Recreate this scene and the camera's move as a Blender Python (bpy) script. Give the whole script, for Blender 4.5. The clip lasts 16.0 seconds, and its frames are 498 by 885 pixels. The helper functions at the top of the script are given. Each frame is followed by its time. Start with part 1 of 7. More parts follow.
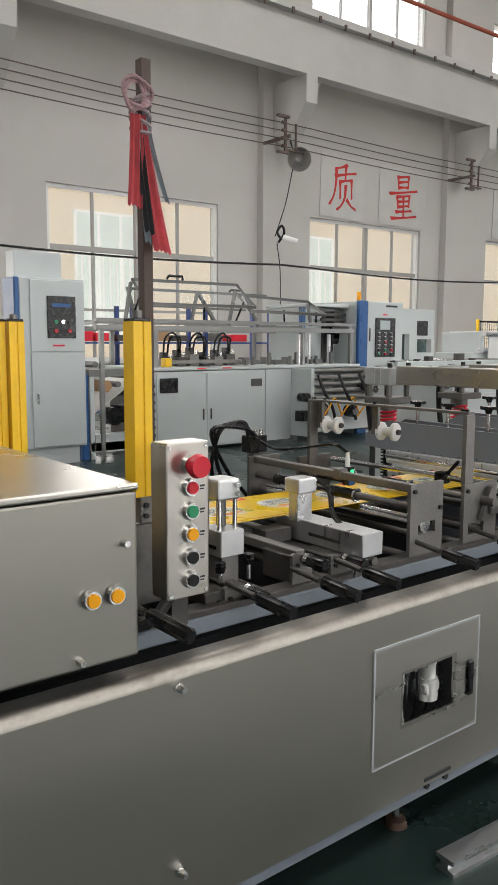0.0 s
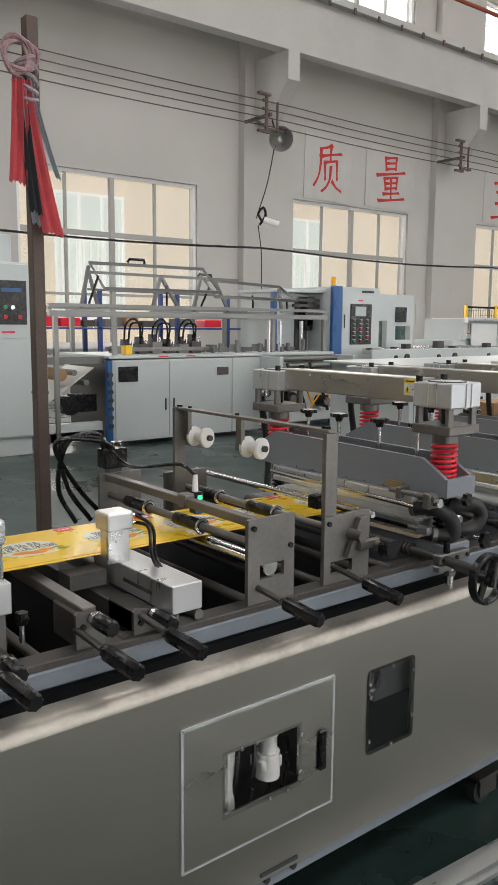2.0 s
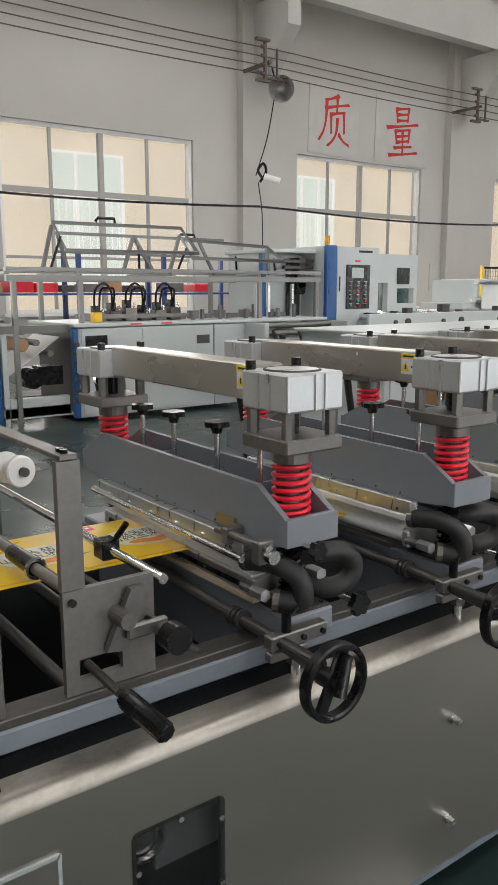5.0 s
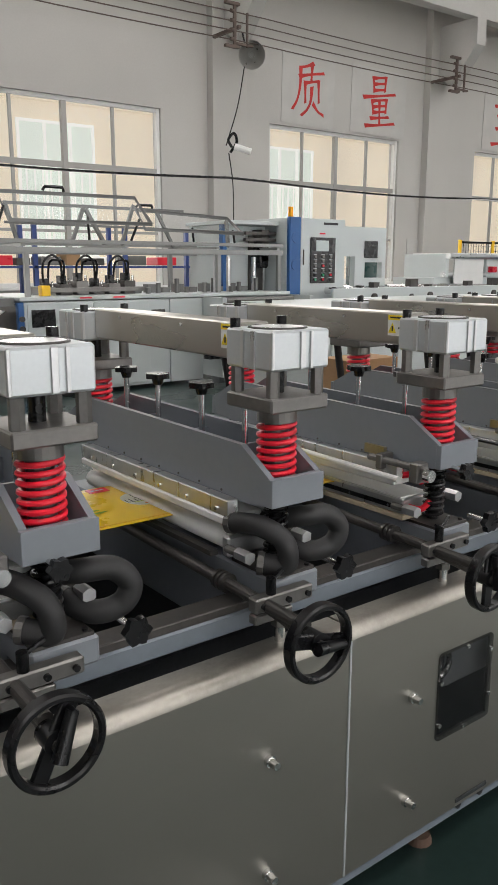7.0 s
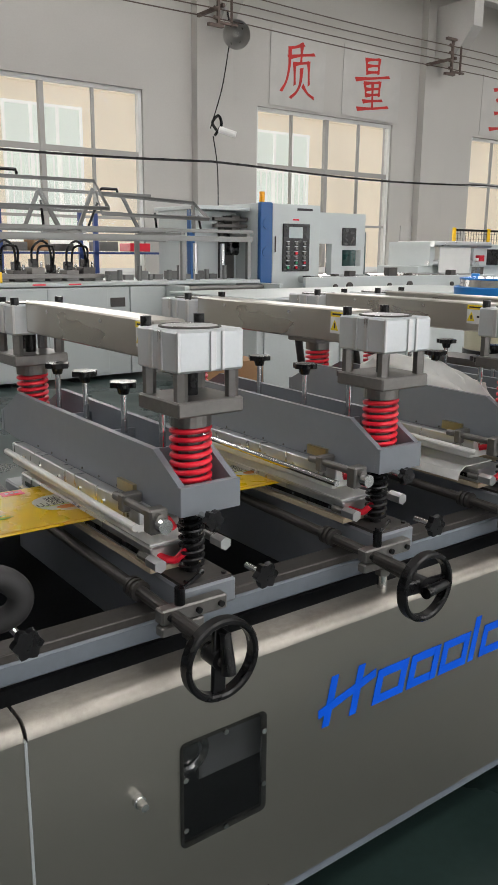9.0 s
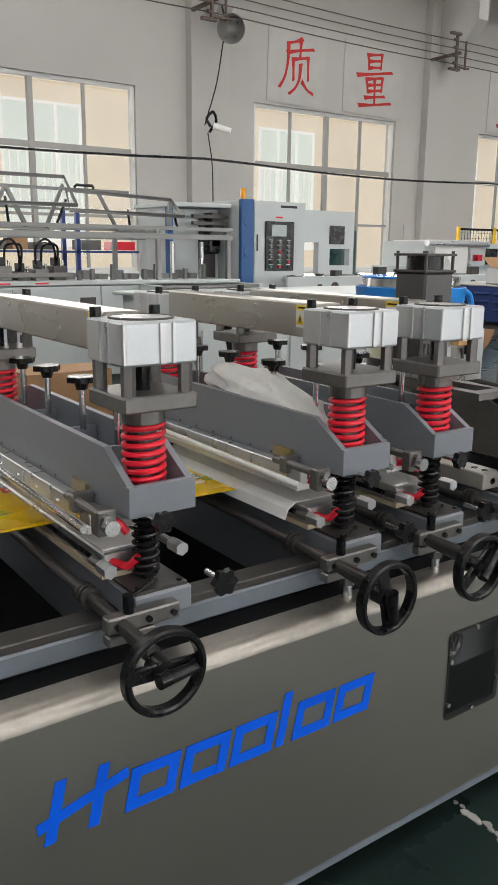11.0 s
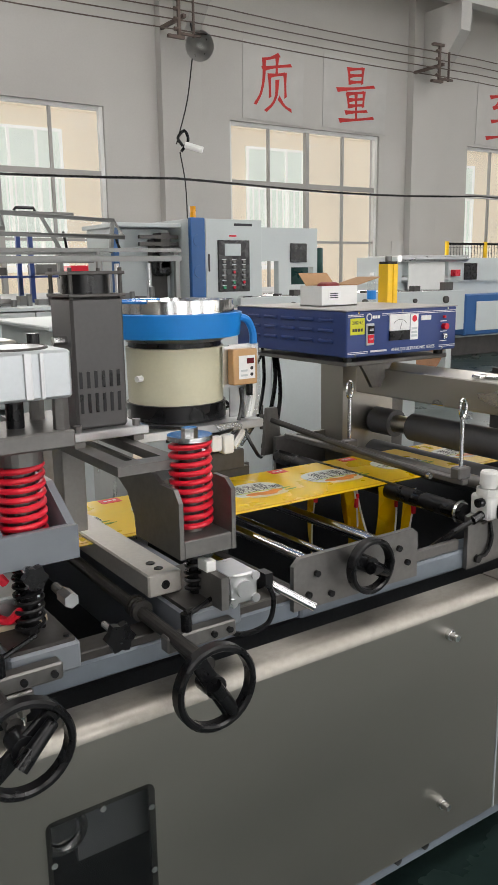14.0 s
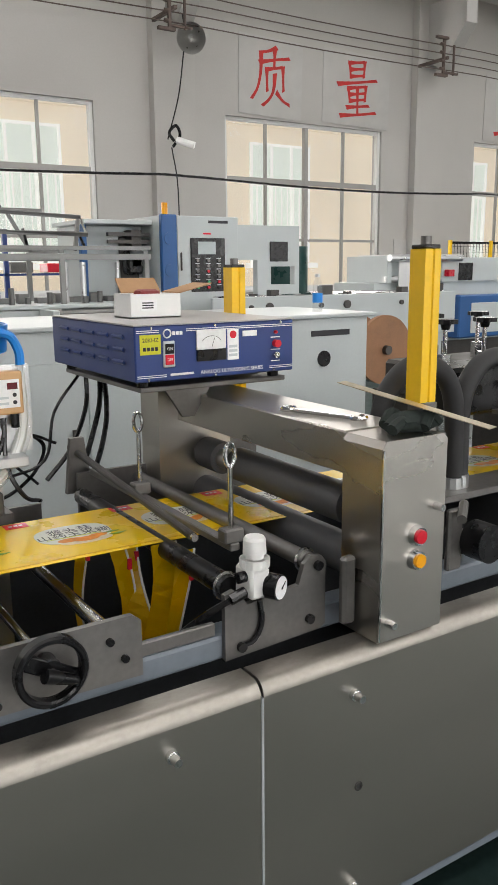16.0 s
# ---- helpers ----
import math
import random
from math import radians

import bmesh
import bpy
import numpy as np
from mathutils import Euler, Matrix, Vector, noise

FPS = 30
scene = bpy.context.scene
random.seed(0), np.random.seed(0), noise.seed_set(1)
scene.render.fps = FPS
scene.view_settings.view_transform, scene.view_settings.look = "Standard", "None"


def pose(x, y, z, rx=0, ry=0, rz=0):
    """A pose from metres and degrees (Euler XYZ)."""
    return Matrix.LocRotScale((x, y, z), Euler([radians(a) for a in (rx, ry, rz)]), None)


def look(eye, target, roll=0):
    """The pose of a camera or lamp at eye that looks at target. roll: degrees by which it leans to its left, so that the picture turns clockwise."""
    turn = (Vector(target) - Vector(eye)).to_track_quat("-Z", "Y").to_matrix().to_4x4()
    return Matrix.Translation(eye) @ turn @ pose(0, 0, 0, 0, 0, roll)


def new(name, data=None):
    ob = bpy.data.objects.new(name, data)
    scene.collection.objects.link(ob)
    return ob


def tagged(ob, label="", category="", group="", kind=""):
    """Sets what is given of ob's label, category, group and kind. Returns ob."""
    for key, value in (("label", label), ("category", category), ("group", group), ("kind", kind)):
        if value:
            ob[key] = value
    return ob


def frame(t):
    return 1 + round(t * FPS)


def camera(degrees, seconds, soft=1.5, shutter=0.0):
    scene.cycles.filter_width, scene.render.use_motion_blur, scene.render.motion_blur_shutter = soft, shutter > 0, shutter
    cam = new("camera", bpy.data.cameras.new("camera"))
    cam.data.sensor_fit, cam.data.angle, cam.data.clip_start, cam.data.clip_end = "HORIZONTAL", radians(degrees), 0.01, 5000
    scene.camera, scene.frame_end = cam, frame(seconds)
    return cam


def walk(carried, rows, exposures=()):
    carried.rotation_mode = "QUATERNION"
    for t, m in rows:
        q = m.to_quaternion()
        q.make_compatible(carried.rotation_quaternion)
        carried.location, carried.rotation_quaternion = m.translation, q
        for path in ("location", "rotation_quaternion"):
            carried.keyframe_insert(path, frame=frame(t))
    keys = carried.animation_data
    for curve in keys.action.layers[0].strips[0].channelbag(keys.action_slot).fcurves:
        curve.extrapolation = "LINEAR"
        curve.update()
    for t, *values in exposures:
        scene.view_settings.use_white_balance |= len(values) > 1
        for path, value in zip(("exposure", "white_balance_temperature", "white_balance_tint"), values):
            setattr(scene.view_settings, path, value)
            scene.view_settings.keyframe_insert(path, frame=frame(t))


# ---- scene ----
cam = camera(34.7, 16.0)
PATH = [
    (0, (0.066, 0.096, 1.389), (1.301, 1.65, 1.138), 0.2),
    (0.5, (0.209, 0.129, 1.394), (1.47, 1.66, 1.136), 0.2),
    (1, (0.322, 0.132, 1.395), (1.585, 1.659, 1.127), 0.2),
    (1.5, (0.502, 0.115, 1.411), (1.746, 1.656, 1.134), 0.2),
    (2, (0.651, 0.129, 1.438), (1.883, 1.677, 1.146), 0.5),
    (2.5, (0.832, 0.234, 1.446), (2.052, 1.789, 1.139), 0.8),
    (3, (0.983, 0.299, 1.45), (2.19, 1.861, 1.127), 0.8),
    (3.5, (1.155, 0.3, 1.458), (2.341, 1.874, 1.118), 0.5),
    (6, (1.725, 0.448, 1.409), (2.902, 2.014, 1.005), -0.1),
    (6.5, (1.859, 0.428, 1.404), (3.041, 1.987, 0.985), 0.1),
    (7, (1.974, 0.404, 1.401), (3.162, 1.952, 0.966), 0.1),
    (7.5, (2.109, 0.397, 1.394), (3.31, 1.933, 0.948), 0.3),
    (8, (2.282, 0.411, 1.402), (3.483, 1.946, 0.95), 0.3),
    (8.5, (2.444, 0.369, 1.414), (3.629, 1.913, 0.952), 0.4),
    (11, (3.184, 0.358, 1.398), (4.314, 1.941, 0.931), 0.6),
    (11.5, (3.32, 0.306, 1.406), (4.444, 1.895, 0.947), 0.3),
    (12, (3.471, 0.343, 1.392), (4.594, 1.937, 0.947), -0.0),
    (12.5, (3.633, 0.403, 1.391), (4.755, 2.001, 0.959), 0.1),
    (13, (3.782, 0.388, 1.397), (4.896, 1.994, 0.972), -0.3),
    (13.5, (3.978, 0.358, 1.4), (5.081, 1.972, 0.981), -0.4),
    (14, (4.119, 0.363, 1.392), (5.214, 1.983, 0.973), -0.8),
    (14.5, (4.296, 0.419, 1.399), (5.384, 2.045, 0.982), -0.5),
    (15, (4.458, 0.438, 1.4), (5.53, 2.074, 0.983), -0.5),
    (15.5, (4.666, 0.406, 1.407), (5.71, 2.06, 0.989), -0.6),
    (16, (4.792, 0.381, 1.404), (5.844, 2.029, 0.98), -0.5),
]
walk(cam, [(t, look(eye, target, roll)) for t, eye, target, roll in PATH])

# ---- light ----
world = bpy.data.worlds.new("world")
scene.world = world
world.use_nodes = True
sky = world.node_tree.nodes.new("ShaderNodeTexSky")
sky.sky_type, sky.sun_disc = "NISHITA", False
sky.sun_elevation, sky.sun_rotation = radians(50), radians(200)
back = world.node_tree.nodes["Background"]
back.inputs[1].default_value = 0.10
world.node_tree.links.new(sky.outputs[0], back.inputs[0])
sun = new("sun", bpy.data.lights.new("sun", "SUN"))
sun.data.energy, sun.data.angle, sun.data.color = 0.8, radians(20), (1.0, 0.97, 0.92)
sun.matrix_world = look((0, 0, 30), (-6, 12, 0))
scene.view_settings.exposure = -0.95


# Area lamp added at an opening to stand in for daylight.
def daylight_lamp(x, y, z, w, h, facing, power):
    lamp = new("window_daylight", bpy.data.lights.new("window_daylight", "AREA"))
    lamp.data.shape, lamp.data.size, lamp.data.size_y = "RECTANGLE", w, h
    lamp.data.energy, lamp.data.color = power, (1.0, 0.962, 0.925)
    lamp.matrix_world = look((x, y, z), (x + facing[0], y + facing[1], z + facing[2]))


# ---- materials ----
def material(name, colour, rough=0.5, metal=0.0, vary=0.12, scale=6.0, bump=0.0, fine=120.0, stretch=(1, 1, 1), spec=0.5, stain=0.0, emit=0.0, clear=0.0, even=0.08):
    m = bpy.data.materials.new(name)
    m.use_nodes = True
    nt, b = m.node_tree, m.node_tree.nodes["Principled BSDF"]
    add = nt.nodes.new
    co, mp = add("ShaderNodeTexCoord"), add("ShaderNodeMapping")
    mp.inputs["Scale"].default_value = stretch
    nt.links.new(co.outputs["Object"], mp.inputs[0])
    n1, n2 = add("ShaderNodeTexNoise"), add("ShaderNodeTexNoise")
    n1.inputs["Scale"].default_value, n1.inputs["Detail"].default_value = scale, 6
    n2.inputs["Scale"].default_value, n2.inputs["Detail"].default_value = fine, 3
    for n in (n1, n2):
        nt.links.new(mp.outputs[0], n.inputs["Vector"])
    mix = add("ShaderNodeMix")
    mix.data_type = "FLOAT"
    mix.inputs[0].default_value = 0.35
    nt.links.new(n1.outputs["Fac"], mix.inputs[2])
    nt.links.new(n2.outputs["Fac"], mix.inputs[3])
    ramp = add("ShaderNodeMapRange")
    ramp.inputs[1].default_value, ramp.inputs[2].default_value = 0.3, 0.7
    ramp.inputs[3].default_value, ramp.inputs[4].default_value = 1 - vary, 1 + vary
    nt.links.new(mix.outputs[0], ramp.inputs[0])
    val = add("ShaderNodeVectorMath")
    val.operation = "SCALE"
    val.inputs[0].default_value = colour
    nt.links.new(ramp.outputs[0], val.inputs["Scale"])
    out = val.outputs[0]
    if stain:
        n3, r3, mx = add("ShaderNodeTexNoise"), add("ShaderNodeMapRange"), add("ShaderNodeMix")
        n3.inputs["Scale"].default_value, n3.inputs["Detail"].default_value = scale * 0.45, 8
        n3.inputs["Roughness"].default_value = 0.7
        nt.links.new(co.outputs["Object"], n3.inputs["Vector"])
        r3.inputs[1].default_value, r3.inputs[2].default_value = 0.52, 0.75
        r3.inputs[3].default_value, r3.inputs[4].default_value = 0.0, stain
        nt.links.new(n3.outputs["Fac"], r3.inputs[0])
        mx.data_type = "RGBA"
        nt.links.new(r3.outputs[0], mx.inputs[0])
        nt.links.new(out, mx.inputs[6])
        mx.inputs[7].default_value = tuple(c * 0.35 for c in colour) + (1,)
        out = mx.outputs[2]
    nt.links.new(out, b.inputs["Base Color"])
    rr = add("ShaderNodeMapRange")
    rr.inputs[1].default_value, rr.inputs[2].default_value = 0.3, 0.7
    rr.inputs[3].default_value, rr.inputs[4].default_value = max(0.02, rough - even), min(1, rough + even)
    nt.links.new(n1.outputs["Fac"], rr.inputs[0])
    nt.links.new(rr.outputs[0], b.inputs["Roughness"])
    b.inputs["Metallic"].default_value = metal
    b.inputs["Specular IOR Level"].default_value = spec
    b.inputs["Coat Weight"].default_value = clear
    if bump:
        bn = add("ShaderNodeBump")
        bn.inputs["Strength"].default_value, bn.inputs["Distance"].default_value = bump, 0.002
        nt.links.new(mix.outputs[0], bn.inputs["Height"])
        nt.links.new(bn.outputs[0], b.inputs["Normal"])
    if emit:
        b.inputs["Emission Color"].default_value = tuple(colour) + (1,)
        b.inputs["Emission Strength"].default_value = emit
    return m


def glass(name, colour, rough=0.02, alpha=0.25):
    m = material(name, colour, rough, 0, 0.05)
    m.node_tree.nodes["Principled BSDF"].inputs["Alpha"].default_value = alpha
    return m


STEEL = material("brushed_stainless", (0.345, 0.335, 0.302), 0.415, 1.0, 0.04, 1.2, 0.0, 300, (1, 1, 5), even=0.03)
RIM = material("worn_stainless_rim", (0.40, 0.375, 0.335), 0.47, 1.0, 0.16, 9, 0.0, 120, (0.6, 1, 1), stain=0.75, even=0.05)
STEEL2 = material("satin_stainless", (0.54, 0.515, 0.475), 0.29, 1.0, 0.03, 3, 0.0, 350, (1, 1, 3), even=0.03)
ALU = material("machined_aluminium", (0.64, 0.645, 0.65), 0.33, 0.92, 0.07, 9, 0.04, 220, (1, 6, 1))
ALU_W = material("anodised_aluminium_face", (0.60, 0.63, 0.65), 0.42, 0.6, 0.05, 9, 0.03, 150)
PROFILE = material("dull_aluminium_profile", (0.17, 0.17, 0.165), 0.45, 0.5, 0.1, 9)
CHROME = material("polished_steel", (0.7, 0.7, 0.7), 0.16, 1.0, 0.05, 8)
DARK = material("blackened_steel", (0.085, 0.08, 0.076), 0.45, 0.6, 0.25, 9, 0.1, 90)
DARK2 = material("oiled_steel_plate", (0.19, 0.183, 0.175), 0.42, 0.7, 0.2, 7, 0.08, 80)
BLACK = material("black_plastic", (0.006, 0.006, 0.007), 0.28, 0, 0.2, 20, 0.0, spec=0.4)
RUBBER = material("black_rubber", (0.022, 0.022, 0.023), 0.6, 0, 0.2, 15, 0.1)
GREY = material("blue_grey_paint", (0.20, 0.218, 0.245), 0.42, 0, 0.06, 5, 0.05, 60)
GREYB = material("grey_blue_bed_paint", (0.165, 0.192, 0.225), 0.4, 0, 0.12, 5, 0.05, 60, stain=0.3)
# Near-black colour standing for shade inside the bed, holes and slots.
PIT = material("shaded_recess", (0.03, 0.033, 0.037), 0.5, 0, 0.4, 6)
RED = material("red_lacquer", (0.75, 0.012, 0.035), 0.35, 0, 0.06, 12)
YELLOW = material("yellow_paint", (0.93, 0.57, 0.008), 0.38, 0, 0.06, 6)
YFILM = material("yellow_printed_film", (0.82, 0.53, 0.0), 0.3, 0, 0.05, 8, 0.12, 25)
WHITE = material("white_plastic", (0.8, 0.8, 0.78), 0.4, 0, 0.04, 8)
CLOTH = material("white_release_cloth", (0.78, 0.78, 0.76), 0.55, 0, 0.07, 10, 0.2, 60)
MACHINE = material("light_grey_machine_enamel", (0.56, 0.60, 0.60), 0.4, 0, 0.05, 2, 0.03, 60)
BLUE = material("blue_machine_enamel", (0.022, 0.105, 0.30), 0.38, 0, 0.08, 4, 0.03, 60)
WALL = material("whitewashed_wall", (0.49, 0.475, 0.45), 0.9, 0, 0.05, 0.8, 0.3, 30, stain=0.10)
WALL_LOW = material("aged_plaster", (0.45, 0.44, 0.42), 0.9, 0, 0.06, 1.2, 0.3, 30, stain=0.1)
FLOOR = material("green_grey_epoxy_floor", (0.022, 0.04, 0.037), 0.3, 0, 0.3, 1.6, 0.06, 30, stain=0.5)
ROOF = material("roof_sheet", (0.5, 0.5, 0.49), 0.7, 0, 0.06, 1)
FRAME = material("white_window_frame", (0.78, 0.78, 0.76), 0.45, 0, 0.04, 5)
GLASS = glass("window_glass", (0.9, 0.95, 0.95), 0.02, 0.08)
ACRYLIC = glass("smoked_acrylic", (0.01, 0.011, 0.012), 0.05, 0.42)
CLEAR = glass("clear_acrylic", (0.6, 0.65, 0.65), 0.05, 0.12)
LOGO = material("blue_vinyl", (0.0, 0.10, 0.74), 0.55, 0, 0.03, 8, spec=0.2)
MIDPROFILE = material("aluminium_profile", (0.25, 0.25, 0.245), 0.42, 0.5, 0.08, 9)
# Grey puts the backlit look of the bars into their colour.
BARS = material("backlit_glazing_bar", (0.36, 0.35, 0.33), 0.5, 0.2, 0.06, 5)
PRINT_RED = material("red_calligraphy_paint", (0.5, 0.025, 0.02), 0.7, 0, 0.25, 9)
PAPER = material("weathered_paper", (0.5, 0.49, 0.47), 0.9, 0, 0.08, 3, 0.2)
INK = material("dark_ink", (0.02, 0.02, 0.025), 0.5)
WHITEINK = material("white_ink", (0.85, 0.85, 0.85), 0.5)
LABEL_Y = material("yellow_label", (0.85, 0.66, 0.02), 0.5)
BRASS = material("dull_brass", (0.40, 0.35, 0.23), 0.35, 1.0)
WOOD = material("brown_fibreboard", (0.33, 0.17, 0.09), 0.7, 0, 0.2, 8)
CARD = material("brown_cardboard", (0.42, 0.25, 0.13), 0.8, 0, 0.1, 6)
RUST = material("brown_primed_steel", (0.10, 0.072, 0.06), 0.6, 0.2, 0.3, 8, 0.2)
RAG_R = material("faded_red_cloth", (0.70, 0.13, 0.15), 0.9, 0, 0.15, 12, 0.4)
RAG_G = material("grey_cloth", (0.05, 0.055, 0.06), 0.9, 0, 0.15, 12, 0.4)
RAG_B = material("pale_blue_cloth", (0.42, 0.5, 0.55), 0.9, 0, 0.15, 12, 0.4)
CREAM = material("cream_enamel", (0.62, 0.60, 0.45), 0.35, 0, 0.05, 5)
SKYBLUE = material("bright_blue_paint", (0.015, 0.24, 0.72), 0.35, 0, 0.06, 6)
NAVY = material("navy_enamel", (0.022, 0.05, 0.20), 0.35, 0, 0.06, 6, 0.05, 200)
GOLD = material("gold_anodised_aluminium", (0.55, 0.34, 0.17), 0.35, 0.6, 0.08, 8)
ORANGE = material("orange_printed_ink", (0.75, 0.25, 0.02), 0.5, 0, 0.3, 30)
GREENB = material("green_button_plastic", (0.02, 0.28, 0.12), 0.3)
YBUT = material("amber_button_plastic", (0.9, 0.38, 0.005), 0.3)
RBUT = material("red_button_plastic", (0.62, 0.01, 0.03), 0.3)
GREENL = material("green_indicator", (0.05, 0.9, 0.3), 0.3, emit=2.0)
PIPE = material("red_painted_pipe", (0.30, 0.06, 0.03), 0.5)
GLOVE = material("dark_green_knit", (0.02, 0.028, 0.025), 0.95, 0, 0.3, 60, 0.5)
TANK = material("dark_green_enamel", (0.01, 0.05, 0.045), 0.3, 0, 0.1)
# Outdoor surfaces emit light to imitate daylight falling on them.
FACADE = material("glowing_beige_render", (0.66, 0.58, 0.46), 0.9, 0, 0.16, 0.9, emit=0.85, stretch=(1, 1, 0.35), stain=0.25)
FACADE2 = material("pale_glowing_glass", (0.60, 0.66, 0.62), 0.4, 0, 0.06, 1, emit=0.85)
FACADE3 = material("white_glowing_frame", (0.78, 0.78, 0.75), 0.5, 0, 0.03, 1, emit=0.95)
SKYGLOW = material("overcast_sky_backdrop", (0.95, 0.97, 1.0), 1, 0, 0.02, 0.2, emit=5)


# ---- building helpers ----
SINGLE = {"ribs": "rib", "cap_screws": "cap_screw", "screws": "screw", "bolts": "bolt", "rivets": "rivet", "clips": "clip", "shelves": "shelf", "uprights": "upright",
          "roller_mounts": "roller_mount", "bearings": "bearing", "rollers": "roller", "sockets": "socket", "lift_posts": "lift_post", "gas_struts": "gas_strut",
          "aluminium_frame": "frame_bar", "hood_frame": "hood_bar", "slide_rails": "slide_rail", "roller_frame": "frame_piece", "vents": "vent", "fittings": "fitting",
          "tie_rods": "tie_rod", "screw_holes": "screw_hole", "hoses": "hose", "white_stripes": "white_stripe", "wiring": "wire", "fingers": "finger", "clamps": "clamp",
          "film_scraps": "film_scrap", "glazing_bars": "glazing_bar", "body_pieces": "body_piece"}


def islands(bm):
    """The separate pieces of a bmesh, each as a bmesh of its own."""
    left, out = set(bm.verts), []
    while left:
        heap, got = [left.pop()], []
        while heap:
            v = heap.pop()
            got.append(v)
            for e in v.link_edges:
                o = e.other_vert(v)
                if o in left:
                    left.remove(o)
                    heap.append(o)
        n, faces = bmesh.new(), {f for v in got for f in v.link_faces}
        new_of = {v: n.verts.new(v.co) for v in got}
        for f in faces:
            n.faces.new([new_of[v] for v in f.verts])
        out.append(n)
    bm.free()
    return out


def part(name, bm, mat, parent=None, label="", smooth=False):
    if name in SINGLE:
        made = [part(SINGLE[name], b, mat, parent, label, smooth) for b in islands(bm)]
        return made[-1]
    me = bpy.data.meshes.new(name)
    bmesh.ops.recalc_face_normals(bm, faces=bm.faces)
    bm.to_mesh(me)
    bm.free()
    me.materials.append(mat)
    if smooth:
        me.set_sharp_from_angle(angle=radians(40))
        for p in me.polygons:
            p.use_smooth = True
    ob = new(name, me)
    if parent:
        ob.parent = parent
    if label:
        ob["label"] = label
    return ob


def thing(name, label, category, x=0, y=0, z=0, group="", kind="", rz=0):
    ob = new(name)
    ob.empty_display_size = 0.1
    ob.matrix_basis = pose(x, y, z, 0, 0, rz)
    return tagged(ob, label, category, group, kind)


def box(bm, x0, x1, y0, y1, z0, z1, bevel=0.0, seg=1):
    m = Matrix.LocRotScale(((x0 + x1) / 2, (y0 + y1) / 2, (z0 + z1) / 2), None, (abs(x1 - x0), abs(y1 - y0), abs(z1 - z0)))
    vs = bmesh.ops.create_cube(bm, size=1, matrix=m)["verts"]
    if bevel:
        es = list({e for v in vs for e in v.link_edges})
        bmesh.ops.bevel(bm, geom=es, offset=bevel, segments=seg, profile=0.5, affect="EDGES")
    return bm


def rod(bm, a, b, r, seg=16, r2=None):
    a, b = Vector(a), Vector(b)
    m = Matrix.Translation((a + b) / 2) @ (b - a).to_track_quat("Z", "Y").to_matrix().to_4x4()
    bmesh.ops.create_cone(bm, cap_ends=True, segments=seg, radius1=r, radius2=r if r2 is None else r2, depth=(b - a).length, matrix=m)
    return bm


def tube(bm, pts, r, seg=8, closed=False):
    """A round bar along a line of points."""
    pts = [Vector(p) for p in pts]
    n, rings, side = len(pts), [], None
    for i, p in enumerate(pts):
        d = (pts[(i + 1) % n] - pts[i - 1]) if closed else (pts[min(i + 1, n - 1)] - pts[max(i - 1, 0)])
        d.normalize()
        if side is None:
            side = d.orthogonal().normalized()
        side = (side - d * side.dot(d)).normalized()
        up = d.cross(side)
        rings.append([bm.verts.new(p + r * (math.cos(2 * math.pi * k / seg) * side + math.sin(2 * math.pi * k / seg) * up)) for k in range(seg)])
    for i in range(n if closed else n - 1):
        a, b = rings[i], rings[(i + 1) % n]
        for k in range(seg):
            bm.faces.new((a[k], a[(k + 1) % seg], b[(k + 1) % seg], b[k]))
    if not closed:
        bm.faces.new(rings[0])
        bm.faces.new(rings[-1])
    return bm


def bend(pts, n=6):
    """A smooth line through the given points (Catmull-Rom)."""
    p = [Vector(q) for q in pts]
    p = [2 * p[0] - p[1]] + p + [2 * p[-1] - p[-2]]
    out = []
    for i in range(1, len(p) - 2):
        for k in range(n):
            t = k / n
            out.append(0.5 * (2 * p[i] + (p[i + 1] - p[i - 1]) * t + (2 * p[i - 1] - 5 * p[i] + 4 * p[i + 1] - p[i + 2]) * t * t
                              + (3 * p[i] - p[i - 1] - 3 * p[i + 1] + p[i + 2]) * t ** 3))
    return out + [p[-2]]


def coil(bm, x, y, z0, z1, r, wire, turns, seg=6, per=20, flat=1.0):
    n = int(turns * per)
    pts = [(x + r * math.cos(2 * math.pi * i / per), y + r * math.sin(2 * math.pi * i / per), z0 + wire + (z1 - z0 - 2 * wire) * i / n) for i in range(n + 1)]
    return tube(bm, pts, wire, seg)


def prism(bm, outline, axis, a, b):
    """A plate: an outline in the two other axes, from a to b along the axis."""
    def put(u, v, w):
        return {"x": (w, u, v), "y": (u, w, v), "z": (u, v, w)}[axis]
    lo = [bm.verts.new(put(u, v, a)) for u, v in outline]
    hi = [bm.verts.new(put(u, v, b)) for u, v in outline]
    bm.faces.new(lo)
    bm.faces.new(hi)
    n = len(lo)
    for i in range(n):
        bm.faces.new((lo[i], lo[(i + 1) % n], hi[(i + 1) % n], hi[i]))
    return bm


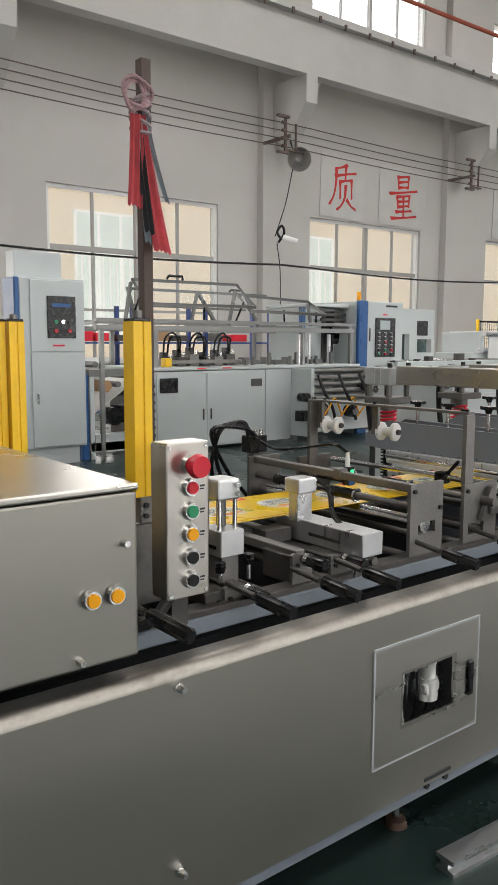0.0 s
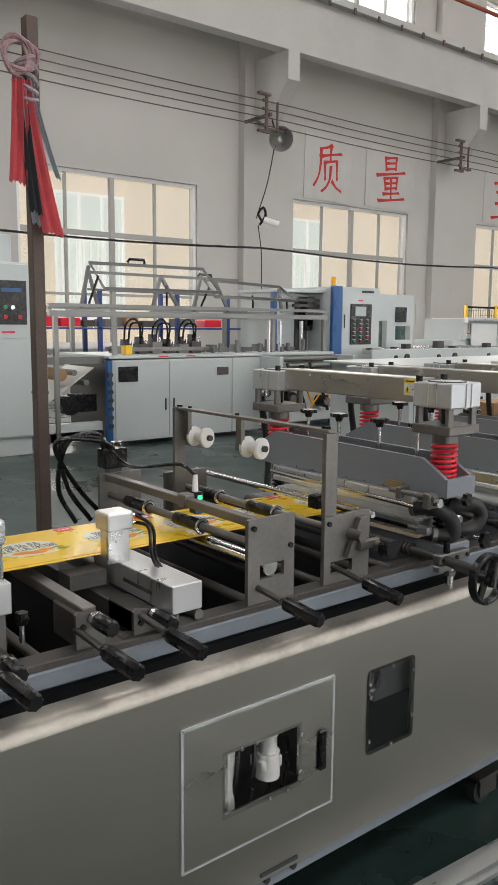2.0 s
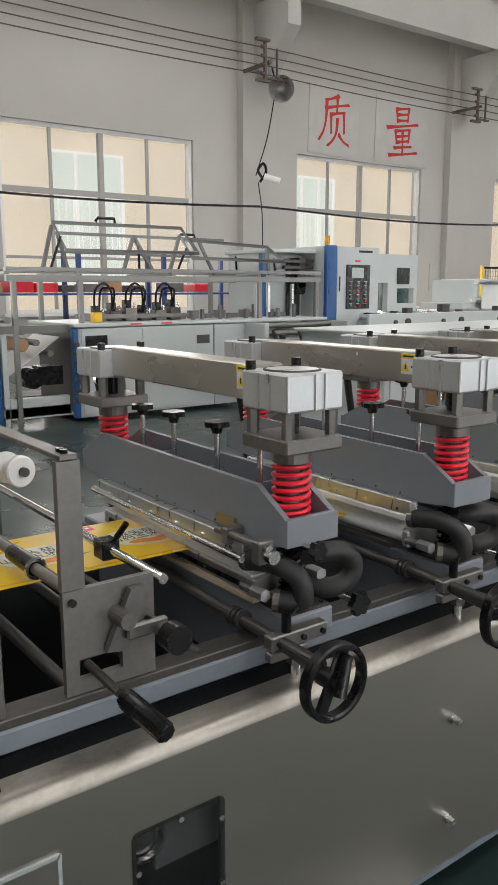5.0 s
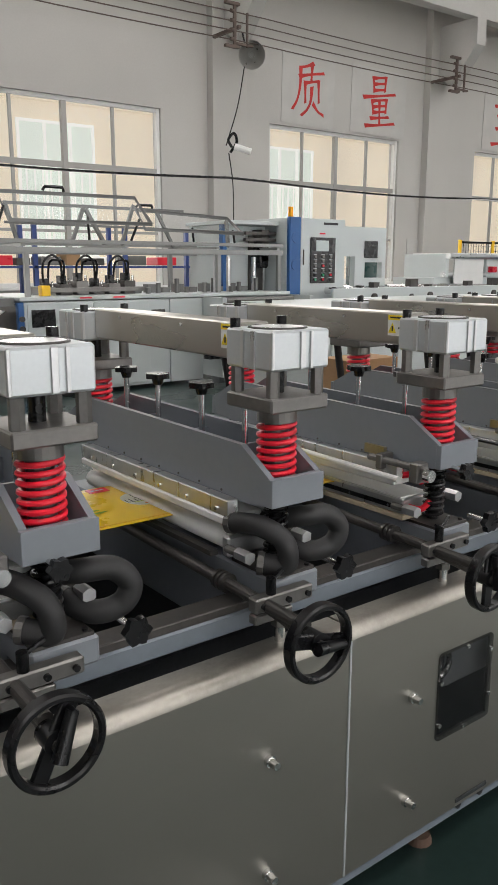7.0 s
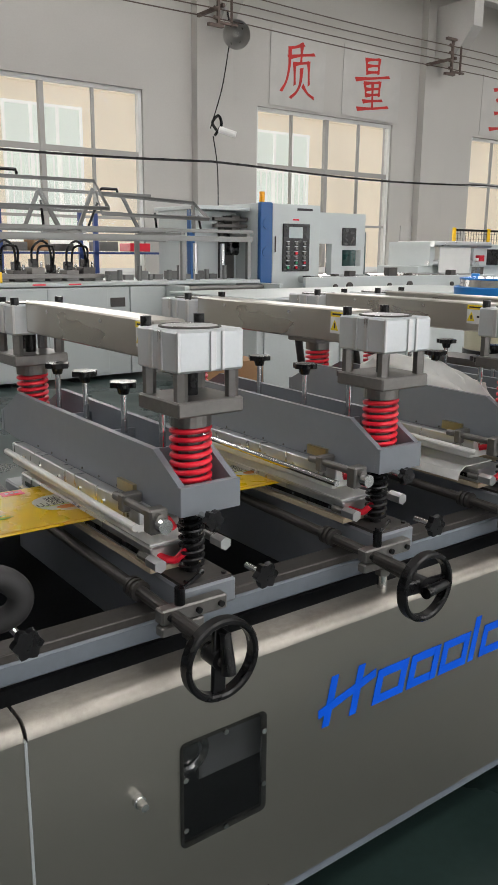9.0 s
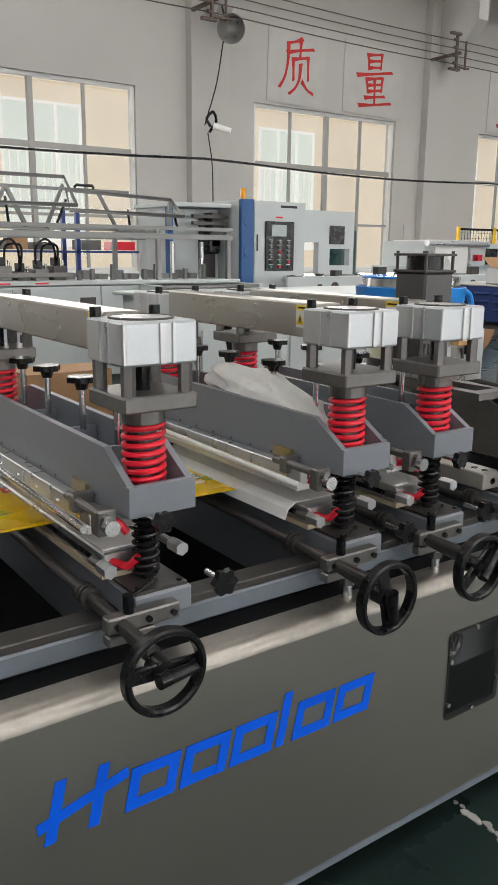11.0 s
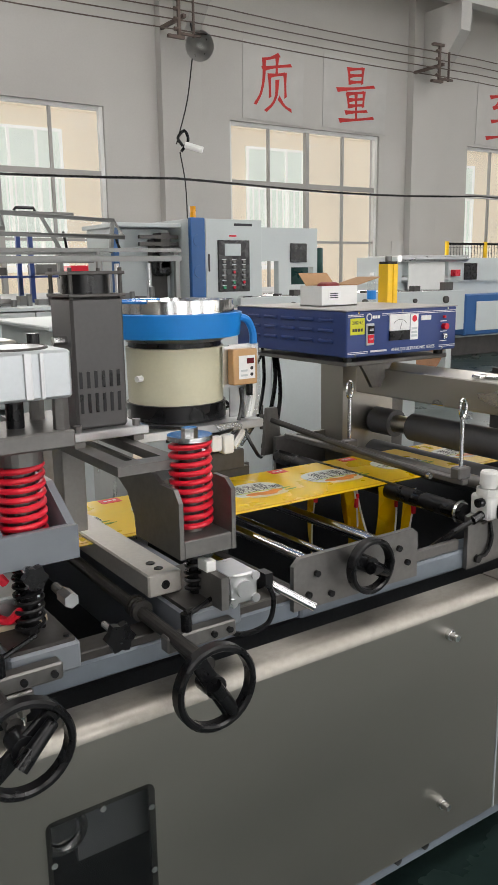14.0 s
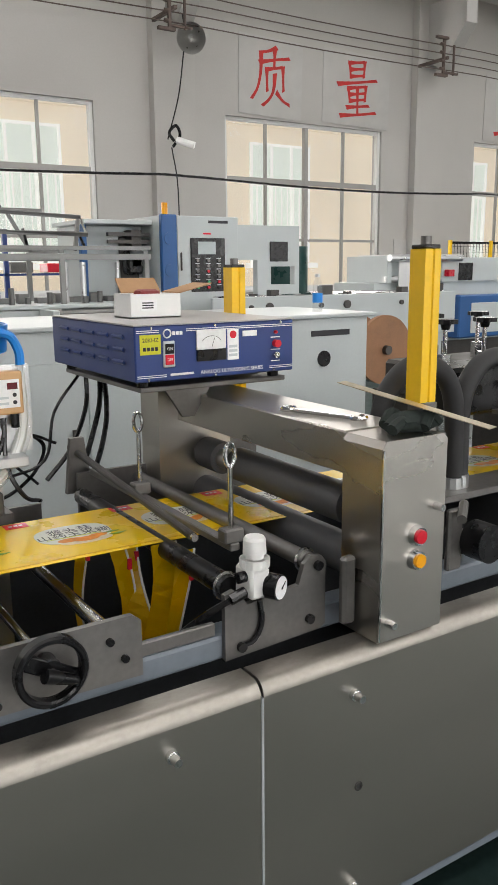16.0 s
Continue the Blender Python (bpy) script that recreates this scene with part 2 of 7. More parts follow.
def holed(bm, x0, x1, z0, z1, y0, y1, holes):
    """An upright sheet, all in one piece, with rectangular openings that go through it."""
    xs = sorted({x0, x1, *(h[0] for h in holes), *(h[1] for h in holes)})
    zs = sorted({z0, z1, *(h[2] for h in holes), *(h[3] for h in holes)})
    grid = {}

    def corner(i, j, y):
        if (i, j, y) not in grid:
            grid[i, j, y] = bm.verts.new((xs[i], y, zs[j]))
        return grid[i, j, y]

    def solid(i, j):
        if not (0 <= i < len(xs) - 1 and 0 <= j < len(zs) - 1):
            return False
        cx, cz = (xs[i] + xs[i + 1]) / 2, (zs[j] + zs[j + 1]) / 2
        return not any(h[0] < cx < h[1] and h[2] < cz < h[3] for h in holes)

    for i in range(len(xs) - 1):
        for j in range(len(zs) - 1):
            if not solid(i, j):
                continue
            for y in (y0, y1):
                bm.faces.new([corner(a, b, y) for a, b in ((i, j), (i + 1, j), (i + 1, j + 1), (i, j + 1))])
            for di, dj, (p, q) in ((-1, 0, ((i, j), (i, j + 1))), (1, 0, ((i + 1, j), (i + 1, j + 1))), (0, -1, ((i, j), (i + 1, j))), (0, 1, ((i, j + 1), (i + 1, j + 1)))):
                if not solid(i + di, j + dj):
                    bm.faces.new((corner(*p, y0), corner(*q, y0), corner(*q, y1), corner(*p, y1)))
    return bm


def lettering(name, text, size, mat, m, parent, depth=0.0004, align="CENTER", squeeze=1.0, thick=0.0):
    """Words in the built-in font, as a thin mesh that lies in the x-y plane of m."""
    c = bpy.data.curves.new(name, "FONT")
    c.body, c.size, c.align_x, c.align_y, c.extrude = text, size, align, "CENTER", depth
    c.offset = thick
    ob = bpy.data.objects.new(name, c)
    me = bpy.data.meshes.new_from_object(ob)
    bpy.data.objects.remove(ob)
    me.transform(m @ Matrix.Diagonal((squeeze, 1, 1, 1)))
    me.materials.clear()
    me.materials.append(mat)
    o = new(name, me)
    o.parent = parent
    return o


def bolt(bm, p, axis, r=0.006, h=0.006):
    a = Vector(p)
    d = {"x": Vector((1, 0, 0)), "y": Vector((0, 1, 0)), "z": Vector((0, 0, 1)), "-y": Vector((0, -1, 0)), "-x": Vector((-1, 0, 0))}[axis]
    rod(bm, a, a + d * h, r, 10)


B = bmesh.new


def top_level():
    return {ob.name for ob in bpy.data.objects if not ob.parent}


def set_over(before, dx, dy=0.0, dz=0.0):
    """Moves what was built since the given state, all together."""
    for ob in bpy.data.objects:
        if not ob.parent and ob.name not in before:
            ob.location += Vector((dx, dy, dz))



# ---- the hall ----
built = top_level()
hall_floor = tagged(part("floor", box(B(), -14, 46, -12, 14.4, -0.2, 0), FLOOR), "dark green-grey painted workshop floor, worn and dusty", "floor", kind="structure")
LOW = [(-6.5, -2.6), (0.2, 4.1), (7.1, 11.06), (13.75, 17.77), (20.7, 24.6), (27.4, 31.3), (34.1, 38.0)]
holes = [(a, b, 1.0, 4.33) for a, b in LOW] + [(a, b, 8.67, 10.3) for a, b in LOW]
tagged(part("wall_north", holed(B(), -14, 46, 0, 12, 14.4, 14.7, holes), WALL), "tall whitewashed plaster wall with two rows of windows", "wall", kind="structure")
# Unseen wall, assumed to repeat the north openings so daylight enters behind.
tagged(part("wall_south_assumed", holed(B(), -14, 46, 0, 12, -12.3, -12, holes), WALL), "tall whitewashed plaster wall with two rows of windows", "wall", kind="structure")
# Unseen end walls, added to close the hall.
tagged(part("wall_east", box(B(), 46, 46.3, -12.3, 14.7, 0, 12), WALL), "plain whitewashed end wall, unseen, added to close the hall", "wall", kind="structure")
tagged(part("wall_west", box(B(), -14.3, -14, -12.3, 14.7, 0, 12), WALL), "plain whitewashed end wall, unseen, added to close the hall", "wall", kind="structure")
# Unseen roof; open strips are added to let light in from above.
roof = B()
for a, b in ((-12.3, -7), (-4, 6), (9, 14.7)):
    box(roof, -14.3, 46.3, a, b, 12, 12.2)
for x in (-14.3, 0, 14, 28, 42):
    for a, b in ((-7, -4), (6, 9)):
        box(roof, x, x + 4.3, a, b, 12, 12.2)
tagged(part("ceiling", roof, ROOF), "unseen pale roof sheeting, open strips added for daylight", "ceiling", kind="structure")

n = 0
for a, b in LOW:
    for low, (z0, z1) in ((True, (1.0, 4.33)), (False, (8.67, 10.3))):
        n += 1
        w = thing("window_%d" % n, "large white-framed window with clear panes" if low else "high clerestory window, bright with daylight", "window", a, 14.4, z0, kind="structure")
        W, H = b - a, z1 - z0
        f = B()
        for x0, x1 in ((0, 0.07), (W - 0.07, W)):
            box(f, x0, x1, 0.06, 0.16, 0, H)
        for z in ((0, 0.07), (H - 0.07, H)):
            box(f, 0.07, W - 0.07, 0.07, 0.15, *z)
        part("window_frame", f, FRAME, w)
        f = B()
        box(f, W / 2 - 0.045, W / 2 + 0.045, 0.06, 0.16, 0.07, H - 0.07)
        for q in (0.25, 0.75):
            box(f, W * q - 0.025, W * q + 0.025, 0.08, 0.14, 0.07, H - 0.07)
        if low:
            box(f, 0.07, W - 0.07, 0.075, 0.145, 2.12, 2.22)
            box(f, 0.07, W - 0.07, 0.085, 0.14, 0.98, 1.03)
        part("glazing_bars", f, BARS, w)
        for k in range(4):
            p = part("pane", box(B(), W * k / 4 + 0.03, W * (k + 1) / 4 - 0.03, 0.105, 0.111, 0.07, H - 0.07), GLASS, w)
            p.visible_shadow = False
        if low:
            part("window_sill", box(B(), -0.05, W + 0.05, -0.06, 0.05, -0.05, 0.0), FRAME, w)
# North lamps back real windows; south lamps are added at unseen, assumed ones.
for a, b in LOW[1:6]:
    daylight_lamp((a + b) / 2, 14.3, 2.7, b - a - 0.2, 3.1, (0, -1, -0.1), 260)
    daylight_lamp((a + b) / 2, -11.9, 2.7, b - a - 0.2, 3.1, (0, 1, -0.1), 260)
    daylight_lamp((a + b) / 2, 14.3, 9.5, b - a - 0.2, 1.5, (0, -1, -0.3), 170)
    daylight_lamp((a + b) / 2, -11.9, 9.5, b - a - 0.2, 1.5, (0, 1, -0.3), 170)
# Roof strips are unseen; these lamps are added for light from above.
for y in (-5.5, 7.5):
    for x in (-4.9, 9.1, 23.1):
        daylight_lamp(x + 0.05, y, 11.9, 9.4, 2.8, (0, 0.001, -1), 900)

# outside: the neighbouring house, glowing in place of daylight on it, and the sky
out = thing("neighbour_house", "beige rendered building across the yard, set glowing as a backdrop", "building", 0, 20, 0, kind="structure")
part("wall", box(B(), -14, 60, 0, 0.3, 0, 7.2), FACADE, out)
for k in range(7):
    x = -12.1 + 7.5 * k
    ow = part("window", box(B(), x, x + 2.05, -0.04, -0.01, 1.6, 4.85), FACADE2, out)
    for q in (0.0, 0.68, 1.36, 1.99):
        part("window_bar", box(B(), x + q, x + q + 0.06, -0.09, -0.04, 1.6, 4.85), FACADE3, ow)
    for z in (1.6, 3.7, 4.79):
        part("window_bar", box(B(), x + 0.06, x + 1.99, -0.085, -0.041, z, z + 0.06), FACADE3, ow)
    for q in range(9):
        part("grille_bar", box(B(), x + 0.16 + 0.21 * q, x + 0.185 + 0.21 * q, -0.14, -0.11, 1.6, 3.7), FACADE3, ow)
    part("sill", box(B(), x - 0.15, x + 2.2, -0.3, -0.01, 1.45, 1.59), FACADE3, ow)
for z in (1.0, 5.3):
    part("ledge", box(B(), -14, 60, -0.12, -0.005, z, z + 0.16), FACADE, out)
tagged(part("sky_backdrop", box(B(), -80, 120, 40, 40.2, 0, 40), SKYGLOW), "white overcast sky", "sky", kind="structure")
tagged(part("sky_backdrop", box(B(), -80, 120, -40.2, -40, -0.1, 40), SKYGLOW), "white overcast sky", "sky", kind="structure")
tagged(part("ground", box(B(), -80, 120, -60, 60, -0.6, -0.25), FACADE), "yard ground outside the hall, set glowing like the house", "ground", kind="structure")

# columns, crane beam on brackets, conductor wires
for x in (-1.2, 5.5, 12.15, 18.6, 25.5, 32.4):
    c = thing("column", "whitewashed square column against the wall", "column", x, 0, 0, "columns along the wall", "structure")
    part("shaft", box(B(), 0, 0.85, 14.2, 14.4, 0, 12), WALL, c)
    part("bracket", prism(B(), [(14.2, 7.0), (14.2, 5.85), (13.8, 5.62), (13.12, 6.42), (13.12, 7.0)], "x", 0.28, 0.6), WALL_LOW, c)
    st = thing("wire_bracket", "dark steel bracket carrying conductor wires", "bracket", x - 0.1, 13.35, 5.4, "wire brackets")
    f = B()
    box(f, 0, 0.05, 0, 0.05, 0, 0.68)
    box(f, -0.2, 0.12, -0.02, 0.06, -0.051, -0.001)
    box(f, -0.2, 0.12, -0.02, 0.06, 0.681, 0.73)
    box(f, 0.3, 0.33, 0.0, 0.04, 0.0, 0.6)
    box(f, 0.051, 0.45, 0.0, 0.05, 0.02, 0.06)
    box(f, 0.1, 0.16, 0.0, 0.86, 0.30, 0.36)
    for k in range(4):
        rod(f, (-0.07, 0.02, 0.1 + 0.16 * k), (-0.002, 0.02, 0.1 + 0.16 * k), 0.035, 10)
    part("frame", f, RUST, st)
beam = thing("crane_beam", "pale grey concrete crane runway beam with rail", "beam", 0, 0, 0, kind="structure")
part("web", box(B(), -14, 46, 13.15, 13.45, 7.0, 8.1), WALL_LOW, beam)
part("flange", box(B(), -14, 46, 13.0, 13.6, 8.1, 8.25), WALL_LOW, beam)
part("rail", box(B(), -14, 46, 13.27, 13.33, 8.25, 8.38), RUST, beam)
f = B()
for k in range(80):
    box(f, -13.6 + 0.75 * k, -13.54 + 0.75 * k, 12.97, 13.0, 8.02, 8.14)
part("clips", f, RUST, beam)
for k in range(4):
    w = B()
    z = 5.5 + 0.16 * k
    tube(w, [(x, 13.37, z - 0.04 * math.sin(math.pi * ((x + 1.3) % 6.9) / 6.9)) for x in np.arange(-13, 46, 0.86)], 0.011, 6)
    tagged(part("conductor_wire", w, RUST), "thin dark conductor wire strung along the wall", "wire", "conductor wires")
w = B()
tube(w, [(x, 13.2, 3.02 - 0.10 * math.sin(math.pi * ((x - 4) % 8) / 8)) for x in np.arange(-13, 46, 0.8)], 0.022, 6)
tagged(part("sagging_cable", w, BLACK), "black cable strung across the wall at head height", "cable")
w = B()
tube(w, [(-14, 12.9, 9.0), (12, 12.9, 9.05), (18.4, 12.9, 9.1), (46, 12.9, 9.1)], 0.05, 8)
tagged(part("fire_pipe", w, PIPE), "red-brown painted pipe under the roof", "pipe")

# wall lamp, camera and cables
lampx = thing("wall_floodlight", "round grey floodlight with open reflector on the column", "lamp", 12.5, 13.4, 5.3)
f = B()
m = pose(0, 0, 0, 108, 0, -40)
prof = [(0.05, 0.28), (0.12, 0.25), (0.20, 0.14), (0.245, 0.0), (0.255, -0.025)]
rings = [[f.verts.new(m @ Vector((r * math.cos(a * math.pi / 12), r * math.sin(a * math.pi / 12), -z))) for a in range(24)] for r, z in prof]
for a, b in zip(rings, rings[1:]):
    for k in range(24):
        f.faces.new((a[k], a[(k + 1) % 24], b[(k + 1) % 24], b[k]))
f.faces.new(rings[0])
part("reflector", f, material("grey_cast_aluminium", (0.42, 0.41, 0.39), 0.35, 0.7), lampx, smooth=True)
f = B()
rod(f, m @ Vector((0, 0, -0.3)), m @ Vector((0, 0, -0.08)), 0.06, 12)
part("bulb", f, CLEAR, lampx)
f = B()
tube(f, bend([(0.0, 0.2, 0.2), (0, 0.3, 0.5), (-0.05, 0.2, 0.9)]), 0.02, 6)
tube(f, bend([(-0.1, 0.1, -0.2), (-0.12, 0.3, -0.9), (-0.25, 0.5, -1.6)]), 0.012, 6)
part("wiring", f, BLACK, lampx)
sec = thing("security_camera", "small white bullet camera on the column", "camera", 12.35, 13.75, 3.68)
part("housing", rod(B(), (0, 0, 0), (0.25, -0.2, -0.1), 0.06, 12), WHITE, sec)
f = B()
tube(f, bend([(0, 0.1, 0.0), (-0.12, 0.05, 0.12), (0.02, 0.05, 0.25), (0.12, 0.1, 0.1), (0.0, 0.15, -0.1)]), 0.03, 6)
tube(f, bend([(0, 0.2, -0.1), (0.1, 0.2, -0.7), (0.12, 0.2, -1.6)]), 0.012, 6)
part("cable", f, BLACK, sec)

# red calligraphy sheets: each character laid down in brush strokes
BRUSH = {
    "zhi": [[(0.64, 0.98), (0.46, 0.92), (0.29, 0.89)], [(0.31, 0.90), (0.28, 0.58), (0.2, 0.32), (0.07, 0.14)], [(0.27, 0.73), (0.56, 0.78), (0.9, 0.82)],
            [(0.60, 0.92), (0.57, 0.66)], [(0.41, 0.63), (0.40, 0.27)], [(0.40, 0.62), (0.76, 0.67)], [(0.76, 0.67), (0.75, 0.28)],
            [(0.58, 0.55), (0.54, 0.30), (0.44, 0.14), (0.29, 0.03)], [(0.60, 0.25), (0.72, 0.12), (0.86, 0.05)]],
    "liang": [[(0.33, 0.97), (0.35, 0.70)], [(0.32, 0.95), (0.70, 0.99)], [(0.70, 0.99), (0.67, 0.72)], [(0.36, 0.84), (0.67, 0.87)], [(0.35, 0.72), (0.67, 0.75)],
              [(0.04, 0.57), (0.5, 0.62), (0.98, 0.68)], [(0.29, 0.52), (0.32, 0.27)], [(0.29, 0.51), (0.72, 0.56)], [(0.72, 0.56), (0.69, 0.30)],
              [(0.32, 0.40), (0.69, 0.44)], [(0.33, 0.29), (0.69, 0.33)], [(0.51, 0.53), (0.50, 0.06)], [(0.24, 0.17), (0.78, 0.22)], [(0.08, 0.02), (0.5, 0.05), (0.95, 0.10)]],
    "dao": [[(0.16, 0.88), (0.5, 0.92), (0.86, 0.97)], [(0.52, 0.92), (0.40, 0.76), (0.26, 0.66)], [(0.26, 0.66), (0.74, 0.72)], [(0.62, 0.83), (0.72, 0.72), (0.82, 0.60)],
            [(0.20, 0.38), (0.80, 0.44)], [(0.51, 0.62), (0.50, 0.07)], [(0.03, 0.03), (0.5, 0.07), (0.97, 0.13)]],
}


def brush_character(strokes, size):
    """Flat strokes, heavy where the brush lands and lifts, thinner between; a bmesh each."""
    made = []
    for n_, line in enumerate(strokes):
        pts = [p.to_2d() for p in bend([(u, v, 0) for u, v in line], 5)]
        left, right, y = [], [], -0.002 - 0.0006 * (n_ % 6)
        for i_, p in enumerate(pts):
            t_ = i_ / (len(pts) - 1)
            d_ = (pts[min(i_ + 1, len(pts) - 1)] - pts[max(i_ - 1, 0)]).normalized()
            w_ = 0.5 * (0.088 - 0.10 * t_ * (1 - t_) - 0.03 * t_) * (1.0 if len(line) < 4 else 1.05)
            side = Vector((-d_.y, d_.x)) * w_
            slant = d_ * 0.03 * (1 if i_ == 0 else -1 if i_ == len(pts) - 1 else 0)
            left.append(p + side - slant * (i_ == 0))
            right.append(p - side - slant * (i_ > 0))
        made.append(prism(B(), [((p.x - 0.5) * size, (p.y - 0.5) * size) for p in left + right[::-1]], "y", y, 0.0))
    return made


for body, x0, x1, lean in (("zhi", 14.05, 15.6, 3), ("liang", 16.1, 17.95, 2), ("dao", 20.95, 22.75, 3)):
    s = thing("calligraphy_sheet", "grey paper sheet with one large red brushed character", "sign", (x0 + x1) / 2, 14.39, 5.12, "slogan sheets")
    part("sheet", prism(B(), [(-(x1 - x0) / 2, -0.72), ((x1 - x0) / 2 - 0.04, -0.76), ((x1 - x0) / 2, 0.70), (-(x1 - x0) / 2 + 0.03, 0.74)], "y", -0.01, 0.0), PAPER, s)
    for f in brush_character(BRUSH[body], 1.12):
        part("brush_stroke", f, PRINT_RED, s).matrix_basis = pose(0, -0.0105, 0, 0, -lean, 0)
f = B()
box(f, 18.2, 18.8, 14.38, 14.4, 1.4, 2.05)
tagged(part("notice_board", f, PAPER), "small grey notice sheet on the wall", "notice")

set_over(built, -0.5)

# ---- the bag machine in front: side covers, bed, rails ----
HATCH = (1.472, 1.895, 0.325, 0.638)
WIN = [(2.018, 2.174, 0.405, 0.608), (3.222, 3.389, 0.415, 0.603), (4.442, 4.602, 0.413, 0.606)]


def side_cover(x0, x1, holes, label):
    c = thing("side_cover", label, "machine cover", 0, 0, 0, "side covers of the bag machine")
    part("panel", holed(B(), x0 + 0.003, x1 - 0.003, 0.21, 0.72, 1.37, 1.376, holes), STEEL, c)
    r, prof = 0.026, []
    for k in range(7):
        a = math.pi / 2 * k / 6
        prof.append((1.37 + r - r * math.cos(a), 0.72 + r * math.sin(a)))
    prof += [(1.432, 0.746), (1.432, 0.66), (1.428, 0.66), (1.428, 0.741), (1.396, 0.741), (1.376, 0.72)]
    part("rim", prism(B(), prof, "x", x0 + 0.003, x1 - 0.003), RIM, c, "rounded rim with rubbed grey marks", smooth=True)
    return c


def cover_knobs(c, places):
    for x, z in places:
        f = B()
        rod(f, (x, 1.37, z), (x, 1.362, z), 0.011, 14)
        rod(f, (x, 1.362, z), (x, 1.345, z), 0.0085, 14, 0.007)
        part("cover_screw", f, CHROME, c, smooth=True)


cov_a = side_cover(-6.2, 2.955, [HATCH, WIN[0]], "brushed stainless steel side cover with inspection hatch")
cov_b = side_cover(2.955, 5.445, WIN[1:], "brushed stainless steel side cover with two inspection windows and blue mark")
cov_c = side_cover(5.445, 14.5, [], "brushed stainless steel side cover at the delivery end")
cover_knobs(cov_a, [(0.899, 0.705), (0.899, 0.31), (-0.3, 0.7), (2.76, 0.552), (2.757, 0.322)])
cover_knobs(cov_b, [(3.134, 0.542), (3.128, 0.305), (5.277, 0.675), (5.272, 0.295)])
cover_knobs(cov_c, [(5.64, 0.665), (5.643, 0.27), (7.8, 0.62)])
part("hole_ring", tube(B(), [(5.655 + 0.007 * math.cos(a / 2), 1.369, 0.475 + 0.007 * math.sin(a / 2)) for a in range(12)], 0.0025, 6, True), DARK, cov_c)
part("hole", rod(B(), (5.655, 1.3695, 0.475), (5.655, 1.372, 0.475), 0.006, 12), PIT, cov_c)
# edge strips at the seams
for x in (2.955, 5.445):
    part("edge", box(B(), x - 0.003, x + 0.0015, 1.3675, 1.378, 0.212, 0.72), ALU_W, cov_b, "bright bare edge")


def rounded(w, h, r):
    """Outline of a rectangle with round corners."""
    out = []
    for cx, cz, a0 in ((w - r, h - r, 0), (r, h - r, 90), (r, r, 180), (w - r, r, 270)):
        out += [(cx + r * math.cos(radians(a0 + 22.5 * k)), cz + r * math.sin(radians(a0 + 22.5 * k))) for k in range(5)]
    return out


def inspection_window(c, w):
    x0, x1, z0, z1 = w
    part("inspection_pane", prism(B(), [(x0 - 0.008 + u_, z0 - 0.008 + v_) for u_, v_ in rounded(x1 - x0 + 0.016, z1 - z0 + 0.016, 0.012)], "y", 1.3665, 1.3695), ACRYLIC, c, "smoked acrylic pane")
    for u, v in ((x0, z0 + 0.03), (x0, z1 - 0.06), (x1, z0 + 0.05), (x1, z1 - 0.03), ((x0 + x1) / 2, z0 - 0.001), ((x0 + x1) / 2, z1 + 0.001)):
        f = B()
        bolt(f, (u, 1.3665, v), "-y", 0.005, 0.004)
        part("screw", f, CHROME, c)
    f = B()
    tube(f, [(x0 + 0.028 + 0.032 * math.cos(a / 4), 1.395, z1 - 0.035 + 0.032 * math.sin(a / 4)) for a in range(25)], 0.007, 8, True)
    rod(f, (x0 + 0.028, 1.40, z1 - 0.035), (x0 + 0.028, 1.5, z1 - 0.035), 0.024, 16)
    part("bearing", f, CHROME, c)
    part("inner_plate", box(B(), x0 + 0.05, x1 + 0.05, 1.40, 1.41, z1 - 0.10, z1 + 0.03), ALU_W, c)


for x in (1.68, 3.30):
    part("slot", box(B(), x, x + 0.11, 1.3665, 1.3698, 0.222, 0.231), PIT, cov_a if x < 2 else cov_b)
inspection_window(cov_a, WIN[0])
inspection_window(cov_b, WIN[1])
inspection_window(cov_b, WIN[2])
# hatch with its own window, white air filter behind
d = part("hatch_door", holed(B(), HATCH[0] + 0.004, HATCH[1] - 0.004, HATCH[2] + 0.004, HATCH[3] - 0.004, 1.366, 1.371, [(1.58, 1.785, 0.415, 0.55)]), STEEL2, cov_a, "hinged stainless hatch")
fr = B()
for a in ((HATCH[0] - 0.002, HATCH[0] + 0.004, HATCH[2], HATCH[3]), (HATCH[1] - 0.004, HATCH[1] + 0.002, HATCH[2], HATCH[3])):
    box(fr, a[0], a[1], 1.366, 1.378, a[2], a[3])
box(fr, HATCH[0], HATCH[1], 1.366, 1.378, HATCH[3] - 0.004, HATCH[3] + 0.002)
box(fr, HATCH[0], HATCH[1], 1.366, 1.378, HATCH[2] - 0.002, HATCH[2] + 0.004)
part("hatch_frame", fr, ALU_W, d, "bright bare hatch edge")
part("hatch_pane", box(B(), 1.572, 1.793, 1.3625, 1.3655, 0.407, 0.558), glass("clear_hatch_pane", (0.02, 0.02, 0.02), 0.05, 0.1), d)
f = B()
box(f, 1.845, 1.868, 1.357, 1.366, 0.42, 0.52, 0.004)
part("latch", f, BLACK, d)
for u, v in ((1.576, 0.43), (1.576, 0.53), (1.789, 0.44), (1.789, 0.53), (1.66, 0.554), (1.70, 0.411), (1.62, 0.554), (1.75, 0.411)):
    f = B()
    bolt(f, (u, 1.3625, v), "-y", 0.0045, 0.004)
    part("screw", f, CHROME, d)
reg = thing("air_filter", "white plastic air filter regulator with black hoses", "air filter", 1.732, 1.41, 0.40)
f = B()
rod(f, (0, 0, 0.03), (0, 0, 0.09), 0.028, 16)
rod(f, (0, 0, 0.09), (0, 0, 0.13), 0.021, 16)
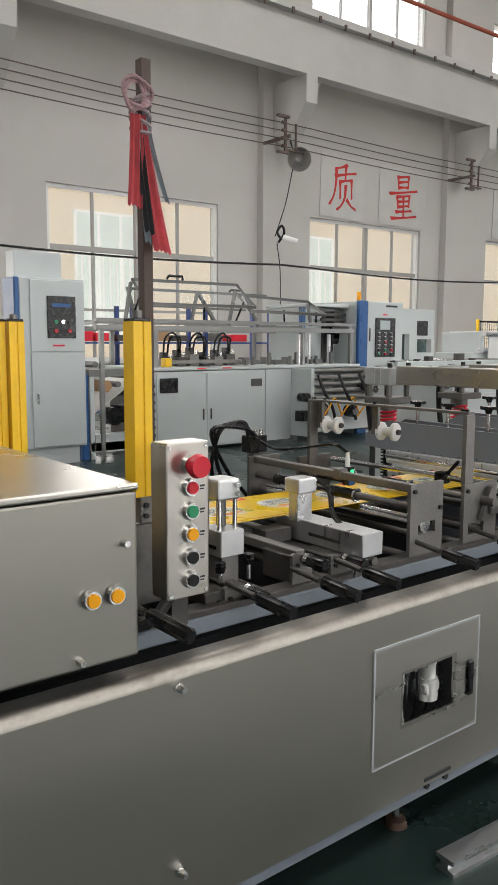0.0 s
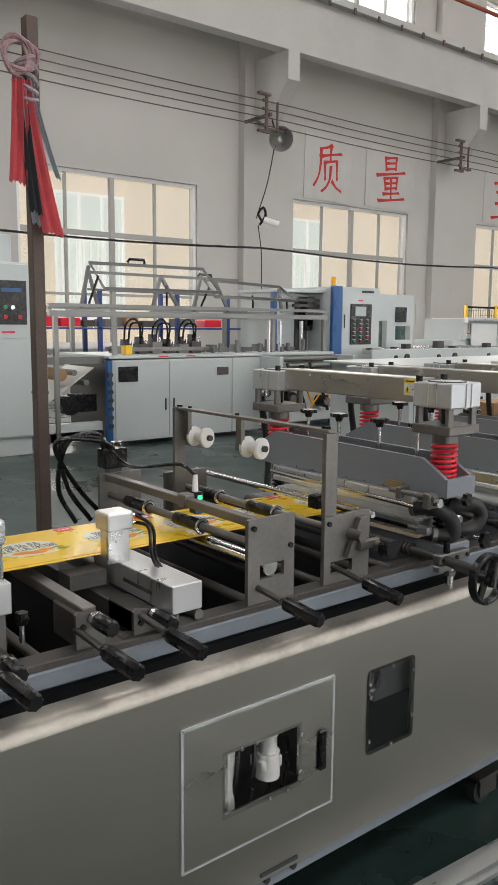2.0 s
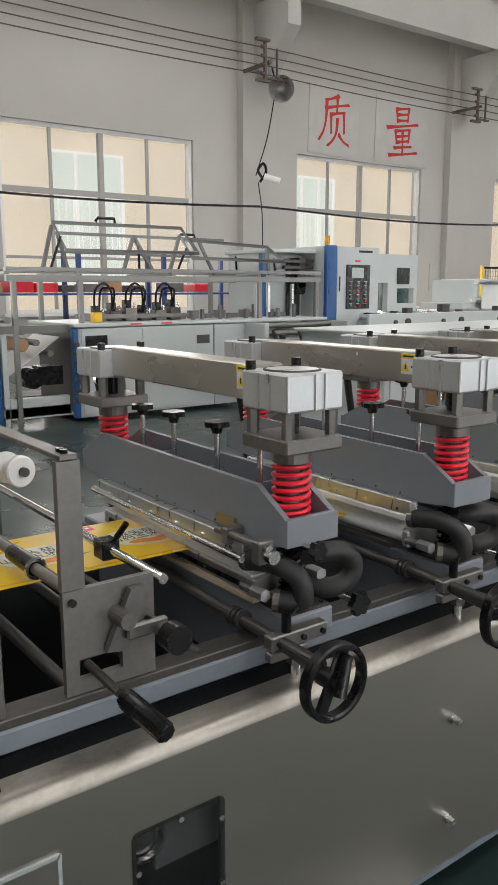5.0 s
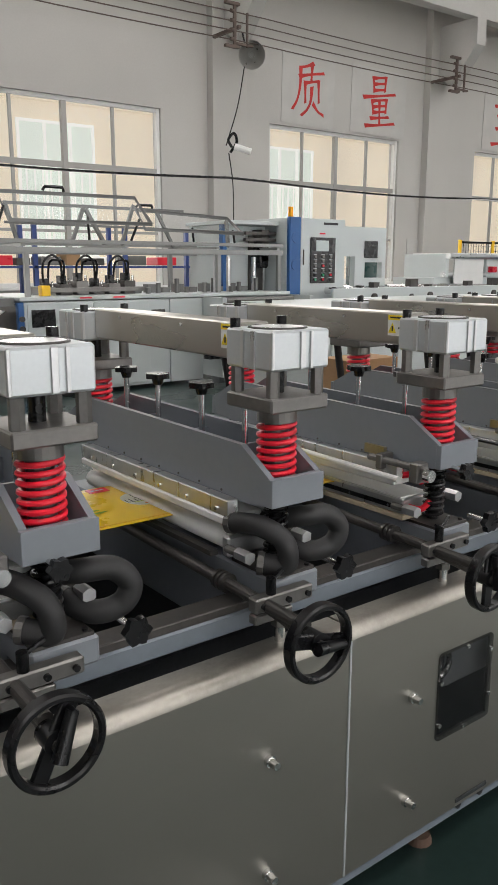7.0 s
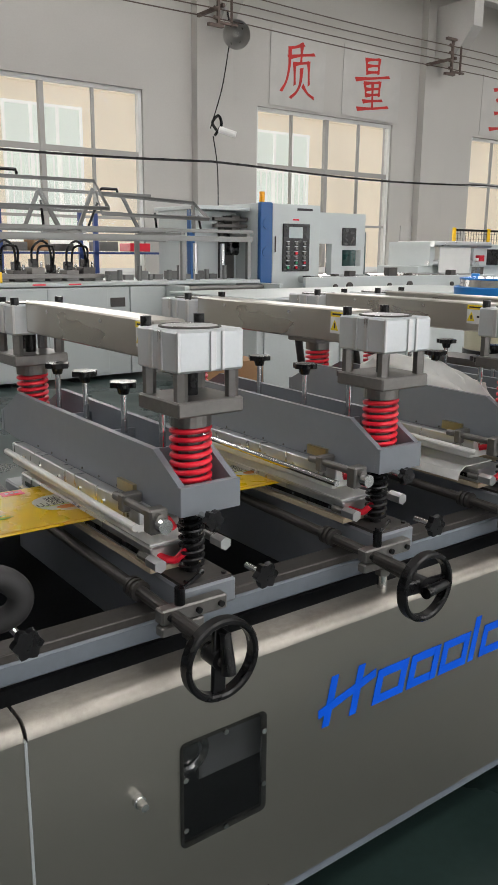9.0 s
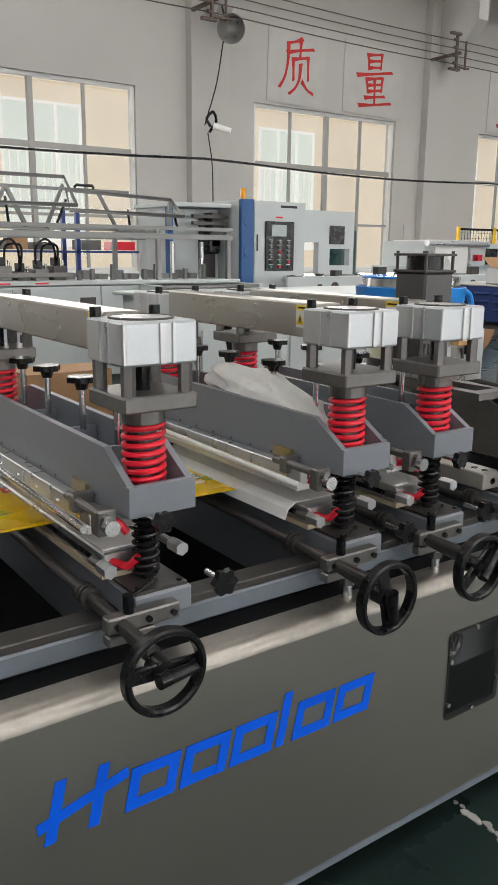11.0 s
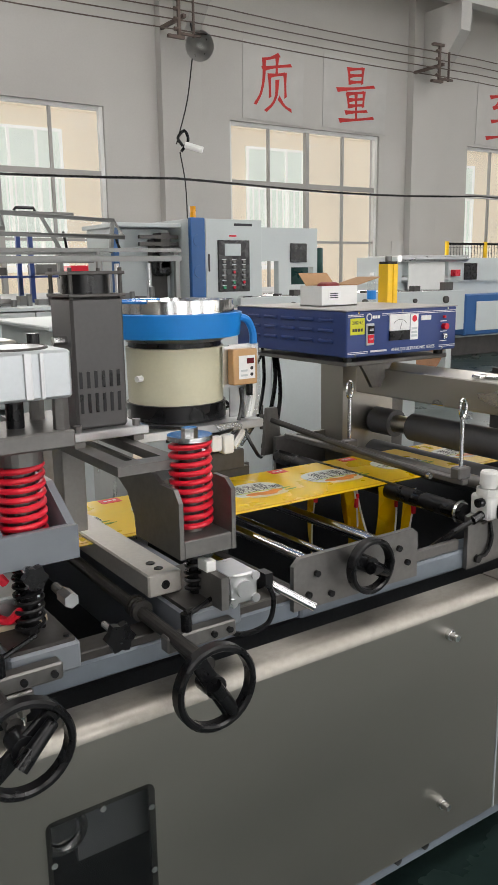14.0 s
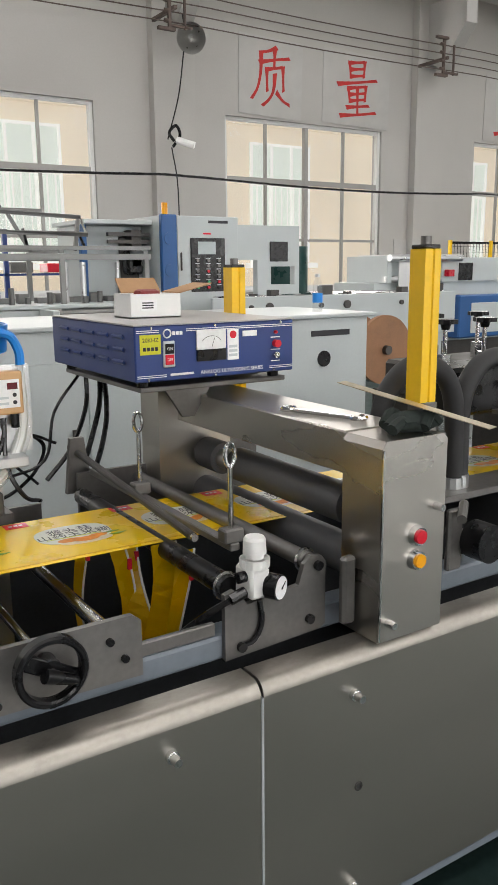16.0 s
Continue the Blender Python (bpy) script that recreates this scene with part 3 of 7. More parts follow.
rod(f, (0, 0, 0.13), (0, 0, 0.15), 0.024, 16, 0.018)
box(f, -0.03, 0.03, -0.02, 0.03, 0.05, 0.08, 0.005)
part("body", f, WHITE, reg, smooth=True)
f = B()
for k in range(4):
    tube(f, bend([(-0.08 + 0.05 * k, 0.03, -0.05), (-0.09 + 0.05 * k, 0.0, 0.06), (-0.05 + 0.04 * k, 0.04, 0.16), (-0.02 + 0.03 * k, 0.1, 0.22)]), 0.006, 6)
part("hoses", f, BLACK, reg)
part("bottle", rod(B(), (-0.10, 0.02, -0.03), (-0.10, 0.02, 0.14), 0.018, 12), WHITE, reg)
part("red_cap", rod(B(), (-0.10, 0.02, 0.14), (-0.10, 0.02, 0.165), 0.014, 12), RED, reg)
part("support", box(B(), -0.14, 0.14, -0.02, 0.12, -0.07, -0.05), DARK, reg)
part("gauge", rod(B(), (0.07, -0.02, 0.16), (0.07, 0.02, 0.16), 0.017, 16), WHITE, reg)

# blue mark on the cover: plain slanted bars
mk = thing("blue_mark", "blue vinyl company mark stuck on the cover", "sticker", 3.545, 1.3694, 0.529)


def bars(name, segs, mat, parent, w, y=-0.0006, th=0.0006, shear=0.22):
    for i, pts in enumerate(segs):
        f, th = B(), 0.0006 + 0.0002 * (i % 5)
        for (x0, z0), (x1, z1) in zip(pts, pts[1:]):
            d_ = Vector((x1 - x0, z1 - z0)).normalized()
            nx, nz = -d_.y * w / 2, d_.x * w / 2
            ex, ez = d_.x * w / 2, d_.y * w / 2
            q = [(x0 - ex + nx, z0 - ez + nz), (x1 + ex + nx, z1 + ez + nz), (x1 + ex - nx, z1 + ez - nz), (x0 - ex - nx, z0 - ez - nz)]
            q = [(u + shear * v, v) for u, v in q]
            prism(f, q, "y", -th, 0.0)
        part(name, f, mat, parent)


def mark(mat, parent, k, y=-0.0006, w=0.0125):
    seg = [[(0, 0), (0, 0.1 * k)], [(0.085 * k, 0), (0.085 * k, 0.1 * k)], [(-0.02 * k, 0.03 * k), (0.13 * k, 0.072 * k)]]
    x, a, h = 0.16 * k, 0.086 * k, 0.066 * k
    for kind in "oooioo":
        if kind == "i":
            seg.append([(x, 0), (x, 0.1 * k)])
            x += 0.045 * k
            continue
        seg.append([(x, -0.036 * k if kind == "p" else 0.0), (x, h)])
        seg.append([(x, h), (x + a, h)])
        seg.append([(x + a, h), (x + a, 0)])
        if kind in "op":
            seg.append([(x, 0.0), (x + a, 0.0)])
        x += 0.12 * k
    bars("bar", seg, mat, parent, w * k, y)


mark(LOGO, mk, 0.84, w=0.0225)

# bed: lower frame rail, feet, inner rails, floor pan, far side
bed = thing("machine_bed", "grey-blue welded machine bed, open interior darkened to stand for shade", "machine frame", 0, 0, 0)
f = B()
box(f, -6.2, 14.5, 1.392, 1.46, 0.165, 0.209)
part("lower_rail", f, GREYB, bed)
part("front_rail", box(B(), -6.2, 4.98, 1.475, 1.53, 0.752, 0.79, 0.004), GREYB, bed)
part("front_rail", box(B(), 4.98, 14.5, 1.475, 1.53, 0.745, 0.792, 0.008, 2), GREYB, bed)
# Strip under the rail, pan, walls and gap floor: shade painted near-black.
part("rail_shade", box(B(), -6.2, 14.5, 1.505, 1.53, 0.64, 0.730), PIT, bed)
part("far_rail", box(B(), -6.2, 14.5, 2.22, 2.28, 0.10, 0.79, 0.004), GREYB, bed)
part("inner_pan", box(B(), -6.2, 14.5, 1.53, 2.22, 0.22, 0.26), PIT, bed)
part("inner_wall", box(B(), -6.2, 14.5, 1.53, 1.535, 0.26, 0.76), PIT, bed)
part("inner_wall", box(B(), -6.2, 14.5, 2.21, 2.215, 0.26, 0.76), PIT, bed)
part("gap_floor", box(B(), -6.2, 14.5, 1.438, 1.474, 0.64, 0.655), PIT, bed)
part("front_slide", box(B(), 0.9, 4.98, 1.477, 1.528, 0.79, 0.806, 0.002), DARK, bed, "black slide rail")
part("far_slide", box(B(), 0.9, 4.98, 2.235, 2.265, 0.79, 0.806), DARK, bed)
for x in (1.745, 3.365, 5.2, 7.2):
    ft = thing("levelling_foot", "steel levelling foot under the machine bed", "machine foot", x, 1.518, 0, "levelling feet")
    part("pad", rod(B(), (0, 0, 0), (0, 0, 0.02), 0.034, 20, 0.028), material("brown_rubber_pad", (0.12, 0.07, 0.05), 0.7), ft)
    part("stem", rod(B(), (0, 0, 0.02), (0, 0, 0.22), 0.011, 12), CHROME, ft)
    f = B()
    bolt(f, (-0.03, -0.126, 0.19), "-y", 0.009, 0.008)
    bolt(f, (0.05, -0.126, 0.19), "-y", 0.009, 0.008)
    part("bolts", f, BLACK, ft)
for x in (2.62, 4.95):
    ca = thing("castor", "black swivel castor under the machine bed", "castor", x, 1.46, 0, "castors")
    f = B()
    rod(f, (0, -0.018, 0.045), (0, 0.018, 0.045), 0.045, 20)
    part("wheel", f, RUBBER, ca)
    f = B()
    box(f, -0.03, 0.05, -0.03, -0.024, 0.03, 0.10)
    box(f, -0.03, 0.05, 0.024, 0.03, 0.03, 0.10)
    box(f, -0.05, 0.05, -0.04, 0.04, 0.09, 0.10)
    part("fork", f, DARK, ca)


# ---- parts shared by the stations ----
def handwheel(parent, x, z, y=1.27, turn=0.0, r=0.067, small=False):
    f = B()
    prof = [(r - 0.011, -0.008), (r - 0.008, -0.0115), (r - 0.003, -0.0115), (r, -0.008), (r, 0.008), (r - 0.003, 0.0115), (r - 0.008, 0.0115), (r - 0.011, 0.008)]
    rings = [[f.verts.new((x + q * math.cos(a * math.pi / 20), y + v, z + q * math.sin(a * math.pi / 20))) for a in range(40)] for q, v in prof]
    for i in range(8):
        a_, b_ = rings[i], rings[(i + 1) % 8]
        for k in range(40):
            f.faces.new((a_[k], a_[(k + 1) % 40], b_[(k + 1) % 40], b_[k]))
    w = part("handwheel", f, BLACK, parent, "black handwheel", smooth=True)
    m = pose(x, y, z, 0, turn, 0)
    f = B()
    box(f, -0.013, 0.013, 0.0, 0.009, -(r - 0.009), r - 0.009, 0.003)
    rod(f, (0, 0.03, 0), (0, -0.004, 0), 0.017, 18)
    bmesh.ops.transform(f, matrix=m, verts=f.verts)
    part("spoke", f, BLACK, w, smooth=True)
    f = B()
    rod(f, (0.0, -0.010, r * 0.70), (0.004, -0.018, -r * 0.28), 0.0085, 14, 0.0115)
    rod(f, (0.0, 0.002, r * 0.66), (0.0, -0.018, r * 0.66), 0.006, 10)
    bmesh.ops.transform(f, matrix=m, verts=f.verts)
    part("grip", f, BLACK, w, smooth=True)
    part("centre_screw", rod(B(), m @ Vector((0, -0.004, 0)), m @ Vector((0, -0.009, 0)), 0.006, 8), DARK, w)
    return w


def star_knob(parent, p, up=True, r=0.0255, stem=0.09, mat=BLACK):
    x, y, z = p
    f = B()
    pts = []
    for k in range(24):
        a = 2 * math.pi * k / 24
        q = r * (1 + 0.13 * math.cos(6 * a))
        pts.append((x + q * math.cos(a), y + q * math.sin(a)))
    prism(f, pts, "z", z, z + 0.011)
    rod(f, (x, y, z - 0.014), (x, y, z), 0.010, 12, 0.014)
    k = part("star_knob", f, mat, parent, smooth=True)
    part("screw_rod", rod(B(), (x, y, z - stem), (x, y, z - 0.014), 0.006, 12), CHROME, k, smooth=True)


def side_knob(parent, x, y, z, r=0.022):
    f = B()
    pts = []
    for k in range(24):
        a = 2 * math.pi * k / 24
        q = r * (1 + 0.14 * math.cos(6 * a))
        pts.append((x + q * math.cos(a), z + q * math.sin(a)))
    prism(f, pts, "y", y - 0.014, y)
    part("clamp_knob", f, BLACK, parent, smooth=True)
    part("knob_stud", rod(B(), (x, y, z), (x, y + 0.05, z), 0.006, 10), CHROME, parent)


def press_base(x, style):
    """The fixed lower half of one sealing station."""
    s = thing("heat_sealer", "grey heat sealing station with lower heating bar and handwheel", "heat sealer", x, 0, 0, "heat sealing stations")
    part("cross_beam", box(B(), -0.055, 0.055, 1.43, 2.27, 0.807, 0.852, 0.004), GREY, s, "grey cross beam")
    part("beam_web", box(B(), -0.05, 0.05, 1.54, 2.205, 0.69, 0.806, 0.003), GREY, s)
    part("foot_plate", box(B(), -0.05, 0.048, 1.435, 1.56, 0.852, 0.858), DARK, s)
    for y in (1.49, 2.19):
        part("guide_post", rod(B(), (0, y, 0.855), (0, y, 1.0), 0.013, 14), BLACK, s)
        part("return_spring", coil(B(), 0, y, 0.858, 0.985, 0.0205, 0.0036, 9), BLACK, s, smooth=True)
        part("collar", rod(B(), (0, y, 0.968), (0, y, 0.992), 0.024, 18), BLACK, s)
    f = B()
    for u, v in ((-0.04, 1.445), (0.038, 1.445), (-0.04, 1.55), (0.038, 1.55)):
        bolt(f, (u, v, 0.858), "z", 0.005, 0.004)
    part("bolts", f, BLACK, s)
    # lower heating bar
    if style == "cloth":
        f = B()
        rod(f, (-0.05, 1.56, 0.893), (-0.05, 2.13, 0.893), 0.020, 18)
        box(f, -0.05, 0.05, 1.565, 2.13, 0.87, 0.912, 0.004)
        part("lower_bar", f, CLOTH, s, "white cloth-covered lower heating bar", smooth=True)
        part("bar_end", box(B(), -0.075, 0.05, 1.535, 1.559, 0.868, 0.91, 0.005), ALU, s)
        part("side_strip", box(B(), -0.085, -0.068, 1.58, 2.1, 0.862, 0.872), DARK, s)
    else:
        part("lower_bar", box(B(), -0.065, 0.03, 1.52, 2.13, 0.869, 0.902, 0.003), ALU, s, "aluminium lower heating bar")
        part("insulation", box(B(), -0.07, 0.035, 1.515, 2.135, 0.858, 0.868), material("tan_insulation_board", (0.5, 0.42, 0.3), 0.8), s)
        part("black_strip", box(B(), -0.0675, -0.0655, 1.54, 2.1, 0.878, 0.888), BLACK, s)
        if not 4.1 < x < 4.3:
            part("bar_cloth", box(B(), -0.062, 0.026, 1.53, 2.12, 0.9025, 0.906), CLOTH, s, "white release cloth over the bar")
        else:
            part("web_cloth", prism(B(), [(-0.095, 0.872), (-0.088, 0.892), (-0.07, 0.9035), (0.032, 0.9035), (0.032, 0.906), (-0.071, 0.906), (-0.091, 0.894), (-0.098, 0.873)], "y", 1.555, 2.1), CLOTH, s, "white release cloth over the bar")
        for v in (1.56, 1.68, 1.8, 1.92):
            f = B()
            bolt(f, (-0.0675, v, 0.883), "-x", 0.003, 0.002)
            part("screw", f, CHROME, s)
    # shaft, clamp bracket, handwheel
    part("cross_shaft", rod(B(), (-0.09, 1.30, 0.825), (-0.09, 2.25, 0.845), 0.0115, 14), DARK, s)
    f = B()
    for k in range(3):
        rod(f, (-0.09, 1.515 + 0.012 * k, 0.83), (-0.09, 1.523 + 0.012 * k, 0.83), 0.019, 16)
    part("knurled_collar", f, DARK, s, smooth=True)
    br = part("clamp_bracket", box(B(), -0.115, 0.015, 1.40, 1.425, 0.815, 0.842, 0.003), DARK2, s, "oiled steel clamp bracket")
    f = B()
    for u in (-0.10, -0.045, 0.0):
        bolt(f, (u, 1.40, 0.828), "-y", 0.0055, 0.006)
    part("bolts", f, BLACK, br)
    part("lower_clamp", box(B(), -0.115, -0.03, 1.402, 1.423, 0.793, 0.812, 0.003), DARK2, br)
    f = B()
    rod(f, (-0.075, 1.41, 0.842), (-0.075, 1.41, 0.872), 0.009, 12)
    tube(f, [(-0.075, 1.41, 0.866), (-0.01, 1.44, 0.874)], 0.004, 8)
    part("lever", f, BLACK, br)
    part("jack_screw", rod(B(), (-0.05, 1.415, 0.746), (-0.05, 1.415, 0.793), 0.010, 12), CHROME, br)
    part("jack_nut", rod(B(), (-0.05, 1.415, 0.775), (-0.05, 1.415, 0.788), 0.016, 6), DARK2, br)
    part("wheel_shaft", rod(B(), (-0.09, 1.26, 0.806), (-0.09, 1.41, 0.822), 0.0085, 12), DARK, s)
    handwheel(s, -0.09, 0.81, turn=(x * 977) % 180)
    side_knob(s, 0.115, 1.43, 0.843)
    return s


def press_head(x, style):
    """The upper half of one sealing station: it lifts while the film moves on."""
    h = thing("sealing_press", "lifting sealing press with aluminium cylinders and red springs", "sealing press", x, 0, 0, "sealing presses")
    for y, far in ((1.49, False), (2.19, True)):
        b = part("air_cylinder", box(B(), -0.065, 0.065, y - 0.065, y + 0.065, 1.222, 1.29, 0.004), ALU_W, h, "square aluminium air cylinder")
        f = B()
        for sx in (-1, 1):
            box(f, sx * 0.0665 - 0.002, sx * 0.0665 + 0.002, y - 0.02, y - 0.010, 1.224, 1.288, 0.0008)
            box(f, sx * 0.0665 - 0.002, sx * 0.0665 + 0.002, y + 0.010, y + 0.02, 1.224, 1.288, 0.0008)
        for sy in (-1, 1):
            box(f, -0.004, 0.007, y + sy * 0.0665 - 0.002, y + sy * 0.0665 + 0.002, 1.224, 1.288, 0.0008)
            box(f, 0.018, 0.024, y + sy * 0.0665 - 0.002, y + sy * 0.0665 + 0.002, 1.224, 1.288, 0.0008)
        box(f, -0.067, -0.059, y - 0.067, y - 0.059, 1.224, 1.289, 0.002)
        part("ribs", f, ALU, b, "bright aluminium ribs")
        f = B()
        tube(f, [(0.05 * math.cos(a * math.pi / 16), y + 0.05 * math.sin(a * math.pi / 16), 1.2905) for a in range(32)], 0.003, 6, True)
        part("cap_ring", f, DARK, b)
        part("cap", rod(B(), (0, y, 1.288), (0, y, 1.2925), 0.047, 28), ALU, b)
        f = B()
        for u, v in ((-0.053, 0.053), (0.053, 0.053)) if not far else ((-0.053, -0.053), (0.053, -0.053)):
            rod(f, (u, y + v, 1.288), (u, y + v, 1.306), 0.0095, 12)
        part("cap_screws", f, BLACK, b)
        for u in (-0.05, 0.05):
            for v in (-0.05, 0.05):
                part("spacer_post", rod(B(), (u, y + v, 1.176), (u, y + v, 1.223), 0.0115, 6), DARK2, h)
        part("base_plate", box(B(), -0.065, 0.065, y - 0.065, y + 0.065, 1.150, 1.176, 0.003), DARK2, h, "dark steel plate")
        part("piston_rod", rod(B(), (0, y, 1.176), (0, y, 1.222), 0.013, 14), BLACK, h)
        part("spring_seat", rod(B(), (0, y, 1.124), (0, y, 1.151), 0.036, 22), DARK2, h)
        part("red_spring", coil(B(), 0, y, 1.004, 1.127, 0.0325, 0.0049, 8, 8, 24), RED, h, "red lacquered compression spring", smooth=True)
        part("inner_rod", rod(B(), (0, y, 0.99), (0, y, 1.13), 0.022, 16), DARK2, h)
        # cup round the spring foot
        f = B()
        s = -1 if not far else 1
        box(f, -0.055, 0.055, y - 0.06, y + 0.06, 0.982, 1.004, 0.002)
        box(f, -0.0595, 0.0615, y + s * 0.0615, y + s * 0.048, 0.983, 1.034, 0.001)
        part("spring_cup", f, GREY, h)
    # beam between the cylinders
    bm_ = part("cross_bar", box(B(), -0.033, 0.033, 1.555, 2.125, 1.228, 1.296, 0.003), STEEL2, h, "brushed steel cross bar")
    f = B()
    for v in (1.75, 2.0):
        bolt(f, (-0.033, v, 1.282), "-x", 0.004, 0.003)
    part("screws", f, CHROME, bm_)
    st = part("warning_label", box(B(), -0.0345, -0.0333, 1.562, 1.612, 1.247, 1.292), WHITEINK, bm_, "yellow and white warning label")
    part("label_band", box(B(), -0.0352, -0.0346, 1.5625, 1.6115, 1.281, 1.2915), LABEL_Y, st)
    part("label_triangle", prism(B(), [(1.588, 1.253), (1.6105, 1.253), (1.599, 1.275)], "x", -0.0352, -0.0346), LABEL_Y, st)
    part("label_text", box(B(), -0.0352, -0.0346, 1.566, 1.582, 1.262, 1.266), INK, st)
    part("label_text", box(B(), -0.0354, -0.0352, 1.568, 1.606, 1.2845, 1.288), INK, st)
    part("label_text", box(B(), -0.0354, -0.0352, 1.5965, 1.6005, 1.257, 1.268), INK, st)
    # two arm plates with tapered ends
    outline = [(1.43, 0.984), (1.43, 1.03), (1.52, 1.082), (2.14, 1.088), (2.25, 1.03), (2.25, 0.984), (2.1, 0.972), (1.55, 0.972)]
    for u in (-0.058, 0.048):
        part("arm_plate", prism(B(), outline, "x", u, u + 0.012), GREY, h, "blue-grey painted arm plate")
    part("arm_web", box(B(), -0.046, 0.048, 1.56, 2.12, 0.985, 0.995), GREY, h)
    f = B()
    for v in (1.60, 1.78, 1.98):
        box(f, -0.046, 0.048, v - 0.004, v + 0.004, 0.995, 1.06)
    part("ribs", f, GREY, h)
    f = B()
    for v in np.arange(1.58, 2.1, 0.075):
        bolt(f, (-0.058, v, 0.985), "-x", 0.0025, 0.0015)
    part("rivets", f, DARK, h)
    for v in (1.585, 1.73, 1.90, 2.04):
        star_knob(h, (0.0, v, 1.155))
    # upper heating bar
    part("upper_bar", box(B(), -0.085, -0.06, 1.525, 2.12, 0.948, 0.980, 0.002), ALU, h, "steel upper heating bar")
    part("bar_cloth", box(B(), -0.088, 0.0, 1.53, 2.115, 0.932, 0.948, 0.003), CLOTH, h, "white cloth under the bar")
    for v in (1.56, 1.66, 1.76, 1.86, 1.96, 2.06):
        f = B()
        bolt(f, (-0.085, v, 0.958), "-x", 0.004, 0.003)
        part("screw", f, CHROME, h)
    if style != "cloth":
        part("guide_rail", rod(B(), (-0.105, 1.50, 0.955), (-0.105, 2.1, 0.965), 0.007, 12), WHITE if style == "plain" else CHROME, h)
        part("brass_plate", box(B(), -0.066, -0.058, 1.58, 1.64, 0.985, 1.005), BRASS, h)
        f = B()
        rod(f, (-0.09, 1.44, 0.985), (-0.09, 1.60, 0.985), 0.008, 12)
        box(f, -0.10, -0.06, 1.555, 1.575, 0.965, 0.998, 0.003)
        box(f, -0.105, -0.07, 1.45, 1.475, 0.955, 0.998, 0.003)
        part("guide_clamp", f, DARK2, h)
        f = B()
        rod(f, (-0.09, 1.425, 0.975), (-0.09, 1.44, 0.975), 0.013, 14)
        part("clamp_nut", f, CHROME, h)
        side_knob(h, -0.02, 1.40, 0.982, 0.016)
    return h


STATIONS = [(2.421, "mixed"), (2.87, "cloth"), (3.318, "plain"), (3.78, "mixed"), (4.226, "plain"), (4.474, "mixed")]
heads = []
for x, style in STATIONS:
    press_base(x, "cloth" if style in ("cloth",) or x == 3.79 else "bar")
    heads.append(press_head(x, style))
for i, (x, style) in enumerate(STATIONS):
    if i < 3:
        for k, s in enumerate((-1, 1)):
            if i == 2:
                continue
            hs = thing("hose_loop", "thick black corrugated cable hose looped at the press end", "hose", x, 0, 0, "press hoses")
            if s < 0:
                pts = bend([(-0.07, 1.53, 0.94), (-0.055, 1.47, 0.946), (-0.028, 1.44, 0.925), (-0.018, 1.432, 0.895), (-0.02, 1.44, 0.872), (-0.05, 1.47, 0.874)], 8)
            else:
                pts = bend([(0.0, 1.54, 0.925), (0.04, 1.47, 0.945), (0.09, 1.45, 0.945), (0.118, 1.445, 0.915), (0.105, 1.45, 0.883), (0.065, 1.47, 0.872), (0.035, 1.52, 0.885)], 8)
            part("sleeve", tube(B(), pts, 0.0195, 14), RUBBER, hs, smooth=True)
            for q in (0, -1):
                d_ = (pts[1] - pts[0]) if q == 0 else (pts[-1] - pts[-2])
                part("ferrule", rod(B(), pts[q] - d_.normalized() * 0.006, pts[q] + d_.normalized() * 0.006, 0.0215, 12), DARK2, hs)
    if i >= 2:
        hs = thing("red_fittings", "red silicone-sleeved heater wires with steel nuts", "wire fitting", x, 0, 0, "heater fittings")
        f = B()
        tube(f, bend([(-0.05, 1.525, 0.885), (-0.03, 1.50, 0.88), (-0.015, 1.49, 0.895), (0.0, 1.50, 0.885)]), 0.007, 8)
        tube(f, bend([(-0.06, 1.53, 0.955), (-0.045, 1.505, 0.96), (-0.03, 1.50, 0.94)]), 0.007, 8)
        for piece in islands(f):
            part("sleeve", piece, RED, hs, smooth=True)
    nt_ = thing("hex_fittings", "steel hexagonal connector nuts at the press end", "connector", x, 0, 0, "connector nuts")
    for u, z in ((-0.075, 0.888), (0.06, 0.90)):
        part("nut", rod(B(), (u, 1.47, z), (u, 1.505, z), 0.0125, 6), ALU, nt_)
        part("tail", rod(B(), (u, 1.50, z), (u, 1.54, z), 0.008, 10), DARK2, nt_)

for x, style in STATIONS:
    hs = thing("cable_hose", "black cable hose hanging at the far press end", "hose", x, 0, 0, "far press hoses")
    part("sleeve", tube(B(), bend([(0.0, 2.262, 1.205), (0.02, 2.31, 1.20), (0.05, 2.335, 1.12), (0.075, 2.335, 0.98), (0.06, 2.32, 0.86), (0.03, 2.29, 0.80)], 8), 0.0125, 10), RUBBER, hs, smooth=True)
    part("ferrule", rod(B(), (0.0, 2.252, 1.205), (0.004, 2.274, 1.205), 0.015, 12), CHROME, hs)

# ---- background machines ----
built = top_level()
def ebox(parent, name, x0, x1, y0, y1, z0, z1, mat, bev=0.006, label=""):
    return part(name, box(B(), x0, x1, y0, y1, z0, z1, bev), mat, parent, label)


# electrical cabinet
cab = thing("electrical_cabinet", "tall light grey electrical cabinet with black control panel", "cabinet", 3.6, 8.3, 0)
ebox(cab, "plinth", 0.1, 0.75, 0.05, 0.28, 0, 0.2, MACHINE)
ebox(cab, "body", 0.06, 0.82, 0.0, 0.32, 0.2, 2.07, MACHINE)
ebox(cab, "top_box", 0.05, 0.60, 0.1, 0.32, 2.07, 2.36, MACHINE)
ebox(cab, "side_panel", 0.0, 0.06, 0.0, 0.32, 0.2, 2.07, BLUE, 0.01, "blue side panel")
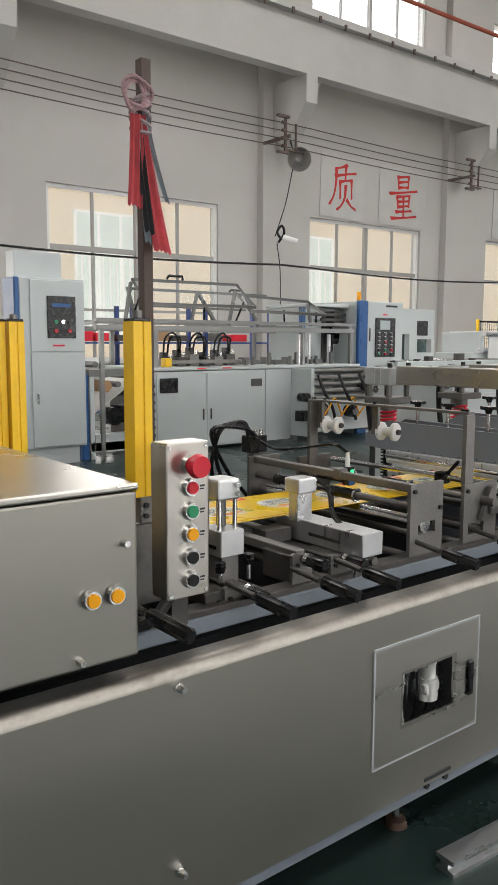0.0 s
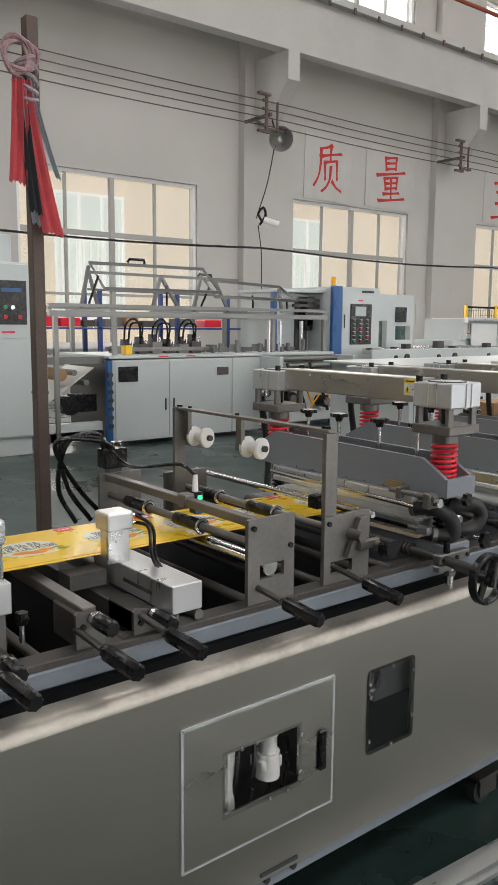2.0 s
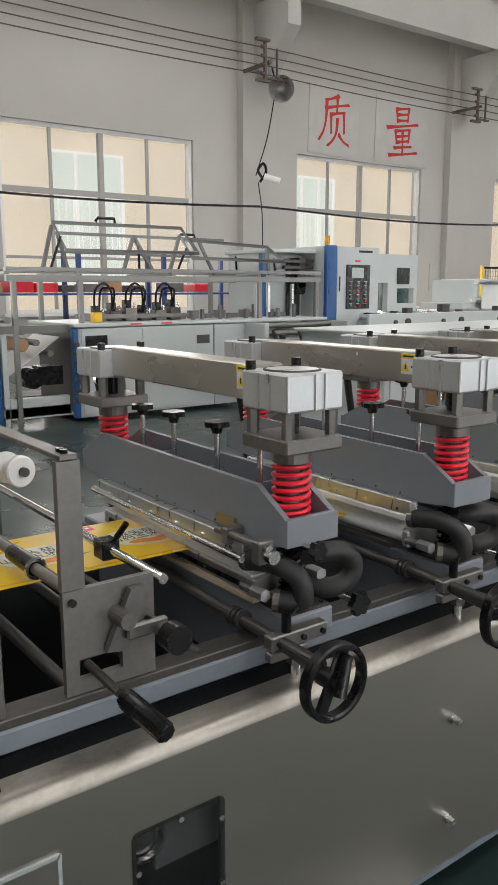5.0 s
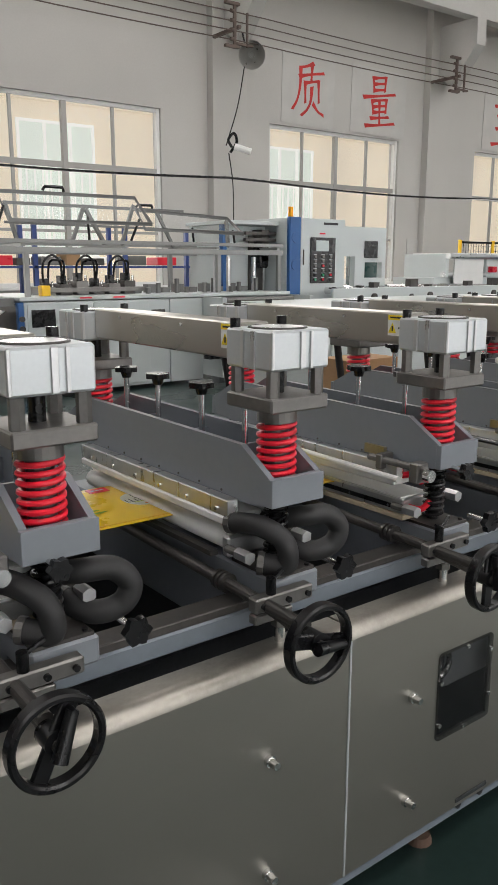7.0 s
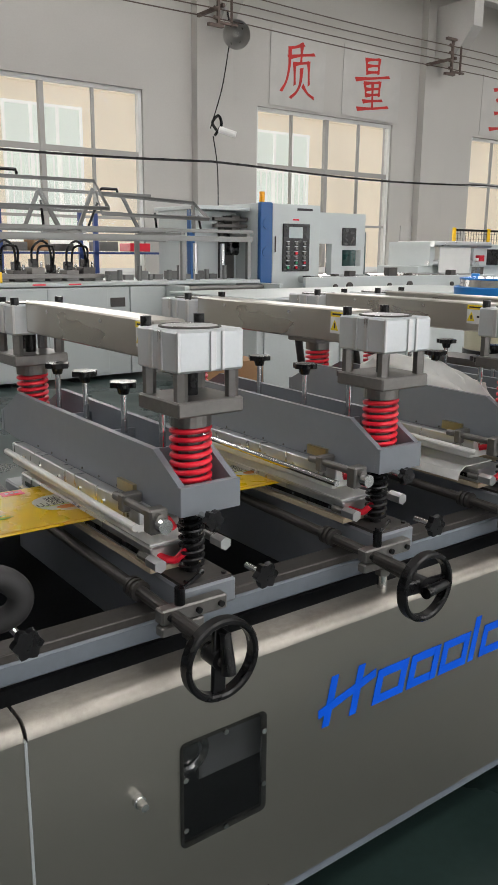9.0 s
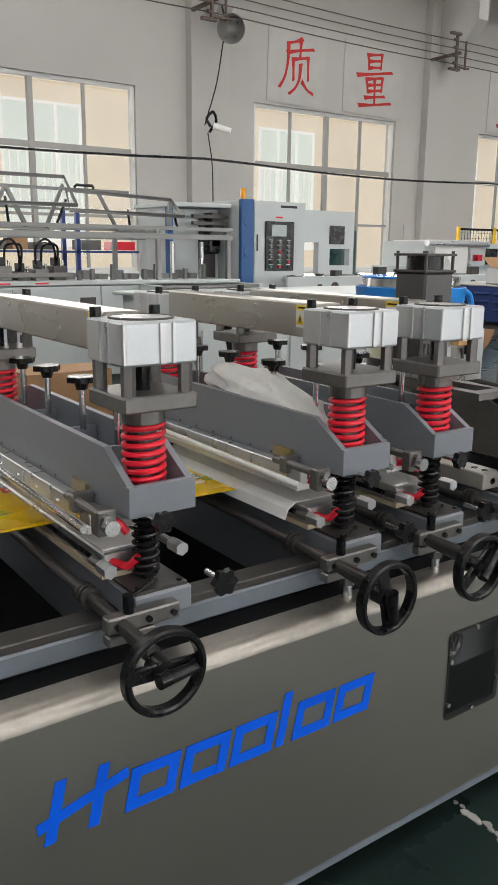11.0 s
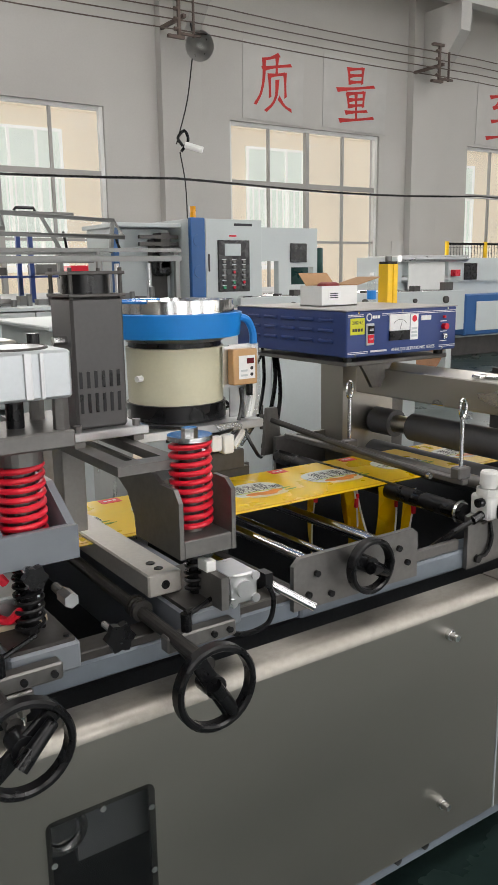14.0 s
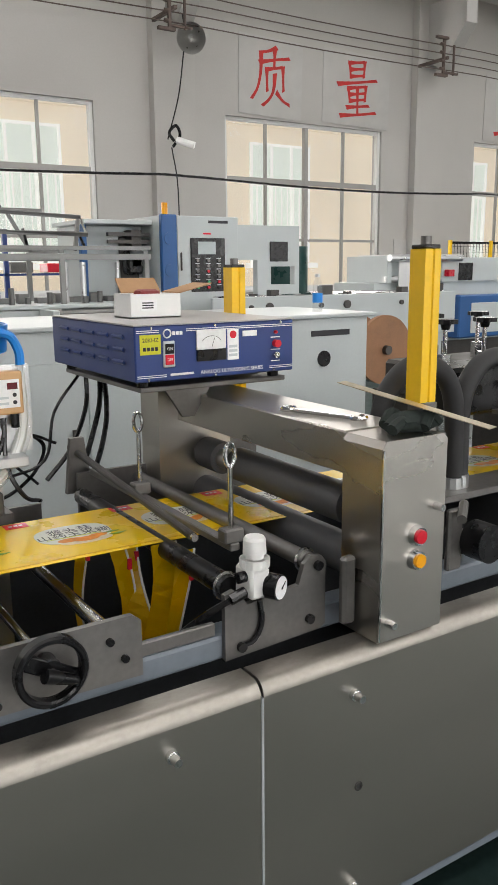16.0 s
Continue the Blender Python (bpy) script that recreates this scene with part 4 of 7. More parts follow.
dr = ebox(cab, "door", 0.17, 0.81, -0.02, -0.002, 0.22, 1.26, MACHINE, 0.004)
ebox(dr, "handle", 0.22, 0.24, -0.04, -0.021, 0.70, 0.82, CHROME, 0.002)
ebox(cab, "upper_door", 0.17, 0.81, -0.02, -0.002, 1.275, 2.05, MACHINE, 0.004)
cp = ebox(cab, "control_panel", 0.36, 0.70, -0.032, -0.021, 1.42, 1.88, BLACK, 0.004)
for k, (u, v, m_) in enumerate(((0.46, 1.60, GREENB), (0.54, 1.60, CHROME), (0.62, 1.60, BLACK), (0.46, 1.50, RBUT), (0.62, 1.50, RBUT), (0.54, 1.50, BLACK))):
    part("button", rod(B(), (u, -0.045, v), (u, -0.032, v), 0.022, 12), m_, cp)
ebox(cp, "panel_mark", 0.42, 0.64, -0.036, -0.0325, 1.76, 1.80, BLUE, 0.0)
ebox(cab, "red_label", 0.42, 0.56, -0.025, -0.021, 1.33, 1.35, RED, 0.0)
mark(INK, thing("cabinet_mark", "small dark company mark on the cabinet", "sticker", 3.80, 8.274, 1.5, rz=0), 0.001)

# long film machine with glazed hood
mc = thing("film_machine", "long light grey film machine with glazed hood and aluminium frame", "machine", 0, 8.3, 0)
ebox(mc, "base_cabinet", 5.33, 7.08, 0.0, 1.1, 0.05, 1.02, MACHINE)
ebox(mc, "worktop", 5.28, 8.9, -0.02, 1.3, 1.03, 1.07, MACHINE)
ebox(mc, "end_panel", 5.26, 5.328, -0.01, 0.06, 0.05, 1.02, BLUE, 0.01, "blue end panel with sockets")
# Flat dark sheet on the cabinet imitates the shaded open side.
ebox(mc, "side_shade_sheet", 5.318, 5.329, 0.08, 1.08, 0.1, 1.0, DARK, 0.0, "dark sheet standing for shade inside the open side")
f = B()
for k in range(7):
    rod(f, (5.295, -0.01, 0.25 + 0.1 * k), (5.295, -0.035, 0.25 + 0.1 * k), 0.03, 12)
part("sockets", f, DARK, mc)
for x0, x1 in ((5.36, 6.1), (6.11, 6.8)):
    dd = ebox(mc, "door", x0, x1, -0.015, -0.001, 0.08, 1.0, MACHINE, 0.003)
    hx = x1 - 0.06 if x0 < 6 else x0 + 0.05
    ebox(dd, "handle", hx, hx + 0.018, -0.03, -0.0155, 0.40, 0.54, DARK, 0.002)
ebox(mc, "display", 5.40, 5.66, -0.03, -0.016, 0.76, 0.94, BLACK, 0.003)
ebox(mc, "vent_grille", 6.84, 7.02, -0.006, -0.0005, 0.80, 0.90, DARK, 0.0)
for x in (5.95, 6.35):
    ebox(mc, "red_label", x, x + 0.14, -0.025, -0.021, 1.045, 1.06, RED, 0.0)
ebox(mc, "right_cabinet", 7.09, 7.55, 0.0, 1.1, 0.05, 1.02, MACHINE)
f = B()
for x in (4.68, 5.42, 7.85, 8.8):
    for y in (0.1, 1.2):
        box(f, x - 0.025, x + 0.025, y - 0.025, y + 0.025, 0.0 if x < 5 else 1.07, 1.58)
for y in (0.1, 1.2):
    box(f, 4.6, 8.85, y - 0.03, y + 0.03, 1.52, 1.58)
    box(f, 4.6, 8.85, y - 0.03, y + 0.03, 1.62, 1.66)
for x in (4.62, 5.4, 6.6, 7.85, 8.8):
    box(f, x - 0.025, x + 0.025, 0.1, 1.2, 1.585, 1.615)
part("aluminium_frame", f, MIDPROFILE, mc, "aluminium profile frame")
f = B()
flap = [(5.166, -0.15, 1.825), (5.248, 0.35, 2.14), (6.861, 0.35, 2.146), (6.777, -0.15, 1.835)]
rear = [(6.70, -0.15, 1.78), (6.88, 0.35, 2.015), (8.166, 0.35, 1.965), (8.036, -0.15, 1.767)]
for quad in (flap, rear):
    tube(f, quad, 0.027, 4, True)
tube(f, [(5.6, 1.1, 2.085), (8.0, 1.1, 2.075)], 0.025, 4)
tube(f, [(5.6, 1.1, 1.87), (7.6, 1.1, 1.85)], 0.02, 4)
for a, b in (((5.0, 0.1, 1.62), (5.23, 0.35, 2.1)), ((5.95, 0.1, 1.64), (6.22, 0.35, 2.03)), ((6.33, 0.1, 1.62), (6.22, 0.35, 2.03)), ((6.54, 0.1, 1.62), (6.84, 0.35, 2.06)),
             ((5.75, 1.1, 1.62), (5.62, 1.1, 2.08)), ((7.85, 1.1, 1.62), (7.6, 1.1, 2.06)), ((8.0, 0.1, 1.62), (8.12, 0.3, 1.93))):
    tube(f, [a, b], 0.026, 4)
part("hood_frame", f, PROFILE, mc, "aluminium hood frame")
f = B()
for a, b in (((5.1, 0.1, 1.66), (5.2, 0.05, 1.98)), ((6.15, 0.1, 1.66), (6.1, 0.02, 1.9)), ((6.66, 0.1, 1.66), (6.75, 0.05, 1.9)), ((7.5, 0.1, 1.66), (7.45, 0.05, 1.82)), ((8.1, 0.1, 1.66), (8.0, 0.0, 1.8))):
    tube(f, [a, b], 0.014, 6)
tube(f, [(5.75, 0.35, 2.17), (5.77, 0.33, 2.21), (5.97, 0.33, 2.21), (5.99, 0.35, 2.17)], 0.018, 6)
tube(f, [(7.3, 1.1, 2.1), (7.32, 1.08, 2.13), (7.52, 1.08, 2.13), (7.54, 1.1, 2.1)], 0.018, 6)
part("gas_struts", f, BLACK, mc)
for name, quad in (("hood_pane", flap), ("rear_hood_pane", rear)):
    f = B()
    f.faces.new([f.verts.new(q) for q in quad])
    bmesh.ops.solidify(f, geom=f.faces[:], thickness=0.008)
    part(name, f, CLEAR, mc)
# heads and hoses on the worktop
random.seed(12)
ebox(mc, "head_rail", 5.66, 6.95, 0.33, 0.4, 1.1, 1.15, DARK2)
ebox(mc, "head_rail", 5.66, 6.95, 0.72, 0.79, 1.1, 1.15, DARK2)
for k in range(6):
    x = 5.7 + 0.2 * k
    h = 1.16 + 0.03 * (k % 3)
    hd = ebox(mc, "print_head", x, x + 0.15, 0.36, 0.76, 1.07, h, DARK if k % 2 else DARK2)
    ebox(hd, "motor", x + 0.03, x + 0.1, 0.4, 0.52, h, h + 0.09, BLACK)
    part("fitting", rod(B(), (x + 0.12, 0.38, h), (x + 0.12, 0.38, h + 0.06), 0.014, 8), CHROME, hd)
    if k % 2 == 0:
        for q in range(2):
            part("hose", tube(B(), bend([(x + 0.03 + 0.06 * q, 0.42, h + 0.05), (x + 0.02 + 0.07 * q, 0.36, 1.42), (x + 0.12 + 0.06 * q, 0.34, 1.5 - 0.05 * q), (x + 0.22 + 0.04 * q, 0.36, 1.4), (x + 0.25, 0.42, 1.12)]), 0.013, 8), BLACK, hd, smooth=True)
ebox(mc, "yellow_clamp", 5.62, 5.72, 0.2, 0.3, 1.07, 1.18, YELLOW)
f = B()
for k in range(9):
    x = 6.95 + 0.2 * k
    rod(f, (x, 0.25 + 0.1 * (k % 2), 1.07), (x, 0.25 + 0.1 * (k % 2), 1.14 + 0.05 * (k % 3)), 0.03, 10)
    box(f, x - 0.05, x + 0.06, 0.5, 0.62, 1.07, 1.13 + 0.04 * (k % 2))
part("roller_mounts", f, PROFILE, mc)
f = B()
for x in (7.95, 8.15, 8.55):
    rod(f, (x, 0.3, 1.07), (x, 0.3, 1.5), 0.03, 10)
part("lift_posts", f, ALU, mc)
# open left end with paper sheet
f = B()
box(f, 4.5, 5.26, 0.1, 0.16, 0.1, 0.2)
box(f, 4.5, 5.26, 1.0, 1.06, 0.1, 0.2)
box(f, 4.5, 5.26, 0.08, 0.16, 0.98, 1.06)
for k in range(4):
    rod(f, (4.6 + 0.15 * k, 0.1, 1.12 - 0.12 * k), (4.6 + 0.15 * k, 1.0, 1.12 - 0.12 * k), 0.035, 12)
part("roller_frame", f, PROFILE, mc)
ebox(mc, "leg_panel", 4.42, 4.5, 0.1, 0.3, 0.0, 1.0, BLUE)
ebox(mc, "leg_panel", 4.52, 4.58, 0.1, 0.2, 0.0, 1.0, MACHINE)
ebox(mc, "floor_beam", 4.58, 5.25, 0.1, 0.2, 0.08, 0.3, MACHINE)
part("brown_roll", rod(B(), (4.75, 0.12, 0.86), (4.75, 0.95, 0.86), 0.07, 18), CARD, mc, smooth=True)
part("paper_web", prism(B(), [(4.45, 0.42), (4.45, 0.43), (5.2, 0.93), (5.2, 0.92)], "y", 0.2, 0.95), WHITE, mc)
f = B()
rod(f, (4.85, 0.1, 0.5), (4.85, 0.3, 0.5), 0.11, 16)
box(f, 4.95, 5.2, 0.15, 0.4, 0.42, 0.62)
part("drive_motor", f, BLACK, mc)
# roller bridge to the right
f = B()
for k in range(5):
    rod(f, (7.6, -0.3 + 0.06 * k, 0.62 + 0.09 * k), (8.9, -0.3 + 0.06 * k, 0.62 + 0.09 * k), 0.035, 12)
part("rollers", f, DARK2, mc)
ebox(mc, "roller_plate", 7.55, 7.62, -0.4, 0.1, 0.1, 1.03, MACHINE)
ebox(mc, "roller_plate", 8.9, 8.96, -0.4, 0.1, 0.1, 1.03, MACHINE)
f = B()
rod(f, (7.45, -0.45, 0.65), (7.45, -0.3, 0.65), 0.06, 14)
rod(f, (7.45, -0.45, 0.40), (7.45, -0.3, 0.40), 0.07, 14)
box(f, 7.36, 7.55, -0.42, -0.3, 0.33, 0.47)
part("clamps", f, BLACK, mc)

for x, z, r in ((7.75, 0.47, 0.1), (8.35, 0.42, 0.085), (8.7, 0.75, 0.06)):
    mo = part("drive_motor", rod(B(), (x, -0.44, z), (x, -0.2, z), r, 18), BLACK, mc, smooth=True)
    part("motor_cap", rod(B(), (x, -0.47, z), (x, -0.44, z), r * 0.6, 18), DARK2, mo)
ebox(mc, "lower_plate", 7.62, 8.9, -0.3, -0.26, 0.15, 0.56, MACHINE)
for k in range(3):
    part("orange_hose", tube(B(), bend([(7.7 + 0.35 * k, -0.42, 0.3), (7.8 + 0.35 * k, -0.5, 0.5), (7.95 + 0.35 * k, -0.46, 0.62), (8.1 + 0.35 * k, -0.44, 0.4)]), 0.012, 6), YBUT, mc, smooth=True)
    part("black_hose", tube(B(), bend([(7.66 + 0.4 * k, -0.42, 0.95), (7.72 + 0.4 * k, -0.5, 0.7), (7.9 + 0.4 * k, -0.46, 0.5), (8.0 + 0.4 * k, -0.43, 0.3)]), 0.022, 8), RUBBER, mc, smooth=True)

# tower unit with touch panel
tw = thing("printing_tower", "light grey machine tower with blue strip and operator panel", "machine", 0, 8.45, 0)
ebox(tw, "main_body", 9.22, 10.02, 0.0, 1.2, 0, 2.0, MACHINE)
ebox(tw, "column_body", 9.025, 9.214, 0.06, 1.2, 0, 2.0, MACHINE)
ebox(tw, "blue_column", 9.02, 9.215, -0.01, 0.055, 0, 2.01, BLUE, 0.01, "blue corner column")
ebox(tw, "rear_body", 8.26, 9.015, 0.5, 1.2, 0, 1.9, MACHINE)
ebox(tw, "rear_column", 8.24, 8.31, 0.40, 0.48, 1.03, 1.92, BLUE)
ebox(tw, "recess", 8.72, 8.96, 0.47, 0.499, 1.03, 1.78, DARK)
ebox(tw, "recess_motor", 8.74, 8.94, 0.30, 0.469, 1.36, 1.62, BLACK, 0.03)
ebox(tw, "roof_strip", 8.2, 9.015, 0.2, 1.2, 1.905, 1.95, MACHINE)
f = B()
box(f, 8.5, 9.0, 0.25, 0.3, 1.70, 1.74)
box(f, 8.5, 9.0, 0.25, 0.3, 1.78, 1.82)
box(f, 8.8, 8.92, 0.3, 0.5, 1.45, 1.85)
part("slide_rails", f, DARK, tw)
part("right_body", holed(B(), 10.025, 11.05, 0.05, 1.93, 0.2, 0.3, [(10.05, 10.42, 1.08, 1.52), (10.62, 10.98, 1.22, 1.44)]), MACHINE, tw)
ebox(tw, "display", 10.6, 10.87, 0.185, 0.199, 1.5, 1.74, BLACK)
hm = ebox(tw, "operator_panel", 9.38, 9.83, -0.02, -0.001, 1.16, 1.76, BLACK, 0.006)
ebox(hm, "touch_screen", 9.47, 9.70, -0.026, -0.0205, 1.58, 1.72, material("pale_screen", (0.35, 0.4, 0.4), 0.2, emit=0.2), 0.002)
for r_ in range(6):
    for c_ in range(3):
        m_ = (GREENB, RBUT, BLACK)[(r_ * 2 + c_) % 3] if r_ < 2 else (RBUT if (r_, c_) == (3, 1) else DARK2)
        part("button", rod(B(), (9.46 + 0.14 * c_, -0.036, 1.21 + 0.06 * r_), (9.46 + 0.14 * c_, -0.0205, 1.21 + 0.06 * r_), 0.017, 12), m_, hm)
        part("button_caption", box(B(), 9.43 + 0.14 * c_, 9.49 + 0.14 * c_, -0.0225, -0.0203, 1.233 + 0.06 * r_, 1.239 + 0.06 * r_), ALU_W, hm)
ebox(tw, "handle", 9.25, 9.27, -0.02, -0.001, 1.4, 1.6, DARK)
for v in (1.4, 1.75):
    part("blue_vent", rod(B(), (9.12, -0.02, v), (9.12, -0.0105, v), 0.07, 20), BLUE, tw)
bc = part("beacon", rod(B(), (9.12, 0.1, 2.01), (9.12, 0.1, 2.14), 0.035, 12), YBUT, tw)
part("beacon_foot", rod(B(), (9.12, 0.1, 2.005), (9.12, 0.1, 2.05), 0.028, 12), CHROME, bc)
ebox(tw, "red_label", 9.55, 9.65, -0.004, -0.0005, 1.80, 1.82, RED, 0.0)
ebox(tw, "dark_mark", 9.62, 9.88, -0.004, -0.0005, 1.925, 1.955, INK, 0.0)
tank = thing("green_tank", "dark green air tank behind the machine tower", "tank", 11.3, 9.3, 0)
part("shell", rod(B(), (0, 0, 0.1), (0, 0, 1.7), 0.3, 24), TANK, tank, smooth=True)
part("foot_ring", box(B(), -0.2, 0.2, -0.2, 0.2, 0, 0.1), TANK, tank)

# conveyor table of the tower line
tb = thing("conveyor_table", "light grey conveyor table with rollers and clamps", "machine table", 0, 8.0, 0)
ebox(tb, "side_plate", 9.4, 13.2, 0.0, 0.05, 0.55, 1.1, MACHINE)
ebox(tb, "back_plate", 9.4, 13.2, 1.0, 1.05, 0.55, 1.1, MACHINE)
for x in (9.6, 11.2, 12.9):
    ebox(tb, "leg", x, x + 0.12, 0.05, 1.0, 0, 0.55, MACHINE)
f = B()
for k in range(12):
    rod(f, (9.7 + 0.3 * k, 0.05, 1.06), (9.7 + 0.3 * k, 1.0, 1.06), 0.05, 12)
part("rollers", f, CHROME, tb)
f = B()
for k, u in enumerate((9.9, 10.15, 10.9, 11.3, 12.2, 12.8)):
    rod(f, (u, -0.03, 0.98), (u, 0.0, 0.98), 0.03 + 0.02 * (k % 2), 12)
    box(f, u + 0.1, u + 0.16 + 0.05 * (k % 3), 0.1, 0.2, 1.1, 1.13 + 0.04 * (k % 3))
part("bearings", f, DARK, tb)

# paper roll unwinder further off
pr = thing("paper_unwinder", "light grey unwinding stand with white paper roll and blue cabinet", "machine", 0, 9.0, 0)
ebox(pr, "frame", 12.7, 16.5, 0.1, 1.0, 0.3, 1.2, MACHINE)
ebox(pr, "plinth", 12.9, 16.3, 0.15, 0.95, 0.0, 0.3, DARK)
part("paper_web", box(B(), 13.07, 13.85, -0.02, 0.0, 0.98, 1.55, 0.004), WHITE, pr)
part("paper_web", box(B(), 13.07, 13.85, 0.0, 0.9, 1.565, 1.60, 0.006), WHITE, pr)
ebox(pr, "arm_plate", 12.86, 12.95, 0.0, 0.9, 1.2, 1.58, MACHINE)
ebox(pr, "far_plate", 13.1, 13.8, 0.7, 0.8, 1.2, 1.56, MACHINE)
f = B()
rod(f, (12.85, -0.05, 1.55), (14.3, -0.05, 1.55), 0.05, 14)
rod(f, (12.85, 0.05, 1.25), (14.4, 0.05, 1.25), 0.05, 14)
part("rollers", f, ALU, pr)
ebox(pr, "end_plate", 13.95, 15.2, 0.0, 0.08, 1.2, 1.56, MACHINE)
ebox(pr, "display", 14.3, 14.6, -0.02, -0.001, 1.22, 1.48, BLACK)
ebox(pr, "blue_cabinet", 14.2, 17.5, -0.15, 0.09, 0.35, 1.0, BLUE, 0.02, "blue enamel cabinet")
ebox(pr, "cabinet_door", 14.45, 17.4, -0.165, -0.151, 0.42, 0.88, MACHINE)
ebox(pr, "orange_knob", 14.0, 14.12, -0.1, -0.002, 1.28, 1.38, RBUT)

# mesh fence
fn = thing("mesh_fence", "black wire mesh safety fence with yellow posts", "fence", 0, 13.0, 0)
for k in range(5):
    ebox(fn, "post", 18.3 + 1.3 * k, 18.38 + 1.3 * k, 0, 0.06, 0, 2.0, YELLOW)
f = B()
for k in range(5):
    x0 = 18.4 + 1.3 * k
    box(f, x0, x0 + 1.16, 0.0, 0.03, 1.92, 1.97)
    box(f, x0, x0 + 1.16, 0.0, 0.03, 0.2, 0.25)
    for j in range(12):
        box(f, x0 + 0.05 + 0.1 * j, x0 + 0.057 + 0.1 * j, 0.01, 0.018, 0.25, 1.92)
    for j in range(14):
        box(f, x0, x0 + 1.16, 0.01, 0.018, 0.3 + 0.12 * j, 0.306 + 0.12 * j)
g = part("mesh", f, BLACK, fn)

# blue shelving with boxes behind the film machine
sh = thing("blue_shelf", "blue steel shelf loaded with red bins and parts", "shelf", 0, 11.0, 0)
f = B()
for x in (5.2, 6.6, 8.0, 9.4):
    box(f, x, x + 0.06, 0, 0.06, 0, 1.95)
    box(f, x, x + 0.06, 0.5, 0.56, 0, 1.95)
part("uprights", f, NAVY, sh)
f = B()
for z in (0.3, 1.35):
    box(f, 5.2, 9.46, 0, 0.56, z, z + 0.03)
part("shelves", f, NAVY, sh)
random.seed(4)
for k, (x, w, h, m_) in enumerate(((5.33, 0.2, 0.09, CARD), (5.62, 0.34, 0.15, RED), (6.0, 0.32, 0.13, RED), (6.37, 0.2, 0.1, DARK), (6.72, 0.3, 0.12, DARK2), (7.1, 0.22, 0.16, CARD), (7.4, 0.3, 0.1, DARK), (8.1, 0.3, 0.14, DARK2), (8.6, 0.34, 0.12, RED))):
    tagged(part("parts_bin", box(B(), x, x + w, 11.05, 11.4, 1.39, 1.39 + h, 0.008), m_), "small plastic bin of spare parts on the shelf", "bin", "parts bins")
set_over(built, -0.14, 0.1)
# near white machine row
wm = thing("white_machine", "light grey machine cabinet row with round port and lower doors", "machine", 0, 4.3, 0)
ebox(wm, "body", 5.6, 8.2, 0.0, 0.9, 0.08, 1.11, MACHINE)
ebox(wm, "plinth", 5.7, 8.1, 0.1, 0.8, 0, 0.08, DARK)
part("port", rod(B(), (7.85, -0.006, 0.86), (7.85, -0.0005, 0.86), 0.05, 20), BLACK, wm)
for k in range(3):
    dd = ebox(wm, "door", 5.65 + 0.65 * k, 6.27 + 0.65 * k, -0.014, -0.001, 0.12, 0.95, MACHINE, 0.003)
    ebox(dd, "handle", 6.2 + 0.65 * k, 6.22 + 0.65 * k, -0.03, -0.0145, 0.45, 0.6, DARK, 0.002)
ebox(wm, "top_plate", 5.55, 8.25, -0.03, 0.95, 1.11, 1.135, MACHINE)
ebox(wm, "dark_mark", 7.75, 8.05, -0.004, -0.0005, 1.0, 1.035, INK, 0.0)
bt = thing("water_bottle", "clear plastic water bottle with blue label on the machine", "bottle", 7.95, 4.5, 1.135)
part("bottle", rod(B(), (0, 0, 0), (0, 0, 0.17), 0.032, 16), CLEAR, bt, smooth=True)
part("neck", rod(B(), (0, 0, 0.17), (0, 0, 0.22), 0.03, 16, 0.013), CLEAR, bt)
part("cap", rod(B(), (0, 0, 0.22), (0, 0, 0.24), 0.015, 12), WHITE, bt)
part("label", rod(B(), (0, 0, 0.06), (0, 0, 0.12), 0.0325, 16), SKYBLUE, bt)
rl = thing("fibreboard_reel", "brown fibreboard reel on a dark axle stand", "reel", 9.07, 5.1, 0.06)
part("disc", rod(B(), (0, -0.02, 0.72), (0, 0.02, 0.72), 0.27, 32), WOOD, rl)
part("disc", rod(B(), (0, 0.35, 0.72), (0, 0.39, 0.72), 0.27, 32), WOOD, rl)
part("axle", rod(B(), (0, -0.06, 0.72), (0, 0.6, 0.72), 0.035, 16), DARK, rl)
part("stand", box(B(), -0.1, 0.1, 0.4, 0.5, -0.06, 0.75), DARK, rl)

# ---- cutting end: stainless cabinet, control box, light curtains ----
ic = thing("cutter_cabinet", "brushed stainless steel cutter cabinet with amber push buttons", "machine cabinet", 0, 0, 0)
part("body", box(B(), -6.2, 0.815, 1.374, 2.25, 0.792, 1.112, 0.006, 2), STEEL, ic)
part("lid", box(B(), -6.2, 0.818, 1.371, 2.25, 1.114, 1.127, 0.004, 2), STEEL2, ic, "thin lid under wrinkled protective film")


def push_button(parent, x, y, z, mat, r=0.0135, big=False):
    f = B()
    rod(f, (x, y, z), (x, y - 0.012, z), r * 1.45, 20, r * 1.25)
    b = part("button", f, CHROME, parent, "push button with bright ring", smooth=True)
    f = B()
    if big:
        rod(f, (x, y - 0.010, z), (x, y - 0.03, z), r * 1.0, 20)
        rod(f, (x, y - 0.03, z), (x, y - 0.045, z), r * 1.75, 24, r * 1.5)
    else:
        rod(f, (x, y - 0.010, z), (x, y - 0.0165, z), r, 20, r * 0.92)
    part("cap", f, mat, b, smooth=True)


push_button(ic, 0.713, 1.371, 0.923, YBUT)
push_button(ic, 0.762, 1.371, 0.923, YBUT)
for u, v in ((0.784, 1.018), (0.69, 0.81), (0.05, 1.02), (0.0, 0.81)):
    part("cover_screw", rod(B(), (u, 1.374, v), (u, 1.357, v), 0.0085, 14, 0.006), CHROME, ic, smooth=True)
f = B()
random.seed(3)
